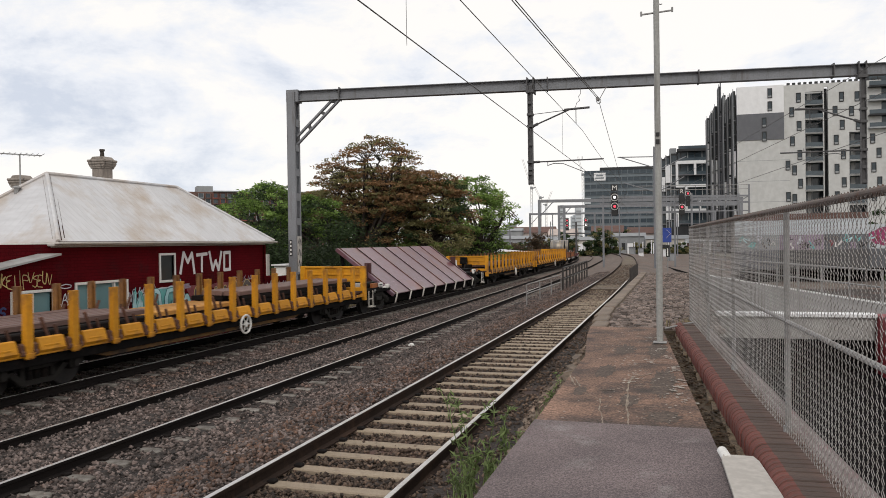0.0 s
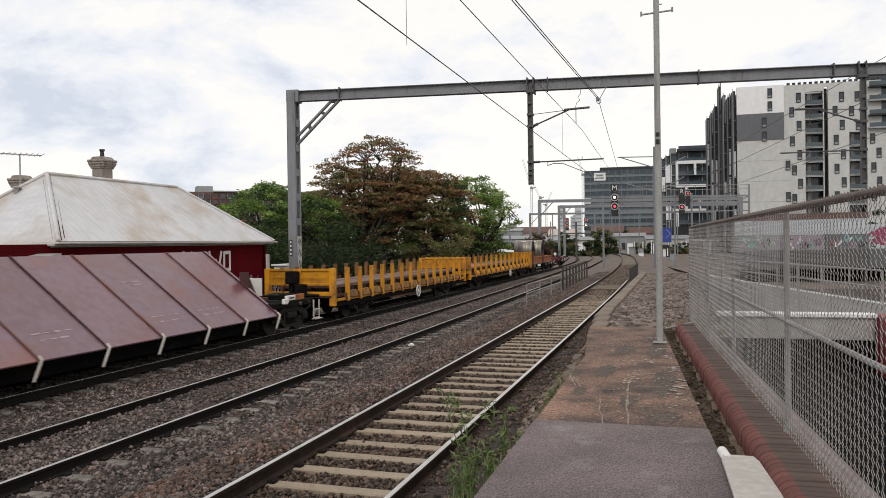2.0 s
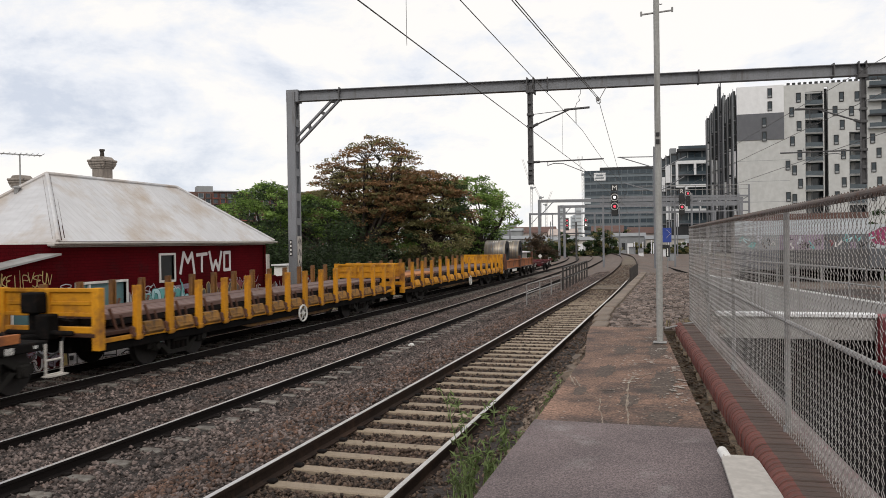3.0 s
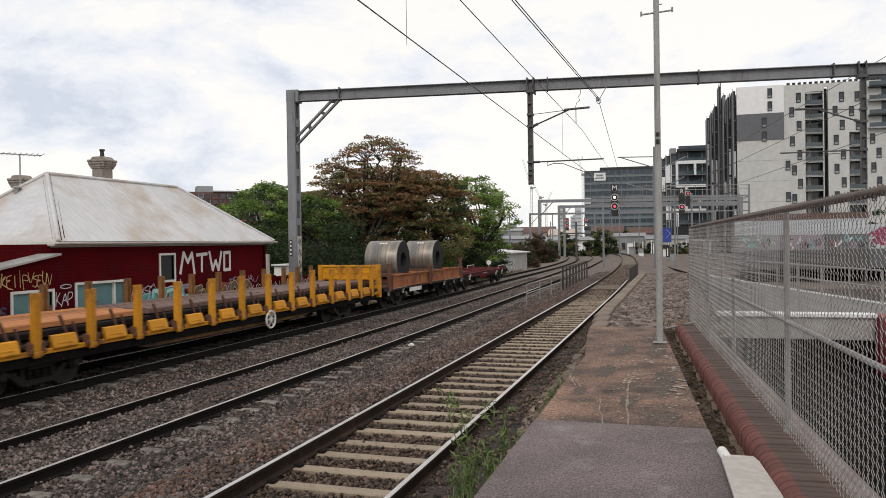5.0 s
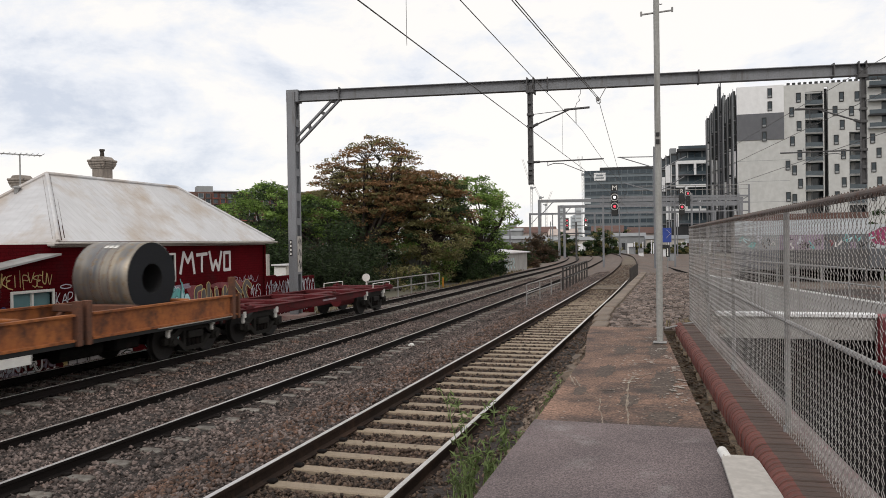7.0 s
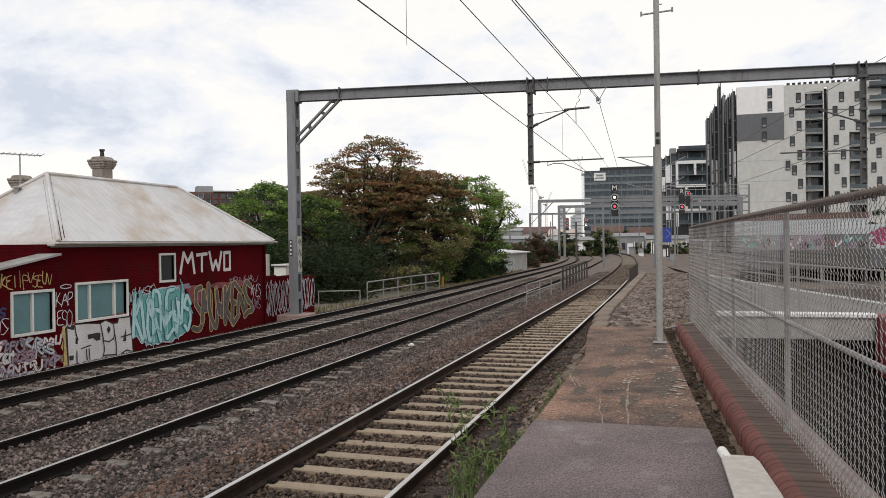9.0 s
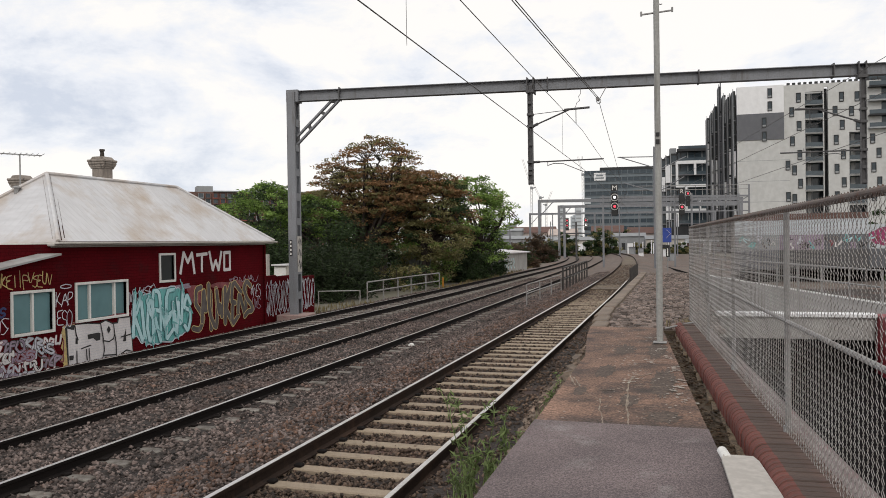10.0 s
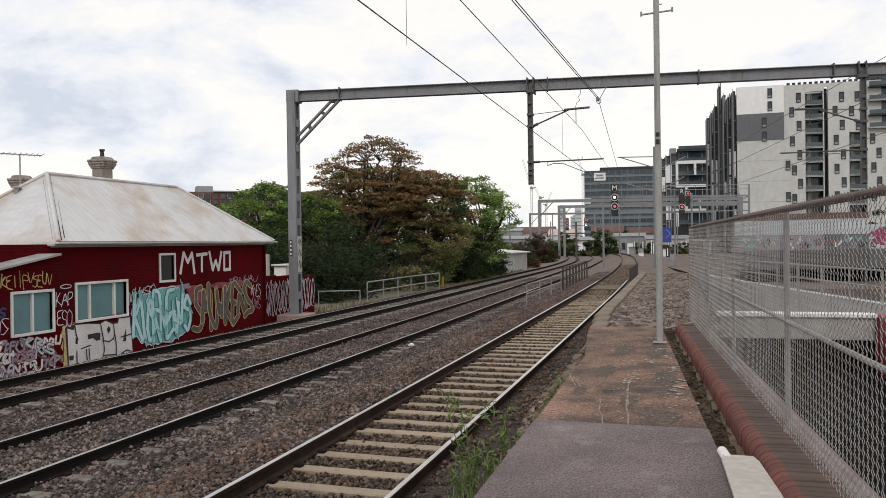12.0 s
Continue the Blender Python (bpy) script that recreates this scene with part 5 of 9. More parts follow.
def build_gantry():
    g = thing("overhead_gantry", pose(0, 0, 0), "grey steel portal gantry spanning all tracks", "gantry", "gantries over the line")
    gantry_post(g, -14.90)
    length = (G1 - G0).length
    at = Matrix.Translation(G0) @ pose(0, 0, 0, 0, 0, GYAW)
    bm = bmesh.new()
    prism(bm, [(-0.16, 0.0), (0.16, 0.0), (0.16, -0.025), (0.02, -0.03), (0.02, -0.39), (0.16, -0.395), (0.16, -0.42), (-0.16, -0.42), (-0.16, -0.395), (-0.02, -0.39), (-0.02, -0.03), (-0.16, -0.025)], "x", 0, length)
    beam = part("beam", bm, M_GANTRY, g, "grey steel I-beam", at)
    for x in (2.0, 10.3, 15.9, 20.6, 24.0):
        part("stiffener", boxes([(x - 0.02, x + 0.02, -0.18, -0.02, -0.46, 0.06), (x - 0.02, x + 0.02, 0.02, 0.18, -0.46, 0.06)], 0.003), M_GANTRYDARK, beam)
    # corner brace: two angles with battens
    for z, x in ((-1.87, 1.66), (-2.19, 1.97)):
        bm = bmesh.new()
        bar(bm, (0.14, 0, z), (x, 0, -0.42), 0.16, 0.075, 0.004)
        part("brace", bm, M_GANTRY, beam)
    for k in (0.03, 0.34, 0.68, 0.97):
        bm = bmesh.new()
        bar(bm, Vector((0.14, 0, -1.87)).lerp(Vector((1.66, 0, -0.42)), k), Vector((0.14, 0, -2.19)).lerp(Vector((1.97, 0, -0.42)), k), 0.10, 0.13)
        part("brace_batten", bm, M_GANTRYDARK, beam)
    part("foot_plate", boxes([(-0.2, 0.3, -0.25, 0.25, -0.46, 0.03)], 0.004), M_GANTRY, beam)
    drop_post(g, -5.31, 4.59, +1, 6.83, 5.45)
    drop_post(g, 6.45, 4.30, -1, 6.54, 5.53)
    bm = boxes([(-14.98, -14.86, 27.27, 27.288, 1.95, 2.6)], 0.003)
    part("number_plate", bm, M_BLACK, g, "black plate with worn white characters")
    for z in (2.04, 2.20, 2.36, 2.51):
        part("number_bar", boxes([(-14.95, -14.89, 27.262, 27.269, z - 0.045, z + 0.045)]), M_WHITE, g)
    return g


def drop_post(g, x, zlow, side, up, low):
    """A battened steel section that hangs from the beam, with two arms for the wires. up, low: heights of the arms' roots."""
    y = gantry_point(x, 0).y - 0.28
    s = side
    d = part("drop_post", boxes([(x - 0.095, x - 0.065, y - 0.09, y + 0.09, zlow, 8.4), (x + 0.065, x + 0.095, y - 0.09, y + 0.09, zlow, 8.4), (x - 0.066, x + 0.066, y - 0.01, y + 0.01, zlow, 8.4)], 0.003), M_GANTRYDARK, g, "dark steel drop post")
    part("clamp", boxes([(x - 0.15, x + 0.15, y - 0.12, y + 0.16, 8.10, 8.22), (x - 0.14, x - 0.10, y - 0.04, y + 0.5, 8.1, 8.72), (x + 0.10, x + 0.14, y - 0.04, y + 0.5, 8.1, 8.72)], 0.008), M_GANTRYDARK, d)
    for z in (zlow + 0.1, (zlow + low) / 2, low - 0.25, (low + up) / 2, up + 0.9):
        part("batten", boxes([(x - 0.064, x + 0.064, y - 0.092, y - 0.08, z - 0.06, z + 0.06)], 0.002), M_GANTRYDARK, d)
    bm = bmesh.new()
    tube(bm, (x + s * 0.1, y, up), (x + s * 0.30, y, up + 0.08), 0.055, sides=10)
    tube(bm, (x + s * 0.30, y, up + 0.08), (x + s * 1.48, y, up + 0.54), 0.030, sides=8)
    tube(bm, (x + s * 1.30, y, up + 0.55), (x + s * 2.25, y, up + 0.58), 0.042, sides=8)
    tube(bm, (x + s * 0.1, y, up + 0.45), (x + s * 1.4, y, up + 0.53), 0.013, sides=6)
    part("upper_arm", bm, M_GANTRYDARK, d, "tubular catenary support arm")
    bm = bmesh.new()
    tube(bm, (x + s * 0.1, y, low), (x + s * 0.35, y, low), 0.046, sides=10)
    tube(bm, (x + s * 0.35, y, low), (x + s * 2.75, y, low + 0.01), 0.027, sides=8)
    part("lower_arm", bm, M_GANTRYDARK, d, "thin registration arm")
    bm = bmesh.new()
    for a, b in (((0.65, 0.02), (0.65, -0.18)), ((0.65, -0.15), (0.90, -0.08)), ((0.90, -0.08), (1.25, -0.11)), ((1.25, -0.11), (2.0, -0.44)), ((1.95, 0.02), (1.95, 0.14))):
        tube(bm, (x + s * a[0], y, low + a[1]), (x + s * b[0], y, low + b[1]), 0.014, sides=6)
    tube(bm, (x + s * 1.74, y, up + 0.56), (x + s * 1.74, y, up), 0.016, sides=6)
    part("steady_arm", bm, M_GANTRYDARK, d)
    for z in (low, up, up + 0.45):
        part("band", boxes([(x - 0.12, x + 0.12, y - 0.11, y + 0.11, z - 0.05, z + 0.05)], 0.01), M_GANTRYDARK, d)


def sagged(a, b, sag, n=16):
    a, b = Vector(a), Vector(b)
    return [a.lerp(b, i / n) - Vector((0, 0, sag * 4 * (i / n) * (1 - i / n))) for i in range(n + 1)]


DROPPERS = (-4.0, 9.85, 24.0, 38.0, 52.0)


def build_wires():
    o = thing("overhead_wires", pose(0, 0, 0), "dark catenary and contact wires above the near track", "overhead wires")
    yg = gantry_point(-3.3, 0).y - 0.28
    wire("contact_wire", [(-3.45, -25, 5.16), (-3.36, yg, 5.14), (-3.9, 62, 5.15), (-5.2, 88, 5.2), (-9.5, 125, 5.2)], 0.0085, M_CABLE, o)
    cat = sagged((-3.85, -25, 6.66), (-3.38, yg, 6.62), 0.05) + sagged((-3.38, yg, 6.62), (-4.0, 66, 6.66), 0.12)[1:] + sagged((-4.0, 66, 6.66), (-9.4, 125, 6.9), 0.6)[1:]
    wire("catenary_wire", cat, 0.0095, M_CABLE, o)
    for y in DROPPERS:
        k = min(range(len(cat) - 1), key=lambda i: abs(cat[i].y - y))
        p = cat[k].lerp(cat[k + 1], (y - cat[k].y) / (cat[k + 1].y - cat[k].y))
        wire("dropper", [p, (p.x, p.y + 0.01, 5.15)], 0.004, M_CABLE, o, 4)
    # thick paired anchor cable to an insulator under the beam
    ins = Vector((-2.76, gantry_point(-2.76, 0).y - 0.2, 7.72))
    for d in (-0.05, 0.05):
        wire("anchor_cable", [(-4.73 + d, -10, 7.75), ins + Vector((d * 0.6, -0.3, 0.04))], 0.013, M_CABLE, o)
    wire("anchor_cable", [ins, (-3.67, 50, 7.4), (-5.3, 84, 7.2)], 0.011, M_CABLE, o)
    bm = bmesh.new()
    tube(bm, ins, ins + Vector((0.29, 0.06, 0.52)), 0.015, sides=6)
    for k in range(10):
        tube(bm, ins + Vector((0.08 * math.cos(k * 0.6283), 0, -0.02 + 0.10 * math.sin(k * 0.6283))), ins + Vector((0.08 * math.cos(k * 0.6283 + 0.63), 0, -0.02 + 0.10 * math.sin(k * 0.6283 + 0.63))), 0.014, sides=5)
    for k in range(4):
        tube(bm, ins + Vector((-0.02, -0.28 + k * 0.07, 0.03)), ins + Vector((-0.02, -0.24 + k * 0.07, 0.03)), 0.07, sides=10)
    part("insulator", bm, M_GALV, o, "pale stacked insulator")
    bm = bmesh.new()
    pts = [(-3.75, yg, 7.42), (-3.62, yg, 7.50), (-3.57, yg, 7.66), (-3.46, yg, 7.74), (-3.50, yg, 7.9), (-3.42, yg, 8.0), (-3.43, yg, 8.24)]
    for a, b in zip(pts, pts[1:]):
        tube(bm, a, b, 0.010, sides=5)
    part("jumper", bm, M_CABLE, o)
    # wires of the line beyond the fence
    for x0, z0 in ((4.35, 7.18), (4.44, 6.31), (4.43, 5.21)):
        wire("catenary_wire", [(x0 + 0.133 * 36, 30.2 - 36, z0), (x0, 30.2, z0), (x0 - 0.133 * 60, 90.2, z0)], 0.009, M_CABLE, o)


build_gantry()
build_wires()


# ---------------------------------------------------------------- platform pole and fence
def build_pole():
    p = thing("platform_pole", pose(-0.22, 10.25, PLAT_Z), "slim grey-painted steel pole standing on the platform", "pole")
    bm = bmesh.new()
    tube(bm, (0, 0, 0), (0, 0, 4.75), 0.042, 0.037, sides=16)
    part("shaft", bm, M_POLE, p)
    part("base_plate", boxes([(-0.085, 0.085, -0.085, 0.085, 0, 0.015)], 0.004), M_GALV, p)
    bm = bmesh.new()
    tube(bm, (-0.19, 0, 4.31), (0.20, 0, 4.33), 0.012, sides=6)
    tube(bm, (-0.19, 0, 4.29), (-0.19, 0, 4.35), 0.013, sides=8)
    tube(bm, (0.20, 0, 4.31), (0.20, 0, 4.37), 0.013, sides=8)
    part("cross_arm", bm, M_GALV, p)
    part("number_bar", boxes([(-0.025, 0.025, -0.049, -0.043, 2.70, 2.75), (-0.025, 0.025, -0.049, -0.043, 2.60, 2.66)]), M_BLACK, p, "worn black marking")
    bm = bmesh.new()
    for k in range(10):
        a0, a1 = k * 0.5, (k + 1) * 0.5
        tube(bm, (0.06 + 0.06 * math.cos(a0), 0, 4.50 + 0.08 * math.sin(a0)), (0.06 + 0.06 * math.cos(a1), 0, 4.50 + 0.08 * math.sin(a1)), 0.006, sides=5)
    part("cable_loop", bm, M_BLACK, p)


build_pole()
FENCE_Z = PLAT_Z + 0.07
FENCE_H = 1.47


def build_fence():
    f = thing("chain_link_fence", pose(0, 0, 0), "galvanised chain-link fence with rusted top rail on a brick kerb", "fence")
    ys = [12.66, 10.1, 7.87, 5.41, 3.0, 0.6, -2.0]
    for y in ys:
        bm = bmesh.new()
        tube(bm, (fence_x(y) - 0.018, y, FENCE_Z - 0.02), (fence_x(y) - 0.018, y, FENCE_Z + FENCE_H), 0.018, sides=12)
        tube(bm, (fence_x(y) - 0.018, y, FENCE_Z - 0.02), (fence_x(y) - 0.018, y, FENCE_Z + 0.04), 0.028, sides=12)
        part("post", bm, M_GALV, f)
    a, b = -3.0, 12.66
    for z, r, m in ((FENCE_Z + FENCE_H, 0.021, M_TOPRAIL), (FENCE_Z + 0.73, 0.0145, M_GALV)):
        bm = bmesh.new()
        tube(bm, (fence_x(a) - 0.018, a, z), (fence_x(b) - 0.018, b, z), r, sides=12)
        part("rail", bm, m, f)
    # zigzag wires, each hooked into the next
    cell_w, cell_h = 0.064, 0.052
    length = b - a
    n = int(length / (cell_w / 2))
    rows = int(FENCE_H / (cell_h / 2))
    verts, faces = [], []
    r = 0.0019
    dirv = Vector((-0.0667, 1, 0)).normalized()
    side = Vector((dirv.y, -dirv.x, 0))
    org = Vector((fence_x(a) - 0.037, a, FENCE_Z + 0.01))
    rnd = random.Random(5)
    for k in range(n):
        if a + k * cell_w / 2 < 2.2:
            continue
        path = []
        for j in range(rows + 1):
            u = (k + ((j + k) % 2)) * cell_w / 2
            bulge = 0.003 if k % 2 else -0.003
            path.append(org + dirv * (u + rnd.uniform(-0.003, 0.003)) + Vector((0, 0, j * cell_h / 2)) + side * bulge)
        base = len(verts)
        for p in path:
            for ang in (0.5, 2.6, 4.7):
                verts.append(tuple(p + dirv * r * math.cos(ang) + side * r * math.sin(ang)))
        for j in range(rows):
            for q in range(3):
                i0, i1 = base + j * 3 + q, base + j * 3 + (q + 1) % 3
                faces.append((i0, i1, i1 + 3, i0 + 3))
    me = data_mesh("mesh", verts, faces, M_WIRE)
    tagged(piece("mesh", me, f), "grey chain-link wire mesh", kind="stuff")
    # tie wire round the top rail
    bm = bmesh.new()
    y = 2.5
    while y < 12.2:
        c = Vector((fence_x(y) - 0.018, y, FENCE_Z + FENCE_H))
        tube(bm, c + Vector((-0.026, 0, -0.024)), c + Vector((0, 0.03, 0.026)), 0.0035, sides=4)
        tube(bm, c + Vector((0, 0.03, 0.026)), c + Vector((0.026, 0.05, -0.016)), 0.0035, sides=4)
        y += 0.055
    tagged(part("lacing", bm, M_TOPRAIL, f, "rusty twisted wire lacing"), kind="stuff")


M_TOPRAIL = surface("rusted_top_rail", (0.155, 0.125, 0.110), (0.080, 0.062, 0.055), 0.75, 0.2, fine=40, coarse=4, vary=0.9, dirt=(0.12, 0.06, 0.04))
build_fence()


# ---------------------------------------------------------------- trees and plants
def leaf_cloud(name, centres, radii, n_each, size, seed, material, parent, flat=0.6, label="", aim=0.5, wide=0.36):
    """Leaves as small folded blades scattered in uneven clumps."""
    rng = np.random.default_rng(seed)
    c = np.repeat(np.asarray(centres, float), n_each, axis=0)
    r = np.repeat(np.asarray(radii, float), n_each)
    n = len(c)
    d = rng.normal(size=(n, 3))
    d /= np.linalg.norm(d, axis=1, keepdims=True)
    d *= (rng.uniform(0, 1, n) ** 0.45)[:, None]
    d[:, 2] *= flat
    p = c + d * r[:, None]
    ln = size * rng.uniform(0.6, 1.5, n)
    a = rng.normal(size=(n, 3))
    a[:, 2] *= aim
    a /= np.linalg.norm(a, axis=1, keepdims=True)
    b = np.cross(a, rng.normal(size=(n, 3)))
    b /= np.linalg.norm(b, axis=1, keepdims=True) + 1e-9
    k = np.cross(a, b) * (ln * 0.14)[:, None]
    a, b = a * ln[:, None], b * (ln * wide)[:, None]
    v = np.stack([p - a * 0.5, p + b * 0.5 + k, p + a * 0.5, p - b * 0.5 + k], 1).reshape(-1, 3)
    i = np.arange(n)[:, None] * 4
    f = np.concatenate([i + np.array([[0, 1, 2]]), i + np.array([[0, 2, 3]])], 1).reshape(-1, 3)
    me = tri_mesh(name, v, f, material)
    ob = piece(name, me, parent, label=label)
    return tagged(ob, kind="stuff")


def limb(bm, a, b, r0, r1, rnd, n=5, sag=0.0):
    """A bent, tapering limb from a to b."""
    a, b = Vector(a), Vector(b)
    side = Vector((rnd.uniform(-1, 1), rnd.uniform(-1, 1), rnd.uniform(-0.3, 0.8))) * (b - a).length * 0.12
    p = a
    for i in range(1, n + 1):
        k = i / n
        q = a.lerp(b, k) + side * math.sin(math.pi * k) + Vector((rnd.uniform(-1, 1), rnd.uniform(-1, 1), rnd.uniform(-1, 1))) * 0.05 * (i < n)
        ra, rb = r0 + (r1 - r0) * (i - 1) / n, r0 + (r1 - r0) * k
        tube(bm, p, q, ra, rb, sides=7 if ra > 0.06 else 5 if ra > 0.03 else 4, caps=False)
        p = q


def tree(name, x, y, z, label, seed, trunk_h, trunk_r, lobes, stems=1):
    """Trunk, forking limbs and flat pads of leaves. lobes: middle, radii, pads, leaves in a pad, leaf length, pad radius, then materials."""
    rnd = random.Random(seed)
    t = thing(name, pose(x, y, z), label, "tree", "trees beside the line")
    bm = bmesh.new()
    tops = []
    for s in range(stems):
        a = Vector((rnd.uniform(-0.6, 0.6) * (stems > 1), rnd.uniform(-0.5, 0.5) * (stems > 1), -0.2))
        b = Vector((a.x * 1.8 + rnd.uniform(-0.3, 0.3), a.y * 1.8, trunk_h * rnd.uniform(0.85, 1.1)))
        limb(bm, a, b, trunk_r, trunk_r * 0.75, rnd)
        tops.append(b)
    for j, (c, rad, n, num, ln, pr, mats, *thin) in enumerate(lobes):
        c = Vector(c)
        forks = []
        for k in range(max(4, n // 6)):
            ang, up = rnd.uniform(0, 6.283), rnd.uniform(-0.5, 0.8)
            f = c + Vector((rad[0] * math.cos(ang) * 0.5, rad[1] * math.sin(ang) * 0.5, rad[2] * up * 0.55))
            limb(bm, tops[k % len(tops)], f, trunk_r * (0.5 if num > 9 else 0.16), trunk_r * (0.2 if num > 9 else 0.08), rnd, 6)
            forks.append(f)
        pads = []
        for k in range(n):
            ang, up = rnd.uniform(0, 6.283), rnd.uniform(-0.75, 1.0)
            q = math.sqrt(max(0.0, 1 - up * up)) * rnd.uniform(0.55, 1.06)
            pads.append(c + Vector((rad[0] * q * math.cos(ang), rad[1] * q * math.sin(ang), rad[2] * up * rnd.uniform(0.75, 1.04))))
            near = min(forks, key=lambda f: (f - pads[-1]).length)
            limb(bm, near, pads[-1], trunk_r * 0.13, 0.012, rnd, 4)
        for q, m in enumerate(mats):
            sel = pads[q::len(mats)]
            leaf_cloud("crown", [tuple(v) for v in sel], [pr * rnd.uniform(0.6, 1.3) for _ in sel], int(num * 1.8), ln * 0.70, seed * 40 + j * 7 + q, m, t, flat=thin[0] if thin else 0.42)
    part("trunk", bm, M_BARK, t)
    return t


def bush(name, x, y, z, sx, sy, sz, label, seed, mats, n=60, num=55, ln=0.22, category="shrub"):
    """Dense shrub: clumps over an uneven mound, with stems inside."""
    rnd = random.Random(seed)
    t = thing(name, pose(x, y, z), label, category, "shrubs beside the line")
    bm = bmesh.new()
    pts = []
    for k in range(n):
        a, u = rnd.uniform(0, 6.283), rnd.uniform(0, 1) ** 0.6
        h = sz * rnd.uniform(0.05, 0.95) * math.sqrt(max(0.05, 1 - 0.75 * u * u)) * rnd.uniform(0.75, 1.1)
        pts.append((sx * u * math.cos(a), sy * u * math.sin(a), h))
        if k % 3 == 0:
            tube(bm, (pts[-1][0] * 0.3, pts[-1][1] * 0.3, -0.1), pts[-1], 0.03, 0.012, sides=5, caps=False)
    part("stem", bm, M_BARK, t)
    for j, m in enumerate(mats):
        sel = pts[j::len(mats)]
        leaf_cloud("crown", sel, [min(sx, sy, sz) * rnd.uniform(0.22, 0.42) for _ in sel], num, ln, seed * 10 + j, m, t)
    return t


def build_trees():
    D, G, O, B, V = M_LEAF_D, M_LEAF_G, M_LEAF_O, M_LEAF_B, M_LEAF_SHADE
    tree("brown_tree", -21.3, 51.2, -0.8, "tall tree with browning leaves and twisted dark branches", 4, 3.0, 0.26,
         [((0.1, 0, 8.1), (4.4, 2.6, 2.9), 210, 20, 0.32, 0.64, (B, O, B), 0.22), ((-0.9, 0.3, 6.3), (5.2, 2.8, 2.5), 240, 34, 0.32, 0.74, (B, O, B, O), 0.28), ((-0.4, 0.4, 4.0), (4.2, 2.6, 2.0), 130, 40, 0.30, 0.78, (D, O, B), 0.38), ((2.3, 0.2, 6.6), (3.2, 2.4, 2.0), 110, 30, 0.32, 0.72, (B, O), 0.28)], 3)
    tree("brown_tree", -17.2, 52.4, -0.8, "spreading tree with russet and olive leaves", 9, 2.2, 0.2,
         [((0, 0, 5.7), (3.3, 2.4, 2.7), 190, 40, 0.32, 0.75, (B, O, O, B, D), 0.34), ((0.2, 0, 3.2), (2.9, 2.2, 1.7), 90, 42, 0.30, 0.75, (O, G, O), 0.38)], 2)
    tree("green_tree", -15.9, 60.5, -0.8, "bright green tree with loose drooping twigs", 12, 2.4, 0.2,
         [((-0.4, 0, 6.0), (3.1, 2.6, 2.9), 120, 42, 0.34, 0.75, (M_LEAF_L, G, M_LEAF_L)), ((1.9, 0, 5.2), (1.7, 1.2, 2.0), 30, 18, 0.34, 0.6, (M_LEAF_L,)), ((1.9, 0, 5.4), (1.9, 1.2, 1.9), 26, 7, 0.36, 0.45, (M_LEAF_L, O), 0.5), ((0, 0, 2.8), (2.9, 2.2, 1.8), 60, 46, 0.32, 0.8, (G, M_LEAF_L, D))], 2)
    tree("green_tree", -28.0, 46.3, -0.8, "broad green tree behind the red house", 17, 2.0, 0.2,
         [((0.6, 0, 5.1), (3.3, 2.6, 2.3), 120, 44, 0.32, 0.75, (G, M_LEAF_L, G, D)), ((0, 0, 2.6), (3.4, 2.4, 1.6), 50, 46, 0.30, 0.8, (D, G))], 2)
    tree("green_tree", -24.0, 47.5, -0.8, "broad green tree behind the steel post", 23, 2.0, 0.2,
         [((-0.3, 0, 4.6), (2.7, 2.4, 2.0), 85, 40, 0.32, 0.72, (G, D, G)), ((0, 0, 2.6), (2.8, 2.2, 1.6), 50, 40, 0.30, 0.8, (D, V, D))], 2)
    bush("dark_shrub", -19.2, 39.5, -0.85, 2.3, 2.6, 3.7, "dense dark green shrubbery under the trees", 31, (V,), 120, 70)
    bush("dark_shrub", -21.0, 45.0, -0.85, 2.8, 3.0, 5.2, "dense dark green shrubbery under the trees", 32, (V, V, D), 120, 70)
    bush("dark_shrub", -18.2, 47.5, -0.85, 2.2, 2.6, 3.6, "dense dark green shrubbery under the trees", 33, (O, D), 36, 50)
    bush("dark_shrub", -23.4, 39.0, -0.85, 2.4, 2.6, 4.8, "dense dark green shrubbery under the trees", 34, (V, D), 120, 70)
    bush("dark_shrub", -19.5, 58.5, -0.85, 3.0, 2.6, 4.6, "dense dark green shrubbery under the trees", 41, (G, O, O), 110, 70)
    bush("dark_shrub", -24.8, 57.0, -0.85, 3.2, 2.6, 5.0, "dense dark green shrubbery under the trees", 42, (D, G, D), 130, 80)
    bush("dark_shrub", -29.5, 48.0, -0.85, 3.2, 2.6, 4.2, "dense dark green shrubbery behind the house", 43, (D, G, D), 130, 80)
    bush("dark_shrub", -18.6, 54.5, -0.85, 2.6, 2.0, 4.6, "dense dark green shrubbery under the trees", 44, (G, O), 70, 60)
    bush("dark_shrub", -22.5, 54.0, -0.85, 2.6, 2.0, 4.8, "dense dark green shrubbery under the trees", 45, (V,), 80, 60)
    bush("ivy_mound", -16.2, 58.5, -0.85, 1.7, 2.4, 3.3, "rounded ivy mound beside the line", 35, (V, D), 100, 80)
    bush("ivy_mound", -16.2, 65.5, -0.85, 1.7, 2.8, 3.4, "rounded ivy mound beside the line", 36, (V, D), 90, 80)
    bush("brown_shrub", -19.6, 110.0, -0.7, 2.9, 2.6, 4.5, "dry brown leafy shrub beside the mast", 37, (M_LEAF_DRY, M_LEAF_DRY, D), 90, 70, 0.34)
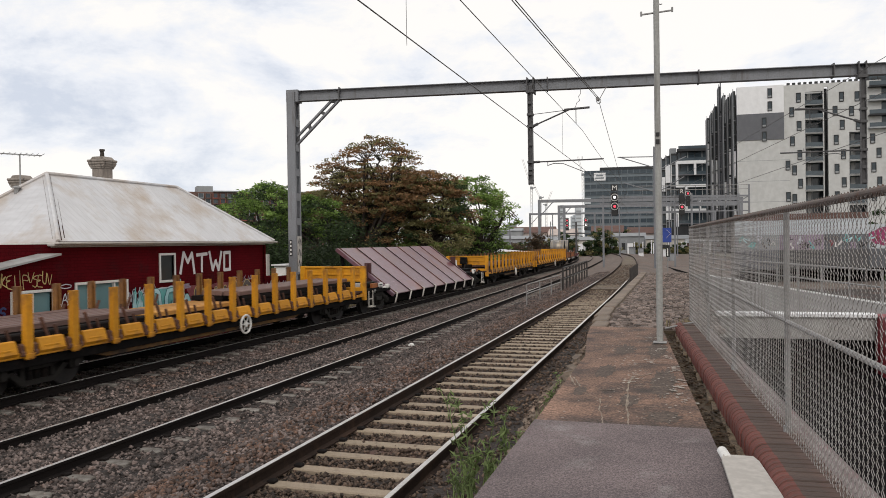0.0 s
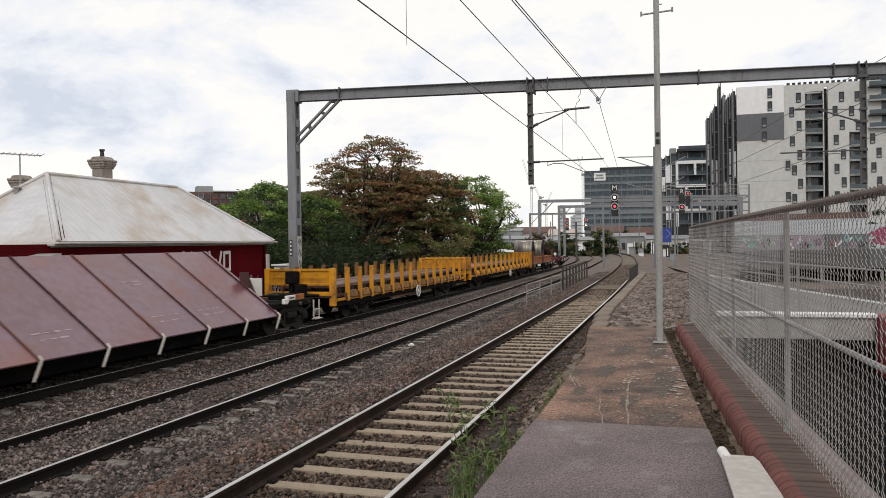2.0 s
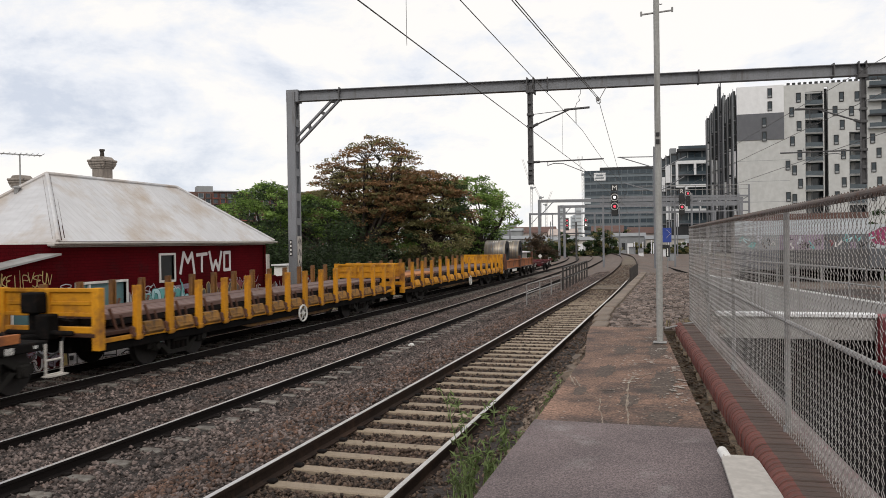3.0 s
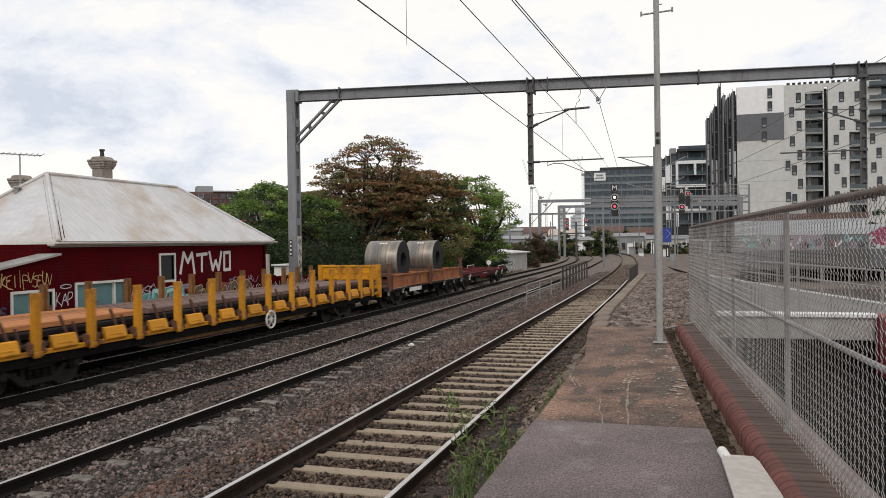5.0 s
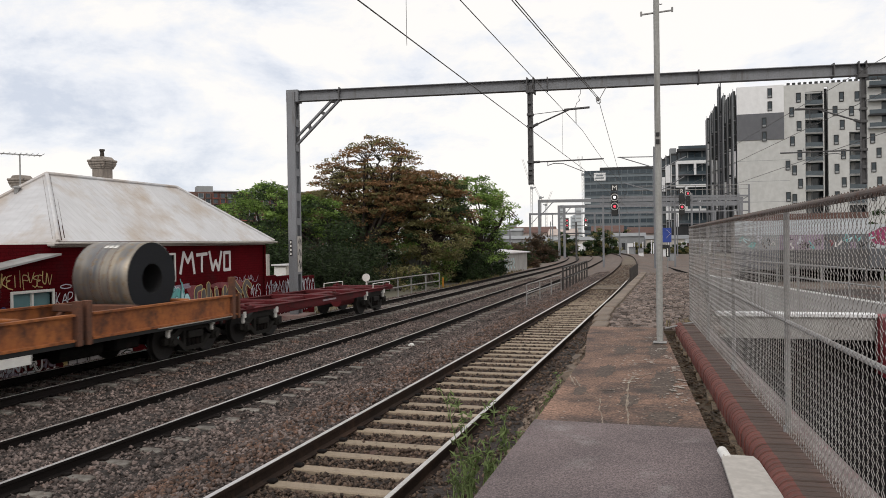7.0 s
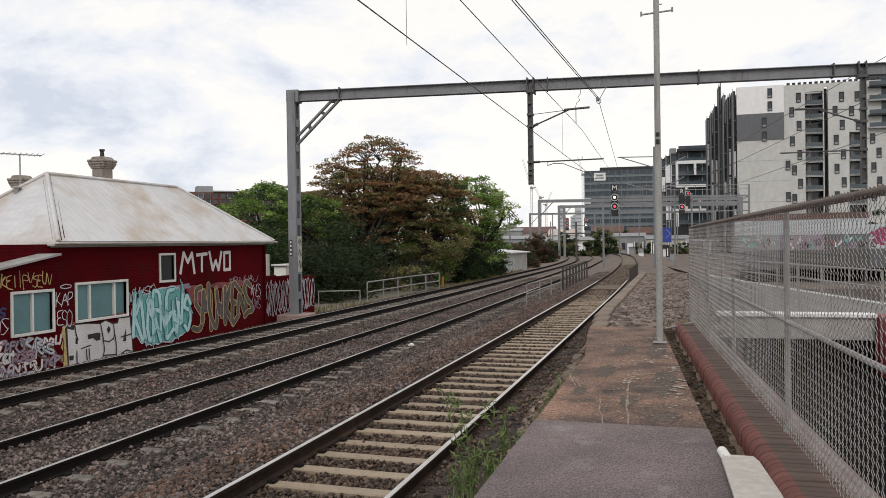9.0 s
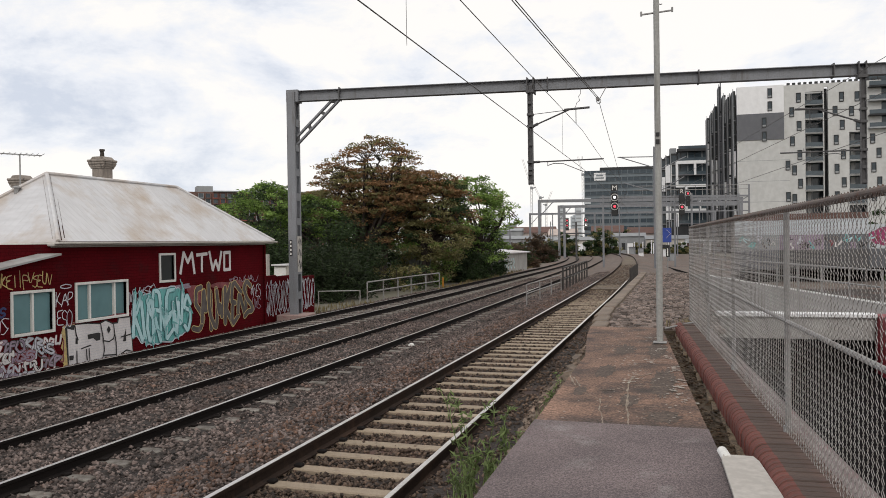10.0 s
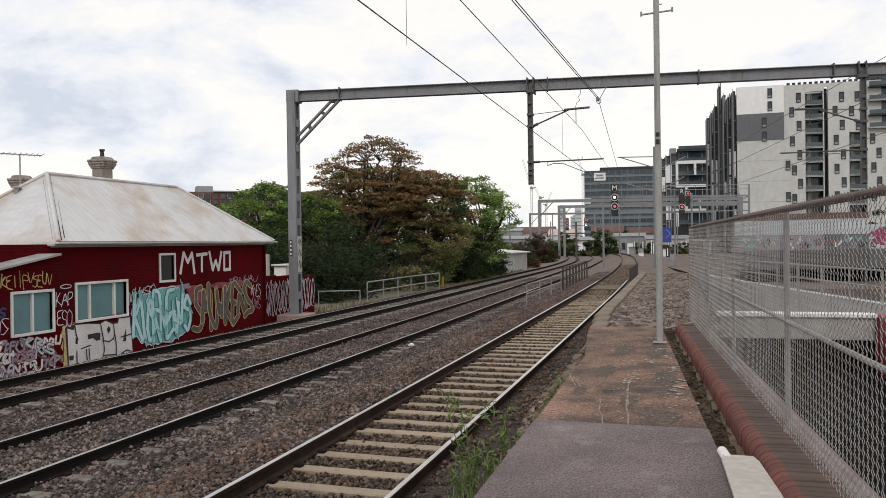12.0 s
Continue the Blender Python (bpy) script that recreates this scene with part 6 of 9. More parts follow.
    bush("brown_shrub", -18.5, 86.5, -0.7, 3.2, 2.0, 3.0, "dry brown leafy hedge", 38, (M_LEAF_DRY, M_LEAF_DRY, D), 90, 70, 0.3)
    bush("dark_shrub", -14.6, 150.0, -0.9, 4.2, 2.5, 5.6, "dark rounded shrub beyond the bend", 39, (D, D, O), 90, 70, 0.5)
    bush("dark_shrub", -21.5, 152.0, -0.9, 2.8, 2.5, 5.0, "dark rounded shrub beyond the bend", 40, (D, O, D), 70, 70, 0.5)
    for k, (x, y, sz) in enumerate(((15.6, 62.9, 4.9), (20.5, 64.0, 5.0))):
        bush("green_shrub", x, y, -0.9, 2.8, 1.2, sz + 1.2, "green shrub against the graffiti wall", 140 + k, (G, D), 60, 60, 0.3)
    for k, (x, y, sx, sz) in enumerate(((-30, 186, 5, 3.6), (-18, 185, 5, 3.0), (-7, 183, 4, 2.8), (-40, 196, 6, 4.2), (2, 178, 4, 2.6))):
        bush('hedge', x, y, -0.9, sx, 1.6, sz, 'dark hedge along the bend', 80 + k, (D, O), 70, 60, 0.5)
    for k, (x, y, s) in enumerate(((-63, 300, 9), (-52, 300, 7.5), (-75, 310, 8), (-40, 305, 6), (-24, 235, 6.5), (-14, 238, 7), (-4, 236, 6), (6, 232, 5.5), (-33, 238, 5))):
        bush("far_tree", x, y, -1.0, s * 0.8, s * 0.6, s, "distant dark green tree on the skyline", 50 + k, (D, O), 60, 60, 0.9, "tree")


build_trees()


def blades(name, spots, seed, material, label, category, h, n, lean=0.35, w=0.012):
    """Tufts of narrow bent blades."""
    rng = random.Random(seed)
    verts, faces = [], []
    for x, y, z in spots:
        for _ in range(n):
            a = rng.uniform(0, 6.283)
            hh = h * rng.uniform(0.4, 1.15)
            ox, oy = rng.uniform(-0.07, 0.07), rng.uniform(-0.07, 0.07)
            dx, dy = math.cos(a) * lean * hh * rng.random(), math.sin(a) * lean * hh * rng.random()
            sx, sy = -math.sin(a) * w, math.cos(a) * w
            b = len(verts)
            verts += [(x + ox - sx, y + oy - sy, z), (x + ox + sx, y + oy + sy, z), (x + ox + dx * 0.45 + sx * 0.8, y + oy + dy * 0.45 + sy * 0.8, z + hh * 0.6),
                      (x + ox + dx * 0.45 - sx * 0.8, y + oy + dy * 0.45 - sy * 0.8, z + hh * 0.6), (x + ox + dx, y + oy + dy, z + hh)]
            faces += [(b, b + 1, b + 2, b + 3), (b + 3, b + 2, b + 4)]
    return tagged(new(name, data_mesh(name, verts, faces, material)), label, category, kind="stuff")


def weed(x, y, z, h, seed):
    """A tall straggling weed: branched stems with narrow leaves."""
    rnd = random.Random(seed)
    t = thing("tall_weed", pose(x, y, z), "straggling green weed growing at the platform edge", "weed", "weeds along the platform edge")
    bm = bmesh.new()
    cs = []
    for s in range(3):
        p = Vector((rnd.uniform(-0.06, 0.06), rnd.uniform(-0.06, 0.06), 0))
        d = Vector((rnd.uniform(-0.25, 0.25), rnd.uniform(-0.25, 0.25), 1))
        hh = h * rnd.uniform(0.6, 1.0)
        for i in range(7):
            q = p + d.normalized() * hh / 7
            tube(bm, p, q, 0.007 - 0.0007 * i, sides=5, caps=False)
            cs.append(tuple(q))
            if i > 1:
                for _ in range(2):
                    e = q + Vector((rnd.uniform(-1, 1), rnd.uniform(-1, 1), 0.6)) * h * 0.10
                    tube(bm, q, e, 0.003, sides=4, caps=False)
                    cs.append(tuple(e))
            p = q
            d += Vector((rnd.uniform(-0.15, 0.15), rnd.uniform(-0.15, 0.15), 0))
    part("stem", bm, M_WEED, t)
    leaf_cloud("foliage", cs, [0.035] * len(cs), 3, 0.075, seed, M_WEED, t, aim=1.5, wide=0.17)


def build_weeds():
    weed(-1.66, 6.34, 0.10, 1.20, 61)
    weed(-1.45, 6.39, 0.32, 0.60, 62)
    weed(-2.05, 6.95, -0.18, 0.55, 65)
    weed(-1.72, 6.25, 0.05, 0.55, 67)
    weed(-1.52, 6.2, 0.20, 0.42, 69)
    weed(-1.20, 7.0, 0.50, 0.40, 63)
    weed(-1.78, 10.6, -0.2, 0.7, 64)
    rnd = random.Random(4)
    blades("grass_tufts", [(-1.50 + rnd.uniform(-0.28, 0.12), 5.7 + rnd.uniform(0, 0.9), 0.12 + rnd.uniform(0, 0.2)) for _ in range(8)] + [(-1.13, 6.33, 0.74), (-1.15, 6.4, 0.72), (-1.13, 6.8, 0.76)], 71, M_WEED, "green grass tufts in the broken platform edge", "grass", 0.24, 11, w=0.006)
    blades("dry_grass", [(-14.2 - rnd.uniform(0, 1.0) - 0.05 * (y - 55), y, -0.66) for y in np.arange(46, 90, 0.16)], 72, M_DRYGRASS, "dry yellow grass beside the far track", "grass", 0.26, 10, w=0.02)
    blades("dry_grass", [(-14.7 - rnd.uniform(0, 1.6), y, -0.68) for y in np.arange(28.5, 36, 0.12)], 73, M_DRYGRASS, "dry pinkish grass by the gantry footing", "grass", 0.24, 7, w=0.015)
    blades("grass_tufts", [(0.05 + rnd.uniform(-0.2, 0.3), 12.3 + rnd.uniform(0, 0.5), 0.95) for _ in range(10)], 74, M_DRYGRASS, "small tufts at the fence end", "grass", 0.22, 10, w=0.008)


build_weeds()


# ---------------------------------------------------------------- buildings
def facade_wall(name, parent, width, z0, z1, holes, material, at, depth=0.4, label=""):
    """A wall drawn along its own y (to the right as seen from the line), facing its own +x, with openings."""
    bm = bmesh.new()
    wall_with_holes(bm, -depth, 0.0, 0.0, width, z0, z1, holes)
    return part(name, bm, material, parent, label, at)


def slot_window(parent, u, z, w=0.78, h=1.75):
    """A narrow window with a proud dark surround."""
    win = part("window", boxes([(0.0, 0.16, u - w / 2 - 0.12, u - w / 2, z - h / 2 - 0.12, z + h / 2 + 0.12), (0.0, 0.16, u + w / 2, u + w / 2 + 0.12, z - h / 2 - 0.12, z + h / 2 + 0.12),
                                (0.0, 0.16, u - w / 2, u + w / 2, z + h / 2, z + h / 2 + 0.12), (0.0, 0.16, u - w / 2, u + w / 2, z - h / 2 - 0.12, z - h / 2)]), M_APTBLACK, parent, "window with dark surround")
    part("pane", boxes([(0.004, 0.03, u - w / 2, u + w / 2, z - 0.5, z + h / 2)]), M_APTGLASS, win)
    part("spandrel", boxes([(0.004, 0.04, u - w / 2, u + w / 2, z - h / 2, z - 0.5)]), M_FARGREY, win)


def build_apartments():
    a = thing("apartment_block", pose(12.4, 169.8, 0, 0, 0, -88) @ Matrix.Diagonal((1, 0.865, 1, 1)), "ten-storey apartment block of pale precast and dark panels", "apartment building", "buildings beyond the line")
    part("core", boxes([(-26, -4.4, 0.4, 46, -1, 33.5), (-4.4, -0.45, 0.4, 9.4, -1, 33.3)]), M_APTLIGHT, a)
    facade_wall("white_panel", a, 10.5, 28.4, 34.1, [], M_APTWHITE, pose(0.5, 0, 0), 0.9, "white cladding panel")
    facade_wall("grey_panel", a, 10.5, 22.9, 28.4, [], M_APTGREY, pose(0.5, 0, 0), 0.9, "dark grey cladding panel")
    facade_wall("precast_wall", a, 11.7, -1, 22.9, [], M_APTLIGHT, pose(0.35, 0, 0), 0.8, "pale precast wall")
    for z in (18.6, 14.3, 10.0, 5.6):
        part("panel_joint", boxes([(0.351, 0.36, 0.0, 11.7, z - 0.04, z + 0.04)]), M_FARGREY, a)
    holes = []
    floors = [31.05, 28.25, 25.3, 22.4, 19.45, 16.5, 13.55, 10.6, 7.6]
    for z in floors:
        holes.append((15.25, 19.1, z - 1.25, z + 1.35))
        if z < 24:
            holes.append((24.7, 28.3, z - 1.25, z + 1.35))
    facade_wall("precast_wall", a, 20.9, -1, 34.0, [(h[0] - 10.6, h[1] - 10.6, h[2], h[3]) for h in holes] + [(8.75, 9.6, 1, 33.2)], M_APTLIGHT, pose(0, 10.6, 0), 0.5, "pale precast wall with recessed balconies")
    facade_wall("precast_wall", a, 15.0, -1, 25.0, [], M_APTLIGHT, pose(0.3, 28.4, 0), 0.8, "pale precast wall")
    part("shaft_back", boxes([(-2.0, -1.9, 19.2, 20.4, -1, 33.2)]), M_APTBLACK, a, "charcoal recess")
    for u0, u1, z0, z1 in holes:
        b = part("balcony", boxes([(-2.5, -0.5, u0, u1, z0 - 0.12, z0), (-2.5, -0.5, u0 - 0.1, u0, z0, z1), (-2.5, -0.5, u1, u1 + 0.1, z0, z1)]), M_APTBLACK, a, "recessed balcony")
        part("glazing", boxes([(-2.4, -2.35, u0, u1, z0, z1)]), M_APTGLASS, b)
        part("slab_edge", boxes([(-0.5, 0.12, u0 - 0.1, u1 + 0.1, z0 - 0.16, z0)]), M_FARGREY, b)
        part("balustrade", boxes([(0.02, 0.06, u0, u1, z0 + 0.05, z0 + 0.85)]), M_BALU, b, "pale glass balustrade")
        part("door_frame", boxes([(-2.35, -2.28, (u0 + u1) / 2 - 0.06, (u0 + u1) / 2 + 0.06, z0, z1), (-2.35, -2.28, u0 + 0.7, u0 + 0.8, z0, z1)]), M_FARGREY, b)
        if int(z0 * 7 + u0) % 3:
            part("curtain", boxes([(-2.33, -2.30, u0 + 0.9, u0 + 1.7, z0, z1 - 0.1)]), M_APTLIGHT, b, "pale curtain")
    for u, z in ((13.8, 31.3), (12.3, 28.4), (13.9, 25.5), (12.4, 22.4), (14.0, 19.5), (12.8, 16.4), (14.1, 13.6), (12.8, 10.5), (23.1, 31.0), (26.4, 30.9),
                 (21.7, 28.2), (25.2, 28.0), (23.2, 25.3), (26.6, 25.1), (21.9, 22.3), (23.4, 19.3), (22.0, 16.4), (23.5, 13.6), (22.0, 10.8)):
        slot_window(a, u, z)
    for u, z in ((7.4, 32.5), (7.4, 29.8), (6.1, 26.5), (6.1, 23.6)):
        slot_window_at(a, u, z, 0.5)
    for u, z in ((11.3, 17.4), (11.35, 10.9)):
        slot_window_at(a, u, z, 0.35)
    for u, z in ((29.5, 22.2), (30.8, 19.3), (29.7, 16.4), (30.9, 13.5), (29.8, 10.6), (34.0, 20.3), (34.0, 15.0)):
        slot_window_at(a, u, z, 0.3)
    for k in range(17):
        part("parapet_block", boxes([(-0.45, 0.0, 11.3 + k * 1.22, 11.95 + k * 1.22, 33.95, 34.45)]), M_APTBLACK, a)
    part("parapet_back", boxes([(-1.2, -0.9, 10.6, 31.4, 33.5, 34.15)]), M_APTBLACK, a)
    for k, z in enumerate((32.6, 29.8, 26.9, 24.3)):
        b = part("curved_balcony", boxes([(-1.2, 1.3, 28.6, 46, z - 0.22, z), (1.15, 1.2, 28.6, 46, z, z + 0.16)], 0.05), M_FARGREY if k % 2 else M_APTBLACK, a, "projecting balcony edge")
        part("balustrade", boxes([(1.0, 1.05, 28.7, 46, z, z + 1.0)]), M_BALU, b, "dark glass balustrade")
        part("glazing", boxes([(-0.3, -0.2, 28.4, 46, z, z + 2.75)]), M_APTGLASS, b)
        for j in range(9):
            part("door_frame", boxes([(-0.2, -0.1, 28.8 + j * 1.9, 28.95 + j * 1.9, z, z + 2.75)]), M_APTBLACK, b)
    # stepped side with upright fins and screens
    sd = new("side_wing")
    sd.parent = a
    sd.matrix_basis = pose(0.3, 0, 0, 0, 0, 0)
    tagged(sd, "dark balcony side with white screens")
    # columns that step back one behind another, each a stack of screens and openings
    tones = {"d": M_APTBLACK, "g": M_APTGREY, "w": M_APTWHITE, "l": M_FARGREY}
    cols = [("l", 33.8, "wdwdd"), ("d", 33.4, "dwwdl"), ("l", 34.6, "lwddl"), ("g", 37.4, "ggggg"), ("d", 33.6, "dwwdd"), ("l", 32.6, "dwwdl"), ("l", 32.2, "lddwl")]
    for k, (edge, top, stack) in enumerate(cols):
        u1 = -0.05 - k * 0.66
        x = -2.0 - k * 4.2
        col = part("facade_column", boxes([(x - 4.2, x, u1 - 0.66, u1, -1, top)]), M_APTBLACK, sd)
        part("fin", boxes([(x, x + 0.5, u1 - 0.66, u1 - 0.54, -1, top + 0.4)]), tones[edge], col, "upright facade fin")
        hgt = (top - 3.0) / 5
        for q, c in enumerate(stack):
            z0 = 3.0 + q * hgt
            if c != "d":
                part("screen", boxes([(x, x + 0.25, u1 - (0.62 if c == "w" else 0.34), u1 - 0.06, z0 + (1.2 if k % 2 else 0), z0 + hgt - 0.5 + (1.2 if k % 2 else 0))]), tones[c], col)
        for q in range(10):
            z = 3.4 + q * 3.0
            if z + 2 > top:
                break
            part("slab_edge", boxes([(x, x + 0.34, u1 - 0.54, u1, z, z + 0.22)]), M_FARGREY if (q + k) % 4 == 0 else M_APTGREY, col)
            part("pane", boxes([(x, x + 0.08, u1 - 0.50, u1 - 0.32, z + 0.4, z + 2.4)]), M_APTGLASS, col)
    return a


def slot_window_at(parent, u, z, x):
    win = new("window")
    win.parent, win.matrix_basis = parent, pose(x, 0, 0)
    w, h = 0.78, 1.75
    part("window_frame", boxes([(0.0, 0.16, u - w / 2 - 0.12, u - w / 2, z - h / 2 - 0.12, z + h / 2 + 0.12), (0.0, 0.16, u + w / 2, u + w / 2 + 0.12, z - h / 2 - 0.12, z + h / 2 + 0.12),
                                (0.0, 0.16, u - w / 2, u + w / 2, z + h / 2, z + h / 2 + 0.12), (0.0, 0.16, u - w / 2, u + w / 2, z - h / 2 - 0.12, z - h / 2)]), M_APTBLACK, win)
    part("pane", boxes([(0.02, 0.03, u - w / 2, u + w / 2, z - h / 2, z + h / 2)]), M_APTGLASS, win)
    part("spandrel", boxes([(0.03, 0.05, u - w / 2, u + w / 2, z - h / 2, z - 0.5)]), M_FARGREY, win)
    return win


def build_mid_block():
    """Lower white-framed block with deep dark balconies."""
    b = thing("balcony_block", pose(-0.2, 219.5, 0, 0, 0, -85), "white-framed block with deep dark balconies", "apartment building", "buildings beyond the line")
    part("core", boxes([(-14, -1.6, 0.9, 12, -1, 27.3)]), M_APTBLACK, b)
    for u0, u1, x, top in ((-3.5, -2.3, -2.8, 25.3), (-2.3, -1.1, -2.4, 26.0), (-1.1, 0.9, -2.0, 26.6)):
        wing = part("side_wing", boxes([(-13, x, u0, u1 - 0.002, -1, top)]), M_APTBLACK, b, "charcoal stepped wing")
        part("fin", boxes([(x, x + 0.5, u0, u0 + 0.22, -1, top + 0.3)]), M_FARGREY, wing)
        for k in range(8):
            z = top - 2.6 - 3.1 * k
            part("pane", boxes([(x, x + 0.1, u0 + 0.3, u1 - 0.2, z, z + 2.0)]), M_APTGLASS, wing)
            part("slab_edge", boxes([(x, x + 0.3, u0 + 0.22, u1, z - 0.5, z - 0.25)]), M_FARGREY, wing)
    part("roof_box", boxes([(-6, -3, -1.0, 0.7, 26.6, 28.2)]), M_FARGREY, b, "pale roof plant box")
    for u0, u1, z0, z1 in ((-2.4, -0.7, 18.4, 23.4), (-3.4, -2.5, 16.0, 20.0), (-2.4, -0.9, 8.0, 12.5)):
        part("side_screen", boxes([(-1.9, -1.6, u0, u1, z0, z1)]), M_APTWHITE, b, "white screen")
    # two-storey white frames round dark balconies
    for z, u0, w, m in ((26.9, 0.7, 0.7, M_APTBLACK), (23.4, 0.6, 0.9, M_APTWHITE), (20.2, 0.9, 0.3, M_APTGREY), (16.9, 0.6, 0.8, M_APTWHITE), (13.6, 0.9, 0.3, M_APTGREY), (10.0, -0.6, 0.9, M_APTWHITE), (6.6, 0.9, 0.3, M_APTGREY)):
        part("slab", boxes([(-1.6, 0.0, u0, 12, z, z + w)]), m, b, "white slab edge" if m is M_APTWHITE else "")
        part("glazing", boxes([(-1.5, -1.4, 0.9, 12, z - 2.6, z - 0.1)]), M_APTGLASS, b)
        part("balustrade", boxes([(-0.12, -0.06, 1.0, 12, z + w, z + w + 0.8)]), M_BALU, b)
        for k in range(5):
            part("door_frame", boxes([(-1.4, -1.3, 1.6 + k * 1.9, 1.8 + k * 1.9, z - 2.6, z)]), M_FARGREY if k % 2 else M_APTBLACK, b)
    for u, z0, z1 in ((0.6, 16.9, 24.3), (5.4, 20.3, 23.4), (3.0, 10.8, 16.9), (0.6, -1, 10.5), (6.6, 10.5, 13.8)):
        part("upright", boxes([(-1.6, 0.06, u - 0.3, u + 0.3, z0, z1)]), M_APTWHITE, b, "white upright frame")
    part("podium", boxes([(-1.0, 0.5, -1.0, 13, -1, 6.0)]), M_APTBLACK, b, "charcoal podium")


def build_office():
    o = thing("office_block", pose(-45.3, 394.6, 0, 0, 0, -84), "blue-grey glazed office block with banded floors", "office building", "buildings beyond the line")
    w = 62
    part("core", boxes([(-30, -0.6, 0, w, -1, 38.0)]), M_OFFICE, o)
    part("roof_screen", boxes([(-20, -2, 8, w, 37.5, 40.3)]), M_APTBLACK, o, "dark roof plant screen")
    for k in range(10):
        z = 2.6 + k * 3.6
        band = part("floor_band", boxes([(-0.6, 0.0, 0, w, z, z + 1.55)]), M_OFFICE, o, "blue-grey spandrel band")
        part("glazing", boxes([(-0.6, -0.25, 0, w, z + 1.55, z + 3.6)]), M_OFFICEGLASS, o)
        part("sunshade", boxes([(-0.3, 0.35, 0, w, z + 1.5, z + 1.62)]), M_OFFICE, o)
        for j in range(20):
            part("mullion", boxes([(-0.25, -0.1, j * 3.1, j * 3.1 + 0.22, z + 1.55, z + 3.6)]), M_OFFICE, band)
    part("corner_cut", boxes([(-0.3, 0.4, -0.4, 3.2, 21.5, 24.5)]), M_FARPALE, o)
    part("sign_panel", boxes([(0.0, 0.3, 4.9, 10.8, 33.4, 37.4)]), M_APTWHITE, o, "white rooftop sign panel")
    part("sign_bar", boxes([(0.3, 0.36, 6.0, 9.6, 35.6, 36.2), (0.3, 0.36, 5.6, 10.0, 34.4, 35.0)]), M_OFFICE, o)


def build_far_blocks():
    b = thing("brown_apartment_block", pose(-256, 347, 0, 0, 0, -50), "distant brown brick flats with grey upper storey", "apartment building", "buildings beyond the line")
    part("core", boxes([(-16, -1.0, 0, 80, -1, 32.2)]), M_FARBROWN, b)
    part("upper_storey", boxes([(-14, -1.4, 8.5, 17.0, 30, 35.4)]), M_FARGREY, b)
    part("roof_slab", boxes([(-16, 0.3, 17, 80, 32.2, 32.9)]), M_FARGREY, b)
    rust = surface("rust_red_far_panel", (0.26, 0.075, 0.05), (0.19, 0.06, 0.045), 0.9, fine=1, coarse=0.1, bump=0)
    for f in range(5):
        for j in range(14):
            u, z = 9.0 + j * 3.9, 29.0 - f * 3.1
            w = part("window", boxes([(-1.0, -0.3, u, u + 0.3, z, z + 2.4), (-1.0, -0.3, u + 2.6, u + 2.9, z, z + 2.4), (-1.0, 0.1, u, u + 2.9, z - 0.5, z)]), (M_FARGREY, M_FARBROWN, rust, M_FARBROWN)[(f * 5 + j * 3) % 4], b)
            part("pane", boxes([(-0.98, -0.92, u + 0.3, u + 2.6, z, z + 2.3)]), M_APTGLASS if (f + j) % 3 else M_BALU, w)
    for name, x, y, w, h, m, lab in (("far_tower", -217, 1500, 13, 71, M_FARPALE, "hazy pale tower on the skyline"), ("far_tower", -184, 1500, 12, 68, M_FARPALE, "hazy pale tower on the skyline"),
                                     ("far_tower", -194, 1520, 14, 52, M_FARPALE, "hazy pale tower on the skyline"), ("far_tower", -320, 1500, 22, 38, M_FARGREY, "hazy grey block on the skyline")):
        t = thing(name, pose(x, y, 0, 0, 0, -75), lab, "tower", "towers on the skyline")
        part("shaft", boxes([(-w, 0, -w / 2, w / 2, -1, h), (-w * 0.7, -w * 0.2, -w * 0.25, w * 0.3, h, h * 1.05)], 0.5), m, t)
        for f in range(int(h / 7)):
            part("window_band", boxes([(0.0, 0.3, -w / 2 + 1, w / 2 - 1, 4 + f * 7, 6.5 + f * 7)]), M_FARGREY, t)
    # low sheds and walls behind the bend
    cream = surface("cream_far_wall", (0.52, 0.49, 0.44), (0.44, 0.41, 0.37), 0.9, fine=1, coarse=0.3, bump=0)
    for x, y, w, h, m, lab in ((-27, 192, 14, 3.6, cream, "cream low shed beyond the bend"), (-12, 196, 9, 4.4, M_FARGREY, "grey low shed beyond the bend"), (-2, 190, 10, 3.6, cream, "cream low shed beyond the bend"),
                               (-40, 205, 12, 4.2, M_FARGREY, "grey low shed beyond the bend"), (8, 185, 11, 2.6, M_FARBROWN, "brown low shed beyond the bend"), (-58, 240, 20, 7, M_FARGREY, "grey roofed sheds beyond the bend"),
                               (-15, 215, 12, 4.5, M_FARPALE, "pale shed beyond the bend"), (-62, 205, 12, 4.0, M_FARBROWN, "brown low shed beyond the bend")):
        s = thing("low_shed", pose(x, y, -1.0, 0, 0, -85), lab, "shed", "sheds beyond the bend")
        part("wall", boxes([(-6, 0, -w / 2, w / 2, 0, h)]), m, s)
        bm = bmesh.new()
        prism(bm, [(-6.4, h), (0.4, h), (-3, h + 0.9)], "y", -w / 2 - 0.3, w / 2 + 0.3)
        part("roof", bm, M_FARGREY, s)
        for k in range(int(w / 2.6)):
            part("doorway", boxes([(0.0, 0.06, -w / 2 + 0.6 + k * 2.6, -w / 2 + 1.9 + k * 2.6, 0.3, h * 0.62)]), M_APTBLACK if k % 2 else M_FARGREY, s)


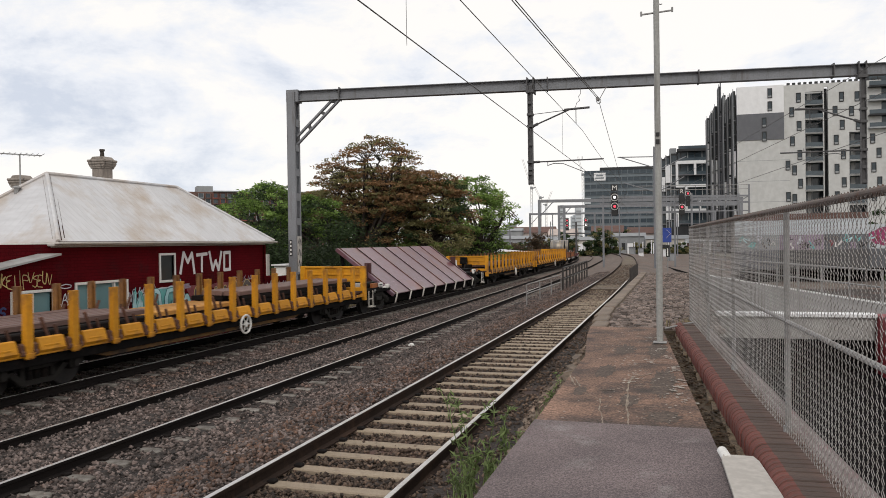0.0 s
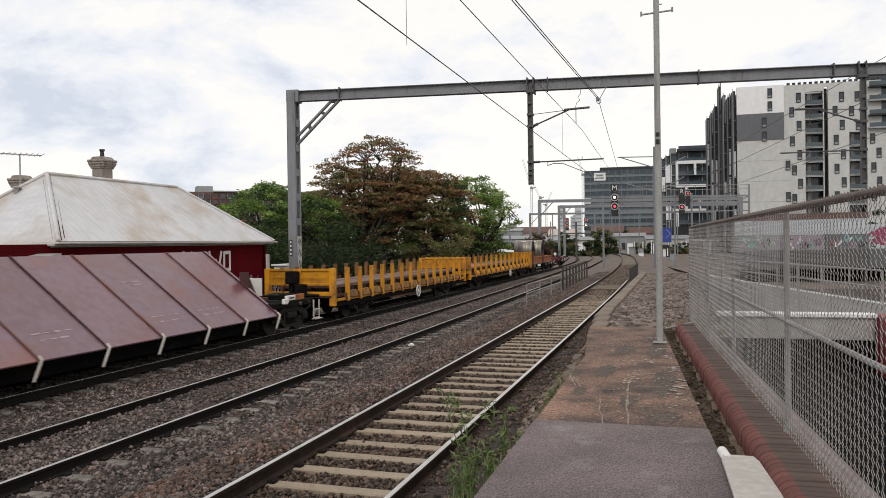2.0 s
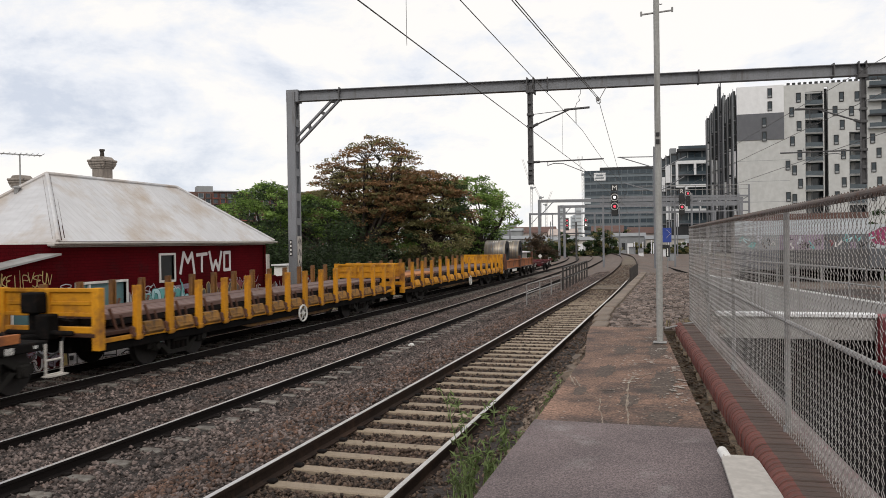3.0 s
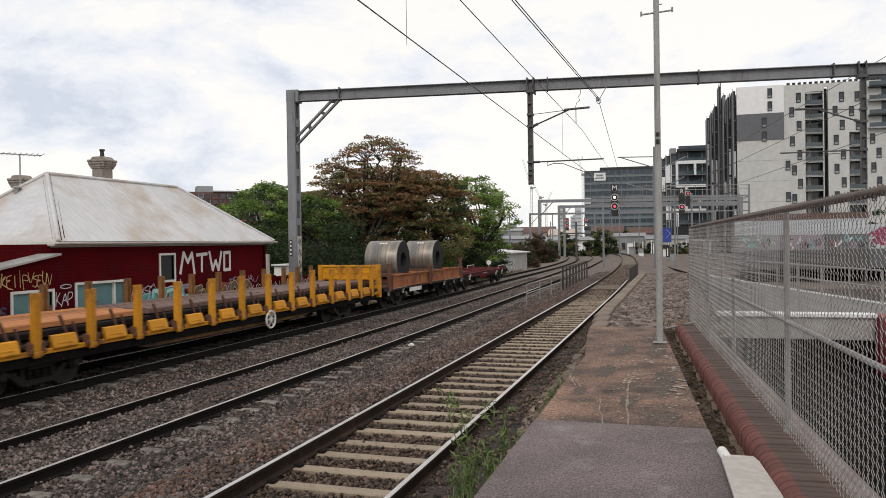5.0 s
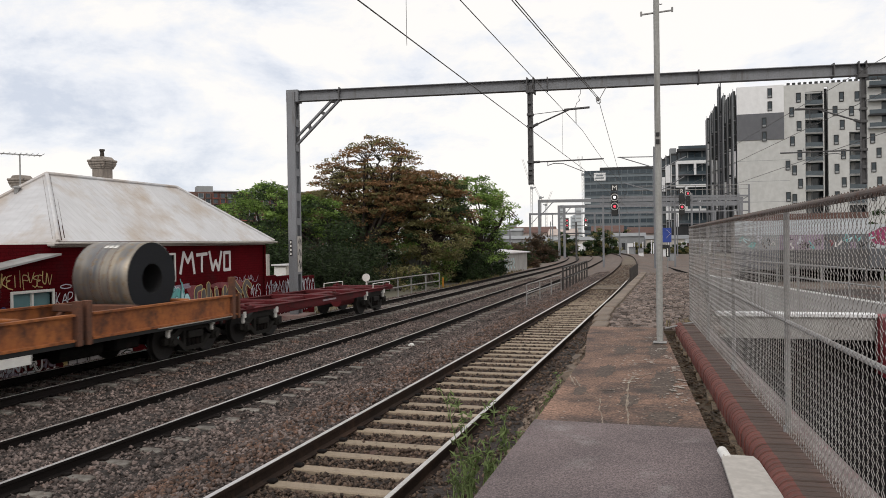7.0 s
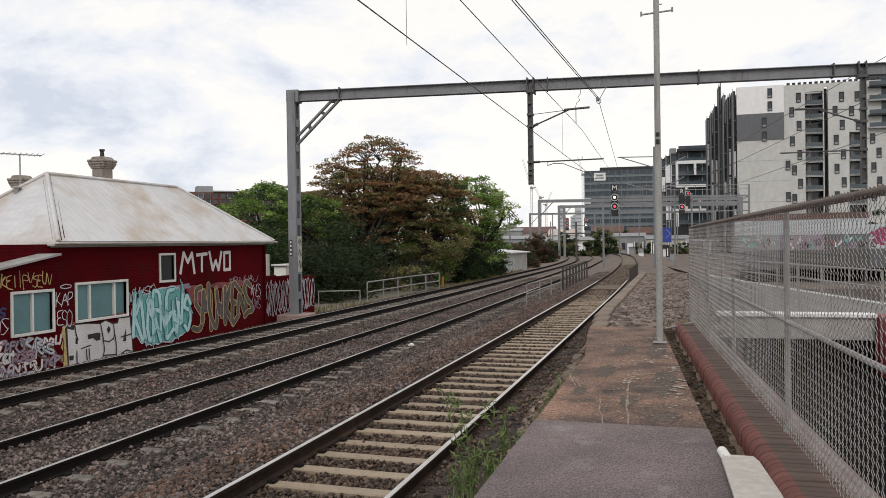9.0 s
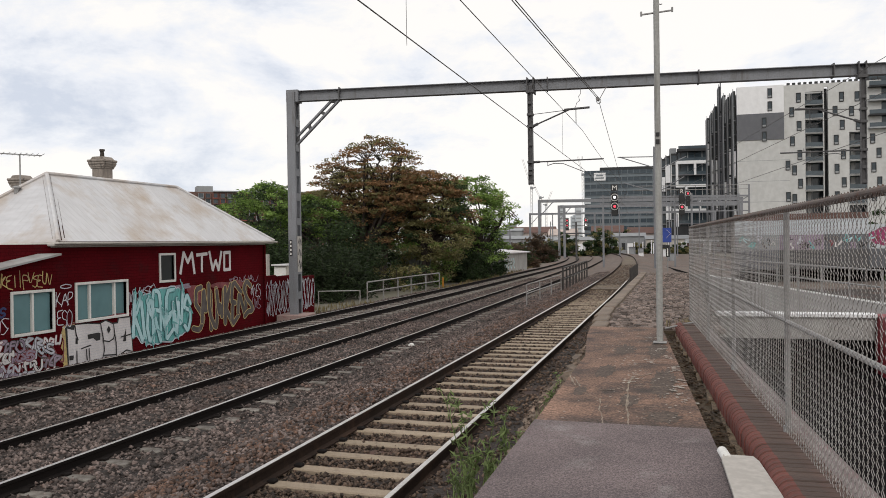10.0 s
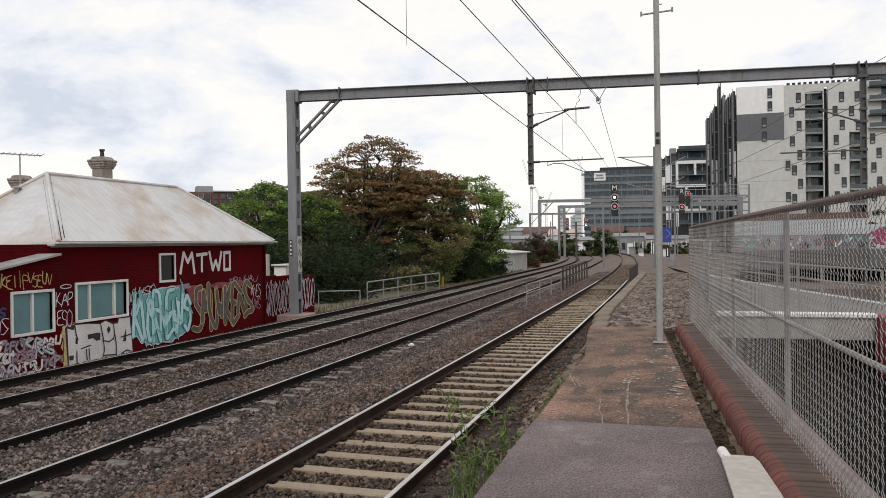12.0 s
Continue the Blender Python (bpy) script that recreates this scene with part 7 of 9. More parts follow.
def build_cranes():
    """Tower cranes far off: mast, raised jib, short counter-jib and cab."""
    pale = surface("pale_crane_paint", (0.62, 0.62, 0.62), (0.5, 0.5, 0.5), 0.7, fine=2, coarse=0.2, bump=0)
    for x, y, h, dx, dz in ((-111, 600, 46, -7, 24), (-104, 600, 38, -6, 13), (-70, 600, 55, -3.5, 15), (-106, 640, 34, 5, 12)):
        c = thing("tower_crane", pose(x, y, -1), "distant pale tower crane with raised jib", "crane", "cranes on the skyline")
        bm = bmesh.new()
        for a in (-0.7, 0.7):
            for b in (-0.7, 0.7):
                bar(bm, (a, b, 0), (a, b, h), 0.22, 0.22)
        for k in range(int(h / 3)):
            bar(bm, (-0.7, -0.7, k * 3), (0.7, -0.7, k * 3 + 3), 0.16, 0.16)
        part("tower", bm, pale, c)
        bm = bmesh.new()
        for a in (-0.5, 0.5):
            bar(bm, (a, 0, h), (dx + a, 0, h + dz), 0.28, 0.28)
        part("jib", bm, pale, c)
        bm = bmesh.new()
        bar(bm, (0, 0, h), (-dx * 0.5, 0, h + 1.0), 0.8, 0.8)
        box(bm, -1.0, 1.0, -1, 1, h - 0.5, h + 1.6, 0.1)
        part("cab", bm, M_FARGREY, c)


def build_far_clutter():
    """Pale fence posts, houses and equipment boxes beyond the bend."""
    pink = surface("pinkish_far_render", (0.50, 0.42, 0.38), (0.42, 0.35, 0.32), 0.9, fine=1, coarse=0.3, bump=0)
    f = thing("concrete_post_fence", pose(0, 0, 0), "row of pale concrete fence posts beyond the bend", "fence")
    for k in range(22):
        x, y = -34 + k * 1.9, 180 - 0.05 * k
        part("post", boxes([(x - 0.12, x + 0.12, y, y + 0.25, -1.0, 2.0 + 0.4 * (k % 3 == 0))], 0.03), M_APTWHITE if k % 4 else M_FARGREY, f)
        if k % 3 == 0:
            part("fence_panel", boxes([(x + 0.30, x + 1.58, y + 0.08, y + 0.2, -1.0, 1.7)], 0.02), M_APTWHITE, f)
    for x, y, w, h, m in ((-20, 232, 9, 6.0, pink), (-8, 236, 12, 5.4, pink), (6, 236, 12, 6.2, pink), (-33, 228, 8, 5.2, M_APTWHITE), (-46, 250, 14, 6.4, pink)):
        t = thing("far_house", pose(x, y, -1.0, 0, 0, -88), "distant pinkish rendered house with tiled roof", "house", "houses beyond the bend")
        part("wall", boxes([(-7, 0, -w / 2, w / 2, 0, h)]), m, t)
        bm = bmesh.new()
        prism(bm, [(-7.5, h), (0.5, h), (-3.5, h + 2.0)], "y", -w / 2 - 0.4, w / 2 + 0.4)
        part("roof", bm, pink if m is not pink else M_FARBROWN, t)
        for k in range(int(w / 3)):
            part("window", boxes([(0.0, 0.08, -w / 2 + 1 + k * 3, -w / 2 + 2.4 + k * 3, h * 0.45, h * 0.78)], 0.02), M_APTGLASS, t)
    rnd = random.Random(12)
    for k in range(12):
        x, y = rnd.uniform(-12, 6), rnd.uniform(110, 172)
        if min(abs(x - NEAR(y)), abs(x - MID(y)), abs(x - RIGHT(y))) < 2.6:
            continue
        t = thing("equipment_box", pose(x, y, -0.95, 0, 0, rnd.uniform(-20, 20)), "grey lineside equipment cabinet", "cabinet", "cabinets along the line")
        s = rnd.uniform(0.8, 1.3)
        part("body", boxes([(-0.5 * s, 0.5 * s, -0.35, 0.35, 0, 1.5 * s)], 0.03), M_FARGREY if k % 3 else M_APTWHITE, t)
        part("lid", boxes([(-0.56 * s, 0.56 * s, -0.42, 0.42, 1.5 * s, 1.58 * s)], 0.02), M_GANTRYDARK, t)


build_cranes()
build_far_clutter()
build_apartments()
build_mid_block()
build_office()
build_far_blocks()


# ---------------------------------------------------------------- far masts, gantries and signals
def portal(name, x0, y0, x1, y1, z0, z, label, depth=0.5, posts=(0.0, 1.0)):
    g = thing(name, pose(0, 0, 0), label, "gantry", "gantries over the line")
    a, b = Vector((x0, y0, z)), Vector((x1, y1, z))
    bm = bmesh.new()
    bar(bm, a, b, 0.3, depth)
    part("beam", bm, M_GANTRY, g)
    for k in posts:
        p = a.lerp(b, k)
        bm = bmesh.new()
        bar(bm, (p.x, p.y, z0), (p.x, p.y, z + depth / 2), 0.38, 0.38)
        part("post", bm, M_GANTRY, g)
    d = (b - a).normalized()
    bm = bmesh.new()
    bar(bm, a + Vector((0, 0, -2.4)), a + d * 2.2, 0.14, 0.14)
    part("brace", bm, M_GANTRY, g)
    return g


portal("overhead_gantry", -19.8, 113.3, 9.5, 122.5, -0.9, 8.5, "distant grey portal gantry over the curve", 0.45, (0.0, 0.60, 1.0))
portal("overhead_gantry", -19.5, 131.2, 10.5, 140.0, -0.9, 8.4, "distant grey portal gantry over the curve", 0.45, (0.0, 0.03, 0.55, 1.0))
portal("overhead_gantry", -30.0, 160.0, 8.0, 171.0, -0.9, 8.3, "distant grey portal gantry over the curve", 0.4, (0.0, 0.35, 0.7, 1.0))


def signal_head(parent, x, y, z, upper, lower, letter, scale=1.0):
    """Two-lamp signal head with hoods, backing and a letter plate."""
    h = new("signal_head")
    h.parent = parent
    h.matrix_basis = pose(x, y, z, 0, 0, 8) @ Matrix.Diagonal((scale, scale, scale, 1))
    tagged(h, "black two-lamp signal head")
    part("backing", boxes([(-0.34, 0.34, 0.02, 0.10, -2.15, 0.40)], 0.05), M_BLACK, h)
    for k, lamp in enumerate((upper, lower)):
        zz = -0.15 - k * 0.98
        bm = bmesh.new()
        tube(bm, (0, -0.02, zz), (0, 0.06, zz), 0.40, sides=24)
        part("lamp_ring", bm, M_BLACK if lamp is M_BLACK else M_WHITE, h, "pale ring")
        bm = bmesh.new()
        tube(bm, (0, -0.05, zz), (0, 0.0, zz), 0.34, sides=24)
        part("lamp_disc", bm, M_BLACK, h)
        bm = bmesh.new()
        tube(bm, (0, -0.08, zz), (0, -0.04, zz), 0.15, sides=16)
        part("lens", bm, lamp, h, "lit signal lens")
    if letter:
        part("letter_plate", boxes([(-0.36, 0.36, 0.0, 0.05, 0.55, 1.25)], 0.02), M_BLACK, h)
        cu = bpy.data.curves.new("letter", "FONT")
        cu.body, cu.size, cu.align_x, cu.extrude = letter, 0.75, "CENTER", 0.01
        tmp = bpy.data.objects.new("letter", cu)
        scene.collection.objects.link(tmp)
        me = bpy.data.meshes.new_from_object(tmp.evaluated_get(bpy.context.evaluated_depsgraph_get()))
        bpy.data.objects.remove(tmp)
        me.materials.clear()
        me.materials.append(M_WHITE)
        piece("letter", me, h, pose(0, -0.02, 0.63, 90, 0, 0), "white letter " + letter)
    return h


def build_signals():
    g = thing("signal_gantry", pose(0, 0, 0), "steel signal gantry with walkway, handrails and lit signals", "signal gantry")
    a, b = Vector((-8.0, 84.4, 0)), Vector((7.7, 89.3, 0))
    for z, s in ((7.15, 0.20), (6.45, 0.22), (5.5, 0.12)):
        bm = bmesh.new()
        bar(bm, a + Vector((0, 0, z)), b + Vector((0, 0, z)), s, s)
        part("truss_chord", bm, M_GANTRY, g)
    for z in (7.9, 8.35):
        bm = bmesh.new()
        tube(bm, a + Vector((3.5, 1.1, z)), b + Vector((0, 0, z)), 0.035, sides=6)
        part("handrail", bm, M_GALV, g)
    for k in range(15):
        p = a.lerp(b, k / 14)
        q = a.lerp(b, min(1, (k + 1) / 14))
        bm = bmesh.new()
        bar(bm, p + Vector((0, 0, 6.45)), q + Vector((0, 0, 7.15)) if k % 2 else p + Vector((0, 0, 7.15)), 0.09, 0.09)
        if k > 3:
            tube(bm, p + Vector((0, 0, 7.15)), p + Vector((0, 0, 8.35)), 0.03, sides=5)
        part("lattice", bm, M_GANTRY, g)
    for k, zb in ((0.02, -0.6), (0.50, -0.6), (1.0, -0.9), (0.93, -0.9)):
        p = a.lerp(b, k)
        bm = bmesh.new()
        bar(bm, p + Vector((0, 0, zb)), p + Vector((0, 0, 8.4 if k == 1.0 else 7.4)), 0.2, 0.2)
        part("post", bm, M_GANTRY, g)
    signal_head(g, -6.4, 84.0, 7.25, L_WHITE, L_RED, "M")
    signal_head(g, 0.62, 86.0, 6.9, M_BLACK, L_RED, "R", 0.85)
    signal_head(g, 1.25, 86.1, 7.5, L_RED, M_BLACK, "", 0.7)
    s = thing("bracket_signals", pose(0, 0, 0), "pair of red signals on a bracket mast", "signal")
    bm = bmesh.new()
    bar(bm, (-14.0, 111, -0.9), (-14.0, 111, 5.2), 0.25, 0.25)
    bar(bm, (-15.6, 110.4, 3.5), (-12.2, 111.5, 3.5), 0.2, 0.2)
    bar(bm, (-15.6, 110.4, 4.6), (-12.2, 111.5, 4.6), 0.1, 0.1)
    part("mast", bm, M_GANTRYDARK, s)
    signal_head(s, -15.2, 110.2, 5.5, L_RED, L_RED, "", 0.72)
    signal_head(s, -12.6, 111.0, 5.5, L_RED, L_WHITE, "", 0.72)


build_signals()


def mast(x, y, z0, z1, r, label, arm=None):
    m = thing("line_mast", pose(x, y, z0), label, "mast", "masts along the line")
    bm = bmesh.new()
    tube(bm, (0, 0, 0), (0, 0, z1 - z0), r, r * 0.85, sides=10)
    part("shaft", bm, M_GANTRY, m)
    if arm:
        bm = bmesh.new()
        for a, b in arm:
            tube(bm, (a[0], 0, a[1] - z0), (b[0], 0, b[1] - z0), 0.05, sides=6)
        part("arm", bm, M_GANTRY, m)
    return m


mast(-2.0, 78, -0.6, 11.7, 0.16, "slender grey line mast beside the platform end", [((0, 9.6), (-3.4, 10.8)), ((0, 10.7), (-3.6, 10.8)), ((0, 7.2), (-3.0, 8.2)), ((0, 9.2), (3.0, 10.6)), ((0, 7.0), (2.8, 8.6))])
mast(-17.8, 83, -0.7, 3.6, 0.06, "thin pole beside the white shed")
mast(-20.5, 95, -0.7, 6.0, 0.07, "thin pole beside the brown shrubs")
mast(-9.0, 128, -0.9, 7.8, 0.13, "far line mast on the curve")
mast(-3.0, 132, -0.9, 7.8, 0.13, "far line mast on the curve")
mast(1.8, 96, -0.9, 8.0, 0.14, "far line mast by the junction")
mast(4.6, 104, -0.9, 7.6, 0.12, "far line mast by the junction")
for mx, my, mh in ((-24, 128, 7.2), (-22, 140, 7.6), (-6.5, 142, 7.4), (-1.0, 118, 7.8), (-16, 170, 7.2), (-4, 160, 7.4), (3.5, 125, 7.6), (6.5, 112, 7.8), (0.2, 150, 7.2), (-28, 175, 7.0)):
    mast(mx, my, -0.9, mh, 0.11, "far line mast on the curve")
mast(-12.0, 150, -0.9, 7.5, 0.13, "far line mast on the curve")


# ---------------------------------------------------------------- lineside fences, sheds and signs
def pipe_rail(name, pts, height, rails, pitch, r, material, label, group="railings beside the line"):
    """Pipe railing along ground points, with posts at an even pitch."""
    f = thing(name, pose(0, 0, 0), label, "railing", group)
    pts = [Vector(p) for p in pts]
    for z in rails:
        for a, b in zip(pts, pts[1:]):
            bm = bmesh.new()
            tube(bm, a + Vector((0, 0, z)), b + Vector((0, 0, z)), r, sides=8)
            part("rail", bm, material, f)
    for a, b in zip(pts, pts[1:]):
        n = max(1, round((b - a).length / pitch))
        for k in range(n + (b is pts[-1])):
            p = a.lerp(b, k / n)
            bm = bmesh.new()
            tube(bm, p, p + Vector((0, 0, height)), r * 1.05, sides=8)
            part("post", bm, material, f)
    return f


pipe_rail("pipe_railing", [(-15.1, 35.5, -0.62), (-15.05, 42.0, -0.62), (-14.75, 46.6, -0.62)], 1.08, (1.06, 0.55), 2.2, 0.036, M_PIPE, "grey pipe railing above a culvert")
pipe_rail("pipe_railing", [(-17.4, 34.6, -0.7), (-15.2, 34.8, -0.66)], 0.75, (0.72,), 1.6, 0.026, M_PIPE, "low grey pipe railing by the shrubs")
pipe_rail("dark_railing", [(-6.25, 43.3, -0.5), (-6.35, 50.0, -0.5), (-6.6, 58.5, -0.5)], 1.38, (1.36, 0.72), 1.9, 0.05, M_PIPEDARK, "dark rusty pipe railing between the tracks")
pipe_rail("pipe_railing", [(-6.6, 34.1, -0.55), (-6.35, 43.2, -0.5)], 1.0, (0.98, 0.56), 3.0, 0.028, M_PIPE, "low pale pipe railing between the tracks")
pipe_rail("dark_railing", [(-1.9, 33.2, -0.3), (-1.9, 39.0, -0.3)], 1.5, (0.74, 0.4), 1.0, 0.04, M_PIPEDARK, "dark railing at the platform ramp")


def build_lineside():
    f = thing("concrete_fence", pose(0, 0, 0), "low concrete panel fence covered in white graffiti", "fence")
    for k in range(4):
        part("fence_panel", boxes([(-15.75, -15.62, 26.2 + k * 1.12, 27.3 + k * 1.12, -0.85, 1.18 - 0.05 * k)], 0.012), M_WALLRED, f, "dark painted panel")
    rnd = random.Random(77)
    bm = bmesh.new()
    for k in range(34):
        y = 26.4 + k * 0.125
        stroke(bm, [(y + 0.12 * math.cos(a * 0.8 + k), 0.25 + 0.75 * math.sin(a * 0.55 + k * 1.7) * rnd.uniform(0.7, 1)) for a in range(9)], 0.034, -15.61 + 0.0005 * (k % 6))
    part("graffiti_tag", bm, M_PAINTPALE, f, "white scrawled graffiti")
    s = thing("small_shed", pose(-19.1, 33.9, -0.9), "small cream lean-to behind the fence", "shed")
    part("wall", boxes([(-0.36, 0.36, -0.1, 1.2, 0, 2.25)], 0.01), M_TRIM, s)
    part("roof", boxes([(-0.42, 0.42, -0.3, 1.4, 2.25, 2.33)], 0.01), M_ROOF, s)
    part("panel", boxes([(-0.32, 0.32, -0.16, -0.1, 1.65, 2.2)], 0.01), M_WHITE, s, "white board")
    p = thing("cream_post", pose(-17.2, 29.2, -0.9), "cream timber post at the house corner", "post")
    part("shaft", boxes([(-0.12, 0.12, -0.1, 0.1, 0, 2.9)], 0.01), M_TRIM, p)
    w = thing("white_shed", pose(-15.9, 70.5, -0.75, 0, 0, -4), "low white shed with teal graffiti", "shed")
    part("wall", boxes([(-4.0, 0.0, -1.0, 9.0, 0, 2.0)], 0.02), M_CONCRETE, w)
    bm = bmesh.new()
    prism(bm, [(-4.3, 2.35), (0.3, 2.0), (0.3, 2.1), (-4.3, 2.5)], "y", -1.3, 9.3)
    part("roof", bm, M_ROOF, w)
    bm = bmesh.new()
    for k in range(5):
        stroke(bm, [(0.2 + k * 0.9 + 0.25 * math.cos(a), 1.0 + 0.5 * math.sin(a * 0.9 + k)) for a in range(7)], 0.10, 0.008)
    part("graffiti_tag", bm, M_PAINTTEAL, w, "teal scrawl")
    pf = thing("paling_fence", pose(0, 0, 0), "pale weathered fence panels under the trees", "fence")
    for k in range(15):
        part("paling", boxes([(-20.6 + k * 0.17, -20.45 + k * 0.17, 55.0, 55.04, -0.9, 1.25 + 0.08 * (k % 3))]), M_FARGREY, pf)
    for k in range(1):
        part("paling_panel", boxes([(-22.5 + k * 1.15, -21.4 + k * 1.15, 55.2, 55.26, -0.9, 1.2)], 0.01), M_APTWHITE, pf)
    yb = thing("yellow_marker", pose(-15.0, 48.2, -0.68), "yellow marker post in dry grass", "marker post")
    part("shaft", boxes([(-0.06, 0.06, -0.05, 0.05, 0, 0.75)], 0.01), M_YELLOW, yb)
    b = thing("blue_sign", pose(-0.8, 73, -0.6), "blue board with white arrow on a post", "sign")
    part("board", boxes([(-0.42, 0.36, -0.04, 0.0, 2.75, 4.1)], 0.02), M_SIGNBLUE, b)
    bm = bmesh.new()
    bar(bm, (-0.1, -0.06, 3.95), (0.3, -0.06, 3.55), 0.12, 0.02), bar(bm, (0.3, -0.06, 3.55), (-0.1, -0.06, 3.15), 0.12, 0.02)
    part("arrow", bm, M_WHITE, b)
    bm = bmesh.new()
    tube(bm, (0, 0.05, 0), (0, 0.05, 4.1), 0.05, sides=8)
    part("post", bm, M_GALV, b)
    part("lower_board", boxes([(-0.16, 0.2, -0.05, 0.0, 1.4, 2.5)], 0.01), M_BLACK, b)
    part("lower_mark", boxes([(-0.05, 0.06, -0.07, -0.052, 1.5, 2.2)]), M_WHITE, b)
    bag = bmesh.new()
    bmesh.ops.create_icosphere(bag, subdivisions=2, radius=0.065)
    rnd = random.Random(6)
    for v in bag.verts:
        v.co = Vector((v.co.x * 1.5, v.co.y, max(-0.06, v.co.z * 0.8))) * rnd.uniform(0.7, 1.25)
    me = bm_mesh("litter_bag", bag, M_WHITE)
    ob = new("litter_bag", me)
    ob.matrix_basis = pose(-7.4, 20.6, -0.56)
    tagged(ob, "crumpled white plastic litter on the ballast", "litter")
    m = thing("drain_cover", pose(0, 0, 0), "cream plastic cover board lying over the drain", "cover board")
    bm = bmesh.new()
    slab(bm, [(3.4, 0.285, 0.53), (4.2, 0.265, 0.505), (4.80, 0.245, 0.455), (4.90, 0.26, 0.43)], PLAT_Z + 0.012, PLAT_Z + 0.03)
    part("board", bm, M_TRIM, m)
    pipe = bmesh.new()
    tube(pipe, (0.285, 4.86, PLAT_Z + 0.005), (0.262, 5.08, PLAT_Z + 0.0), 0.032, sides=14)
    ob = part("plastic_pipe", pipe, M_WHITE, m, "white plastic pipe end")


build_lineside()


# ---------------------------------------------------------------- beyond the fence: sunken ramp and second platform
M_PAINTPINK = surface("magenta_spray_paint", (0.42, 0.060, 0.170), (0.20, 0.035, 0.090), 0.7, fine=6, coarse=1.2, vary=0.9)


def fill_xz(bm, pts, y):
    """An upright flat patch, fanned from its middle."""
    n = len(pts)
    hub = bm.verts.new((sum(p[0] for p in pts) / n, y, sum(p[1] for p in pts) / n))
    rim = [bm.verts.new((p[0], y, p[1])) for p in pts]
    for k in range(n):
        bm.faces.new((hub, rim[k], rim[(k + 1) % n]))


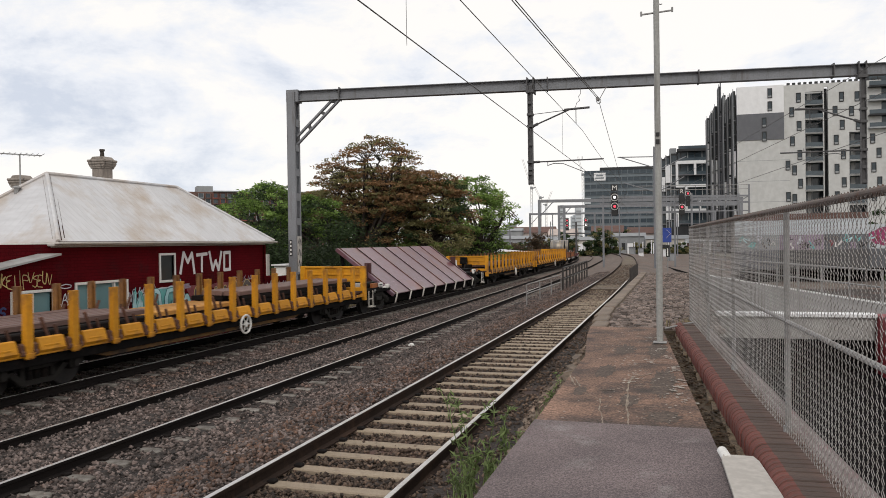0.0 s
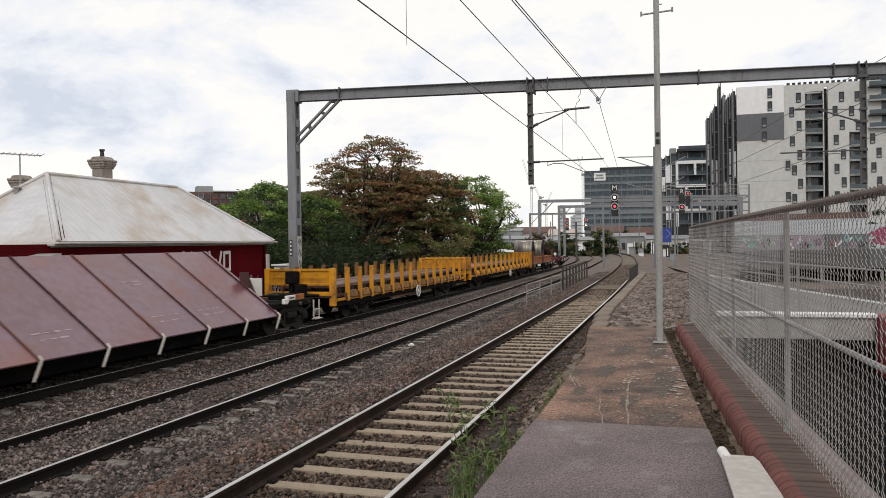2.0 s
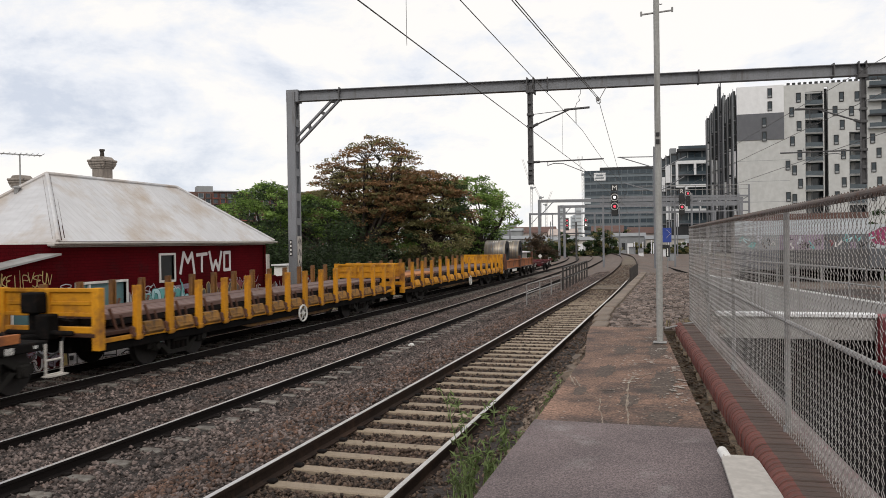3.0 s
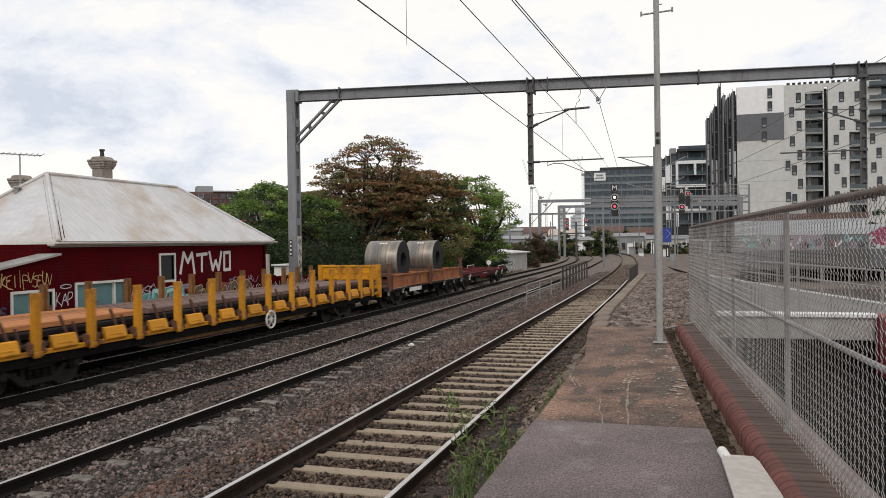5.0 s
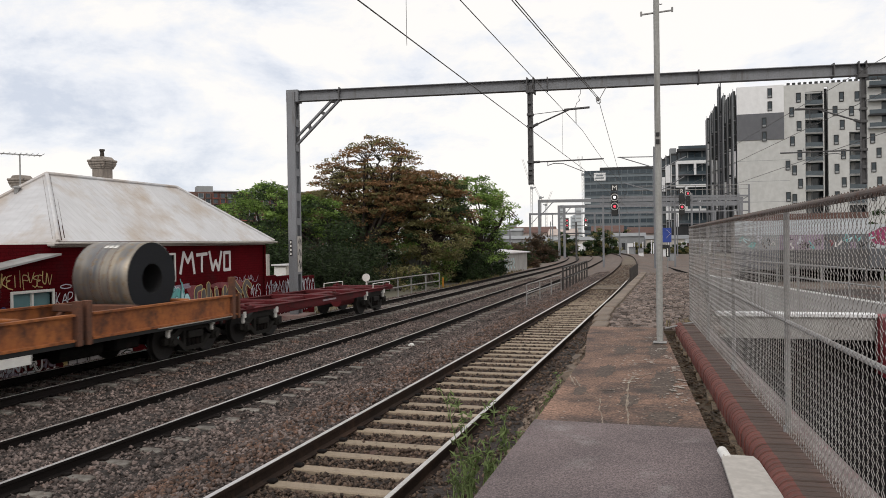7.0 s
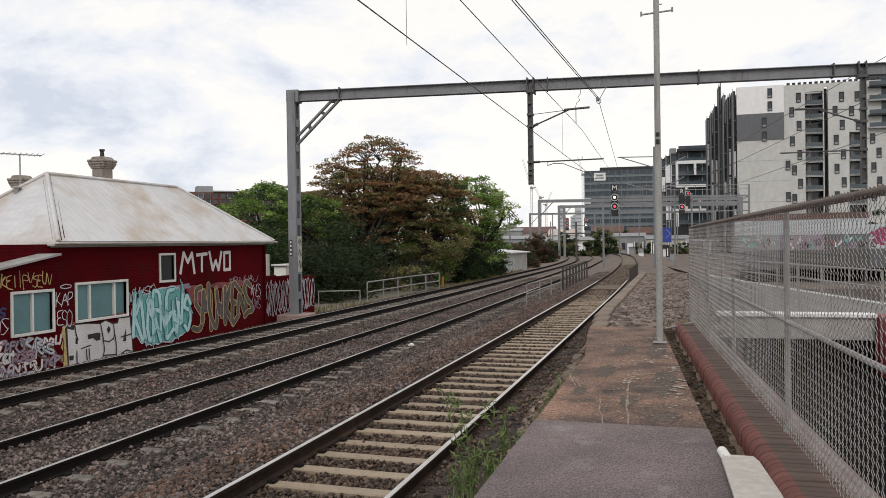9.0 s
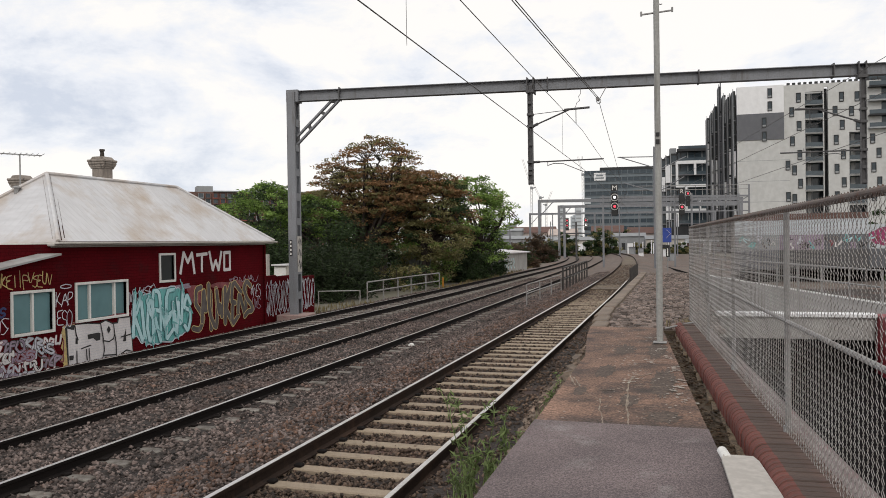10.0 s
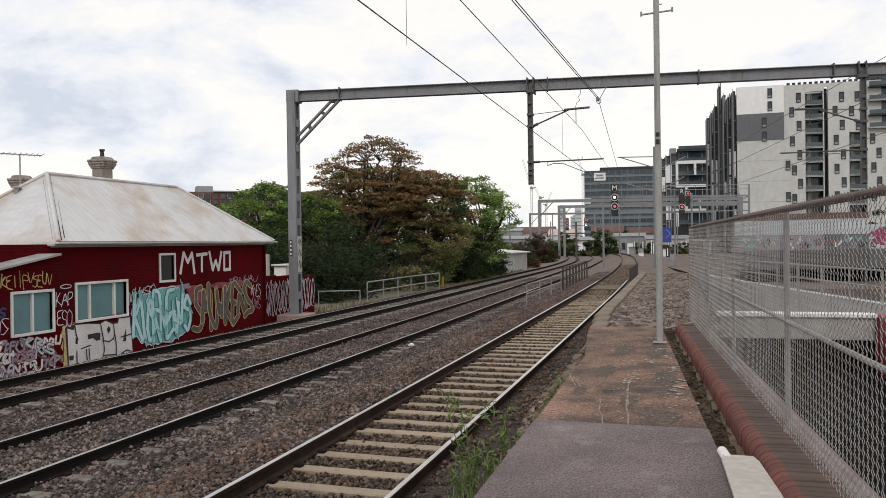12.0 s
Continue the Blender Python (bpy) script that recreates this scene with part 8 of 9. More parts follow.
def build_ramp():
    w = thing("ramp_wall", pose(0, 0, 0), "low concrete end wall with white coping above a sunken ramp", "wall", kind="structure")
    part("wall", boxes([(1.0, 4.35, 19.5, 19.8, 0.0, 0.52)], 0.01), M_CONCRETE, w)
    # shade below the end wall is painted on as near black
    part("lower_wall", boxes([(1.0, 4.35, 19.55, 19.8, -2.0, -0.004)], 0.01), M_PIT, w, "lower wall coloured near black for the shade")
    part("coping", boxes([(0.9, 4.4, 19.42, 19.85, 0.524, 0.62)], 0.015), M_APTWHITE, w, "white painted coping")
    part("side_wall", boxes([(4.4, 4.65, 2.0, 19.8, -2.0, 0.6)], 0.01), surface("bright_red_paint", (0.26, 0.018, 0.03), (0.17, 0.012, 0.02), 0.6, fine=12, coarse=0.8, vary=0.8), w, "red painted side wall")
    d = thing("second_platform", pose(0, 0, 0), "grey paved platform beyond the ramp", "platform", kind="structure")
    bm = bmesh.new()
    slab(bm, [(19.9, 0.95, 6.9), (24, 0.95, 6.0), (33, 0.95, 3.9), (44, 0.95, 1.5)], -1.5, 0.45)
    part("paving", bm, M_GREYPAVE, d)
    bm = bmesh.new()
    slab(bm, [(19.9, 6.6, 6.91), (24, 5.7, 6.01), (33, 3.6, 3.91), (43, 1.4, 1.76)], 0.2, 0.47)
    part("edge", bm, M_APTLIGHT, d, "pale platform edge")
    part("paving", boxes([(4.66, 6.9, 2.0, 19.89, -1.5, 0.45)], 0.02), M_GREYPAVE, d)
    # the floor's colour carries the deep shade of the ramp
    part("ramp_floor", boxes([(1.0, 4.4, -4.0, 19.5, -1.3, -0.74)], 0.02), M_PIT, d, "sunken ramp floor with deep shade in its colour")
    g = thing("boundary_wall", pose(0, 0, 0), "long graffiti-covered wall beyond the second platform", "wall", kind="structure")
    rnd = random.Random(19)
    paints = (M_PAINTWHITE, M_PAINTROSE, M_PAINTSEA, M_PAINTLILAC, M_PAINTBROWN, M_PAINTPALE, M_PAINTBLACK, M_PAINTTEAL)
    backs = (M_FARGREY, M_PAINTLILAC, M_APTGREY, M_FARPALE, M_FARBROWN)
    for k in range(14):
        x, y = 4.0 + k * 3.0, 58 + k * 0.8
        p = part("wall_panel", boxes([(x, x + 2.96, y, y + 0.2, 0.16, 1.55)], 0.02), M_GANTRYDARK if k % 3 else M_APTGREY, g, "dark grey lower wall")
        # recess under the wall, its shade given by a near-black colour
        part("undercroft", boxes([(x, x + 3.0, y + 1.6, y + 1.8, -2.3, 0.9), (x - 0.05, x + 3.05, y + 0.22, y + 1.6, 0.16, 0.4)]), M_PIT, p, "undercroft with its shade painted near black")
        part("pier", boxes([(x - 0.12, x + 0.12, y + 0.3, y + 0.6, -2.3, 0.16)], 0.02), M_GANTRYDARK, p)
        part("painted_panel", boxes([(x, x + 2.97, y + 0.02, y + 0.2, 1.56, 2.62 if k < 3 else 3.3)], 0.01), backs[k % 5], p, "painted upper wall")
        if k < 3:
            part("upper_sheet", boxes([(x, x + 2.98, y + 0.12, y + 0.2, 2.63, 3.65 + 0.04 * k)], 0.01), M_FARPALE, p, "pale sheet fence above the wall")
            part("top_strip", boxes([(x, x + 2.99, y + 0.10, y + 0.22, 3.66 + 0.04 * k, 4.1 + 0.04 * k)], 0.01), M_FARBROWN, p, "red-brown top strip")
        elif k < 6:
            bm = bmesh.new()
            fill_xz(bm, [(x + 1.4 + (1.35 + rnd.uniform(-0.12, 0.12)) * math.cos(a * 0.21), 2.45 + (0.62 + rnd.uniform(-0.12, 0.12)) * math.sin(a * 0.21)) for a in range(30)], y + 0.016)
            part("graffiti_patch", bm, M_PAINTPINK, p, "magenta sprayed patch")
        for q in range(9):
            # scrawled loops in many colours
            bm = bmesh.new()
            cx, cz, w = x + 0.2 + q * 0.29 + rnd.uniform(-0.1, 0.1), rnd.uniform(1.75, 2.35), rnd.uniform(0.05, 0.12)
            pts = [Vector((cx + rnd.uniform(-0.25, 0.25), cz + rnd.uniform(-0.3, 0.3))) for _ in range(6)]
            for i, (a, b) in enumerate(zip(pts, pts[1:])):
                n = Vector((a.y - b.y, b.x - a.x)).normalized() * w / 2
                bm.faces.new([bm.verts.new((v.x, y + 0.014 - 0.002 * q - 0.0003 * i, v.y)) for v in (a - n, b - n, b + n, a + n)])
            part("graffiti_tag", bm, paints[rnd.randrange(8)], p)
    pipe_rail("pipe_railing", [(1.4, 40.0, 0.45), (3.3, 34.0, 0.45), (5.6, 24.2, 0.45)], 1.0, (0.98, 0.5), 2.0, 0.03, M_GALV, "grey pipe railing on the second platform")


build_ramp()


# ---------------------------------------------------------------- train
# Each wagon: x across (+x towards the platform), y along, z above the rail head.
def wheel_mesh():
    bm = bmesh.new()
    tube(bm, (0.0, 0, 0), (0.11, 0, 0), 0.44, sides=28)
    tube(bm, (-0.03, 0, 0), (0.0, 0, 0), 0.475, sides=28)
    tube(bm, (0.11, 0, 0), (0.15, 0, 0), 0.14, 0.11, sides=14)
    return bm_mesh("wheel", bm, M_WHEEL)


def frame_mesh():
    """Cast three-piece side frame of a bogie, with its spring nest open in the middle."""
    bm = bmesh.new()
    top = [(-1.15, 0.40), (-1.15, 0.58), (-0.80, 0.66), (-0.42, 0.86), (0.42, 0.86), (0.80, 0.66), (1.15, 0.58), (1.15, 0.40), (0.86, 0.42), (0.46, 0.68), (-0.46, 0.68), (-0.86, 0.42)]
    prism(bm, top, "x", 0.0, 0.13)
    low = [(-0.74, 0.47), (-0.40, 0.18), (0.40, 0.18), (0.74, 0.47), (0.60, 0.50), (0.34, 0.28), (-0.34, 0.28), (-0.60, 0.50)]
    prism(bm, low, "x", 0.0, 0.13)
    for s in (-1, 1):
        box(bm, 0.01, 0.12, s * 0.36 - 0.05, s * 0.36 + 0.05, 0.26, 0.70, 0.01)
        box(bm, -0.02, 0.19, s * 0.875 - 0.13, s * 0.875 + 0.13, 0.34, 0.60, 0.03)
        tube(bm, (0.19, s * 0.875, 0.46), (0.23, s * 0.875, 0.46), 0.09, sides=10)
    box(bm, -0.10, 0.20, -0.30, 0.30, 0.48, 0.66, 0.02)
    return bm_mesh("side_frame", bm, M_SIDEFRAME)


def spring_mesh():
    bm = bmesh.new()
    for k in (-0.18, 0.0, 0.18):
        tube(bm, (0.06, k, 0.28), (0.06, k, 0.50), 0.075, sides=10)
    return bm_mesh("spring_nest", bm, M_BOGIE)


WHEEL, SIDE_FRAME, SPRINGS = wheel_mesh(), frame_mesh(), spring_mesh()
SPINNING = []


# white blocks that stand in for glints on the wheel tops
WHEEL_GLINT = bm_mesh("wheel_glint", boxes([(0.16, 0.26, -0.05, 0.09, -0.08, 0.10), (0.10, 0.20, 0.02, 0.10, -0.24, -0.02)], 0.02), M_WHITE)


def bogie(parent, y, bright=False):
    """A four-wheel bogie under a wagon; its wheelsets turn."""
    b = new("bogie")
    b.parent = parent
    b.matrix_basis = pose(0, y, 0)
    for s, r in ((1, 0), (-1, 180)):
        piece("side_frame", SIDE_FRAME, b, pose(s * 0.98, 0, 0, 0, 0, r))
        piece("spring_nest", SPRINGS, b, pose(s * 0.98, 0, 0, 0, 0, r))
    for q in ((-1.12, 0.66) if bright else ()):
        piece("wheel_glint", WHEEL_GLINT, b, pose(0.98, q, 0.82), "white block for a glint on the wheel top")
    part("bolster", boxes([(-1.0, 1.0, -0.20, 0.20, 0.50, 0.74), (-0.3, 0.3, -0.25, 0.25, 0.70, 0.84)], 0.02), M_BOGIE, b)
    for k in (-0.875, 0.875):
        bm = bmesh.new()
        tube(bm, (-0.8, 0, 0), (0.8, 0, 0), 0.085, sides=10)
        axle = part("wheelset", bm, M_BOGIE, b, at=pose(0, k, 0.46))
        SPINNING.append((axle, parent, k))
        for s, r in ((1, 0), (-1, 180)):
            w = new("wheel", WHEEL)
            w.parent, w.matrix_basis = axle, pose(s * 0.76, 0, 0, 0, 0, r)
    return b


def coupler(parent, y, d):
    bm = boxes([(-0.09, 0.09, min(y, y + d * 0.55), max(y, y + d * 0.55), 0.78, 0.96), (-0.16, 0.16, min(y + d * 0.38, y + d * 0.66), max(y + d * 0.38, y + d * 0.66), 0.72, 1.0)], 0.03)
    part("coupler", bm, M_BOGIE, parent)
    bm = bmesh.new()
    for x in (-0.45, 0.5):
        pts = [(x, y + d * 0.02, 0.95), (x, y + d * 0.16, 0.62), (x * 0.8, y + d * 0.36, 0.52), (x * 0.6, y + d * 0.55, 0.62)]
        for a, b in zip(pts, pts[1:]):
            tube(bm, a, b, 0.025, sides=6)
    part("brake_hose", bm, M_BLACK, parent)


def step_irons(parent, y, x=1.28):
    """White ladder-step at a wagon's corner."""
    bm = bmesh.new()
    for k in (-0.2, 0.2):
        tube(bm, (x, y + k, 0.95), (x, y + k, 0.32), 0.022, sides=6)
    for z in (0.34, 0.62):
        tube(bm, (x, y - 0.2, z), (x, y + 0.2, z), 0.022, sides=6)
    box(bm, x - 0.05, x + 0.12, y - 0.24, y + 0.24, 0.30, 0.33)
    part("step", bm, M_TRIM, parent, "pale steel corner step")


def stake_mesh():
    bm = bmesh.new()
    # channel section with its web outwards
    box(bm, -0.02, 0.035, -0.082, 0.082, 0.72, 1.95, 0.008)
    box(bm, -0.085, -0.02, -0.082, -0.060, 0.78, 1.95, 0.004)
    box(bm, -0.085, -0.02, 0.060, 0.082, 0.78, 1.95, 0.004)
    box(bm, -0.02, 0.045, -0.11, 0.11, 0.74, 0.84, 0.008)
    return bm_mesh("stake", bm, M_YELLOW)


M_GRIMY = surface("rust_scabbed_yellow_paint", (0.42, 0.20, 0.022), (0.13, 0.060, 0.022), 0.75, fine=9, coarse=3.0, vary=1.0, dirt=(0.05, 0.028, 0.018), dirt_amount=0.55, per_object=0.3)
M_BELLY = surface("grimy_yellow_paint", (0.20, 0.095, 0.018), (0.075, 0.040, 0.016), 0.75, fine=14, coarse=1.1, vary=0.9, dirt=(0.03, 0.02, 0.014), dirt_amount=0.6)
STAKE = stake_mesh()
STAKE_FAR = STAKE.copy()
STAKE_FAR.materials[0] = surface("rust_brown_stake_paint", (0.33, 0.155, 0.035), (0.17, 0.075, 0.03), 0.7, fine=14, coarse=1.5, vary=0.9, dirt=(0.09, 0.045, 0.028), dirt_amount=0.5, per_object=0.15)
bm_ = bmesh.new()
prism(bm_, [(-0.06, 0.80), (0.03, 0.80), (0.07, 0.86), (0.0, 1.08), (-0.06, 1.10)], "y", -0.31, 0.31)
box(bm_, -0.02, 0.055, -0.20, 0.20, 0.885, 0.955, 0.012)
POCKET = bm_mesh("side_pocket", bm_, M_YELLOW)
POCKET_RUST = POCKET.copy()
POCKET_RUST.materials[0] = M_GRIMY
bm_ = bmesh.new()
bar(bm_, (0.02, -0.10, 0.92), (-0.02, -0.30, 1.46), 0.05, 0.06, 0.008)
bar(bm_, (0.02, 0.12, 0.92), (0.0, 0.02, 1.30), 0.05, 0.05, 0.008)
box(bm_, -0.04, 0.06, -0.12, 0.16, 0.88, 0.96, 0.01)
LUG = bm_mesh("bolster_lug", bm_, M_RUSTSTEEL)
bm_ = bmesh.new()
prism(bm_, [(-0.05, 0.79), (0.045, 0.79), (0.075, 0.82), (0.075, 0.87), (0.045, 0.90), (0.045, 1.0), (0.0, 1.03), (-0.05, 1.03)], "y", -0.034, 0.034)
BRACKET = bm_mesh("stake_bracket", bm_, M_RUSTSTEEL)


def bar_mesh(length, material):
    bm = bmesh.new()
    prism(bm, [(-0.12, 0), (0.12, 0), (0.12, 0.10), (0.09, 0.13), (-0.09, 0.13), (-0.12, 0.10)], "y", -length / 2, length / 2)
    return bm_mesh("steel_bar", bm, material)


def bulkhead(w, y, bays):
    """Yellow end bulkhead across the wagon: corner posts, ribbed upper panels and a low transom."""
    g = part("end_gate", boxes([(q * 1.29 - 0.10, q * 1.29 + 0.10, y - 0.09, y + 0.09, 0.62, 1.95) for q in (-1, 1)] + [(-1.2, 1.2, y - 0.05, y + 0.05, 0.98, 1.12)], 0.012), M_YELLOW, w, "yellow end gate frame")
    for k in range(bays):
        a, b = -1.19 + 2.38 * k / bays, -1.19 + 2.38 * (k + 1) / bays
        part("gate_panel", boxes([(a, b, y - 0.02, y + 0.02, 1.36, 1.90), (a, b, y - 0.07, y + 0.07, 1.86, 1.94), (a, b, y - 0.06, y + 0.03, 1.34, 1.42), (a + 0.06, b - 0.06, y - 0.045, y + 0.03, 1.58, 1.66)], 0.008), M_YELLOW, g)
        if k:
            part("gate_post", boxes([(a - 0.07, a + 0.07, y - 0.08, y + 0.08, 1.0, 1.93)], 0.01), M_YELLOW, g)


def stake_wagon(name, length, stakes, rear, load, label, bogies, front=None, brake_at=0.3, pocket=POCKET):
    """A flat wagon with yellow side stakes between end bulkheads and a load of long steel bars. stakes: their places along it; load: first bar's x, ends, bars, layers, material."""
    w = thing(name, pose(0, 0, 0), label, "freight wagon", "wagons of the goods train")
    h = length / 2
    # the last two boxes are added to keep light from under the deck
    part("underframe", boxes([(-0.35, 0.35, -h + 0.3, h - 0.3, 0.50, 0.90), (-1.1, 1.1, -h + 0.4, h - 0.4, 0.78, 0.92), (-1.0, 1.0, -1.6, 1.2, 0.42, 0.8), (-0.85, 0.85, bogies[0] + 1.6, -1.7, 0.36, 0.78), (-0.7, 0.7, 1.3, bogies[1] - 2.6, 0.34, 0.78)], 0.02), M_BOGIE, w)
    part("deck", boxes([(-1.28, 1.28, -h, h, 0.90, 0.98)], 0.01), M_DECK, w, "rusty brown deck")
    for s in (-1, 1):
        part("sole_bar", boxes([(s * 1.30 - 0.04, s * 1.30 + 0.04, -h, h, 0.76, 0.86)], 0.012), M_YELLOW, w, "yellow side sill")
        # black skirt, added where only shade lies below the sill
        part("shade_skirt", boxes([(s * 1.22 - 0.05, s * 1.22 + 0.05, -h + 0.3, h - 0.3, 0.56, 0.755)], 0.01), M_BOGIE, w, "black skirt added for the shade below the sill")
    for i, y in enumerate(stakes):
        for q, r in ((1, 0), (-1, 180)):
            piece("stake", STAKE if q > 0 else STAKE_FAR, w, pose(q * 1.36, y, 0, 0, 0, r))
            for e in (-0.15, 0.15):
                piece("stake_bracket", BRACKET, w, pose(q * 1.33, y + e, 0, 0, 0, r))
            if i + 1 < len(stakes):
                piece("side_pocket", pocket, w, pose(q * 1.31, (y + stakes[i + 1]) / 2, 0, 0, 0, r))
            piece("bolster_lug", LUG, w, pose(q * 1.12, y - 0.30, 0, 0, 0, r))
    bulkhead(w, rear, 3)
    if front is not None:
        bulkhead(w, front, 2)
        part("handbrake_gear", boxes([(-0.38, 0.05, front - 0.42, front - 0.10, 1.42, 1.86), (-0.02, 0.34, front - 0.40, front - 0.08, 0.86, 1.40), (-0.9, 0.9, front - 0.34, front - 0.22, 0.96, 1.06), (-0.30, -0.14, front - 0.3, front - 0.12, 1.0, 1.45)], 0.03), M_BOGIE, w, "black greasy handbrake gear")
    rnd = random.Random(len(name) + int(length * 10))
    for x0, y0, y1, n, layers, bars in load:
        # lower layers take a dark colour for the shade between the bars
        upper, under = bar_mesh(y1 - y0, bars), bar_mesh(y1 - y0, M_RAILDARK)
        for layer in range(layers):
            for k in range(n):
                if (k * 7 + layer * 3 + n) % 6 == 0 and layer == layers - 1:
                    continue
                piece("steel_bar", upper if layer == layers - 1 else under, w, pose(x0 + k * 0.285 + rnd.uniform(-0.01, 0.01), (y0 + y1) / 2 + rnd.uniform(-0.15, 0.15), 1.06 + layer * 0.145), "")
    bm = bmesh.new()
    n = 20
    for k in range(n):
        a0, a1 = k * 2 * math.pi / n, (k + 1) * 2 * math.pi / n
        tube(bm, (1.40, brake_at + 0.25 * math.cos(a0), 0.60 + 0.25 * math.sin(a0)), (1.40, brake_at + 0.25 * math.cos(a1), 0.60 + 0.25 * math.sin(a1)), 0.030, sides=6)
    for k in range(3):
        a = k * math.pi / 3
        bar(bm, (1.40, brake_at - 0.25 * math.cos(a), 0.60 - 0.25 * math.sin(a)), (1.40, brake_at + 0.25 * math.cos(a), 0.60 + 0.25 * math.sin(a)), 0.022, 0.022)
    tube(bm, (1.37, brake_at, 0.60), (1.43, brake_at, 0.60), 0.07, sides=10)
    part("handbrake_wheel", bm, M_WHITE, w, "white spoked handbrake wheel")
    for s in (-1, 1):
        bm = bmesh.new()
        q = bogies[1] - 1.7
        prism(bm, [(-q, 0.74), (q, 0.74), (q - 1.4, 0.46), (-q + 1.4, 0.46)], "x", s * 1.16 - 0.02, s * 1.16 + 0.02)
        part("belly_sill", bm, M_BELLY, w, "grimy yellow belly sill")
    for y in bogies:
        bogie(w, y)
    coupler(w, -h, -1), coupler(w, h, 1)
    return w


def plate_wagon():
    """Wagon with tilted cradles that carry one sloping row of wide steel plates."""
    w = thing("tilted_plate_wagon", pose(0, 0, 0), "plum-brown sloping steel plate wagon with white edge hooks", "freight wagon", "wagons of the goods train")
    h = 9.0
    part("underframe", boxes([(-0.4, 0.4, -h, h, 0.55, 0.95), (-1.2, 1.2, -h, -h + 2.6, 0.82, 1.0), (-1.2, 1.2, h - 2.6, h, 0.82, 1.0), (-1.1, 1.1, -6.2, 6.2, 0.5, 0.62)], 0.02), M_BOGIE, w)
    # black box that stands in for the shade under the plates
    part("dark_gap_box", boxes([(-0.8, 0.8, -6.1, 6.1, 0.22, 0.5)], 0.02), M_BOGIE, w, "black box added to darken the gap under the plates")
    # wide plates lying on the slope: low edge towards the platform
    lo, hi = Vector((1.36, 0, 0.66)), Vector((-1.28, 0, 2.63))
    d = (hi - lo).normalized()
    nrm = Vector((d.z, 0, -d.x)) * (1 if d.z > 0 else -1)
    n = 7
    pitch = 1.79
    rnd = random.Random(21)
    y0 = 6.37 - n * pitch
    for i in range(n):
        bm = bmesh.new()
        a, b = y0 + i * pitch + 0.012, y0 + (i + 1) * pitch - 0.012
        c = [lo, hi, hi - nrm * 0.05, lo - nrm * 0.05]
        prism(bm, [(p.x, p.z) for p in c], "y", a, b)
        bmesh.ops.bevel(bm, geom=bm.edges[:], offset=0.008, segments=1, affect="EDGES")
        plate = part("steel_plate", bm, M_PLUM, w)
        if i in (0, 2, 4, 5):
            # rows of worn chalk dashes
            bm = bmesh.new()
            for u, q0, q1 in ((0.16, 0.25, 0.62), (0.22, 0.20, 0.70), (0.60, 0.40, 0.66), (0.64, 0.36, 0.72))[:4 if i % 4 == 0 else 2]:
                q = q0
                while q < q1:
                    p = lo.lerp(hi, u) + nrm * 0.006
                    ln = rnd.uniform(0.10, 0.26)
                    t = d * rnd.uniform(0.010, 0.024)
                    bm.faces.new([bm.verts.new(v) for v in (p - t + Vector((0, a + pitch * q, 0)), p - t + Vector((0, a + pitch * q + ln, 0)), p + t + Vector((0, a + pitch * q + ln, 0)), p + t + Vector((0, a + pitch * q, 0)))])
                    q += ln / pitch + rnd.uniform(0.03, 0.08)
            part("chalk_mark", bm, M_CHALK, plate, "worn chalk dashes")
    for i in range(n + 1):
        y = y0 + i * pitch
        bm = bmesh.new()
        bar(bm, lo + nrm * 0.02 + Vector((0, y, 0)), hi + nrm * 0.02 + Vector((0, y, 0)), 0.022, 0.035, 0.006)
        part("rib", bm, M_RAIL if i % 2 else M_RUSTSTEEL, w)
        bm = bmesh.new()
        bar(bm, lo + Vector((-0.05, y + 0.04, 0.09)), lo + Vector((0.07, y, 0.01)), 0.05, 0.04, 0.01)
        bar(bm, lo + Vector((0.07, y, 0.03)), lo + Vector((0.02, y - 0.16, -0.38)), 0.06, 0.045, 0.01)
        part("edge_hook", bm, M_TRIM, w, "worn white edge hook")
        bm = bmesh.new()
        bar(bm, (lo.x - 0.1, y, lo.z - 0.10), (hi.x, y, hi.z - 0.12), 0.10, 0.14)
        bar(bm, (hi.x + 0.1, y, hi.z - 0.2), (-0.9, y, 0.6), 0.10, 0.12)
        bar(bm, (0.1, y, 1.55), (0.1, y, 0.6), 0.10, 0.12)
        part("cradle_frame", bm, M_BOGIE, w)
    for s in (-1, 1):
        bm = bmesh.new()
        bar(bm, lo + Vector((0, s * 6.43, -0.05)), hi + Vector((0, s * 6.43, -0.05)), 0.12, 0.16, 0.01)
        if s < 0:
            bar(bm, lo + nrm * -0.03 + Vector((0, -6.27, 0)), hi + nrm * -0.03 + Vector((0, -6.27, 0)), 0.17, 0.05, 0.01)
        part("end_beam", bm, M_PLUM, w, "maroon sloping end beam")
        bm = bmesh.new()
        for x in (0.15,):
            prism(bm, [(s * 6.41, 0.96), (s * 6.41, 1.98), (s * 6.52, 1.98), (s * 7.25, 0.96)], "x", x, x + 0.06)
            box(bm, x - 0.12, x + 0.18, s * 6.41 - 0.03, s * 6.41 + 0.03, 0.96, 1.98)
        part("gusset", bm, M_MAROON, w, "dark maroon end gusset")
        part("end_rail", boxes([(1.08, 1.20, s * 8.05 - 0.30, s * 8.05 + 0.30, 1.02, 1.20), (-1.2, 1.08, s * 7.78 - 0.05, s * 7.78 + 0.05, 1.0, 1.10)], 0.012), M_ORANGE, w, "orange painted end rail")
        part("end_plate", boxes([(1.09, 1.21, s * 7.50 - 0.24, s * 7.50 + 0.24, 1.04, 1.19)], 0.01), M_WHITE, w, "white stencilled plate")
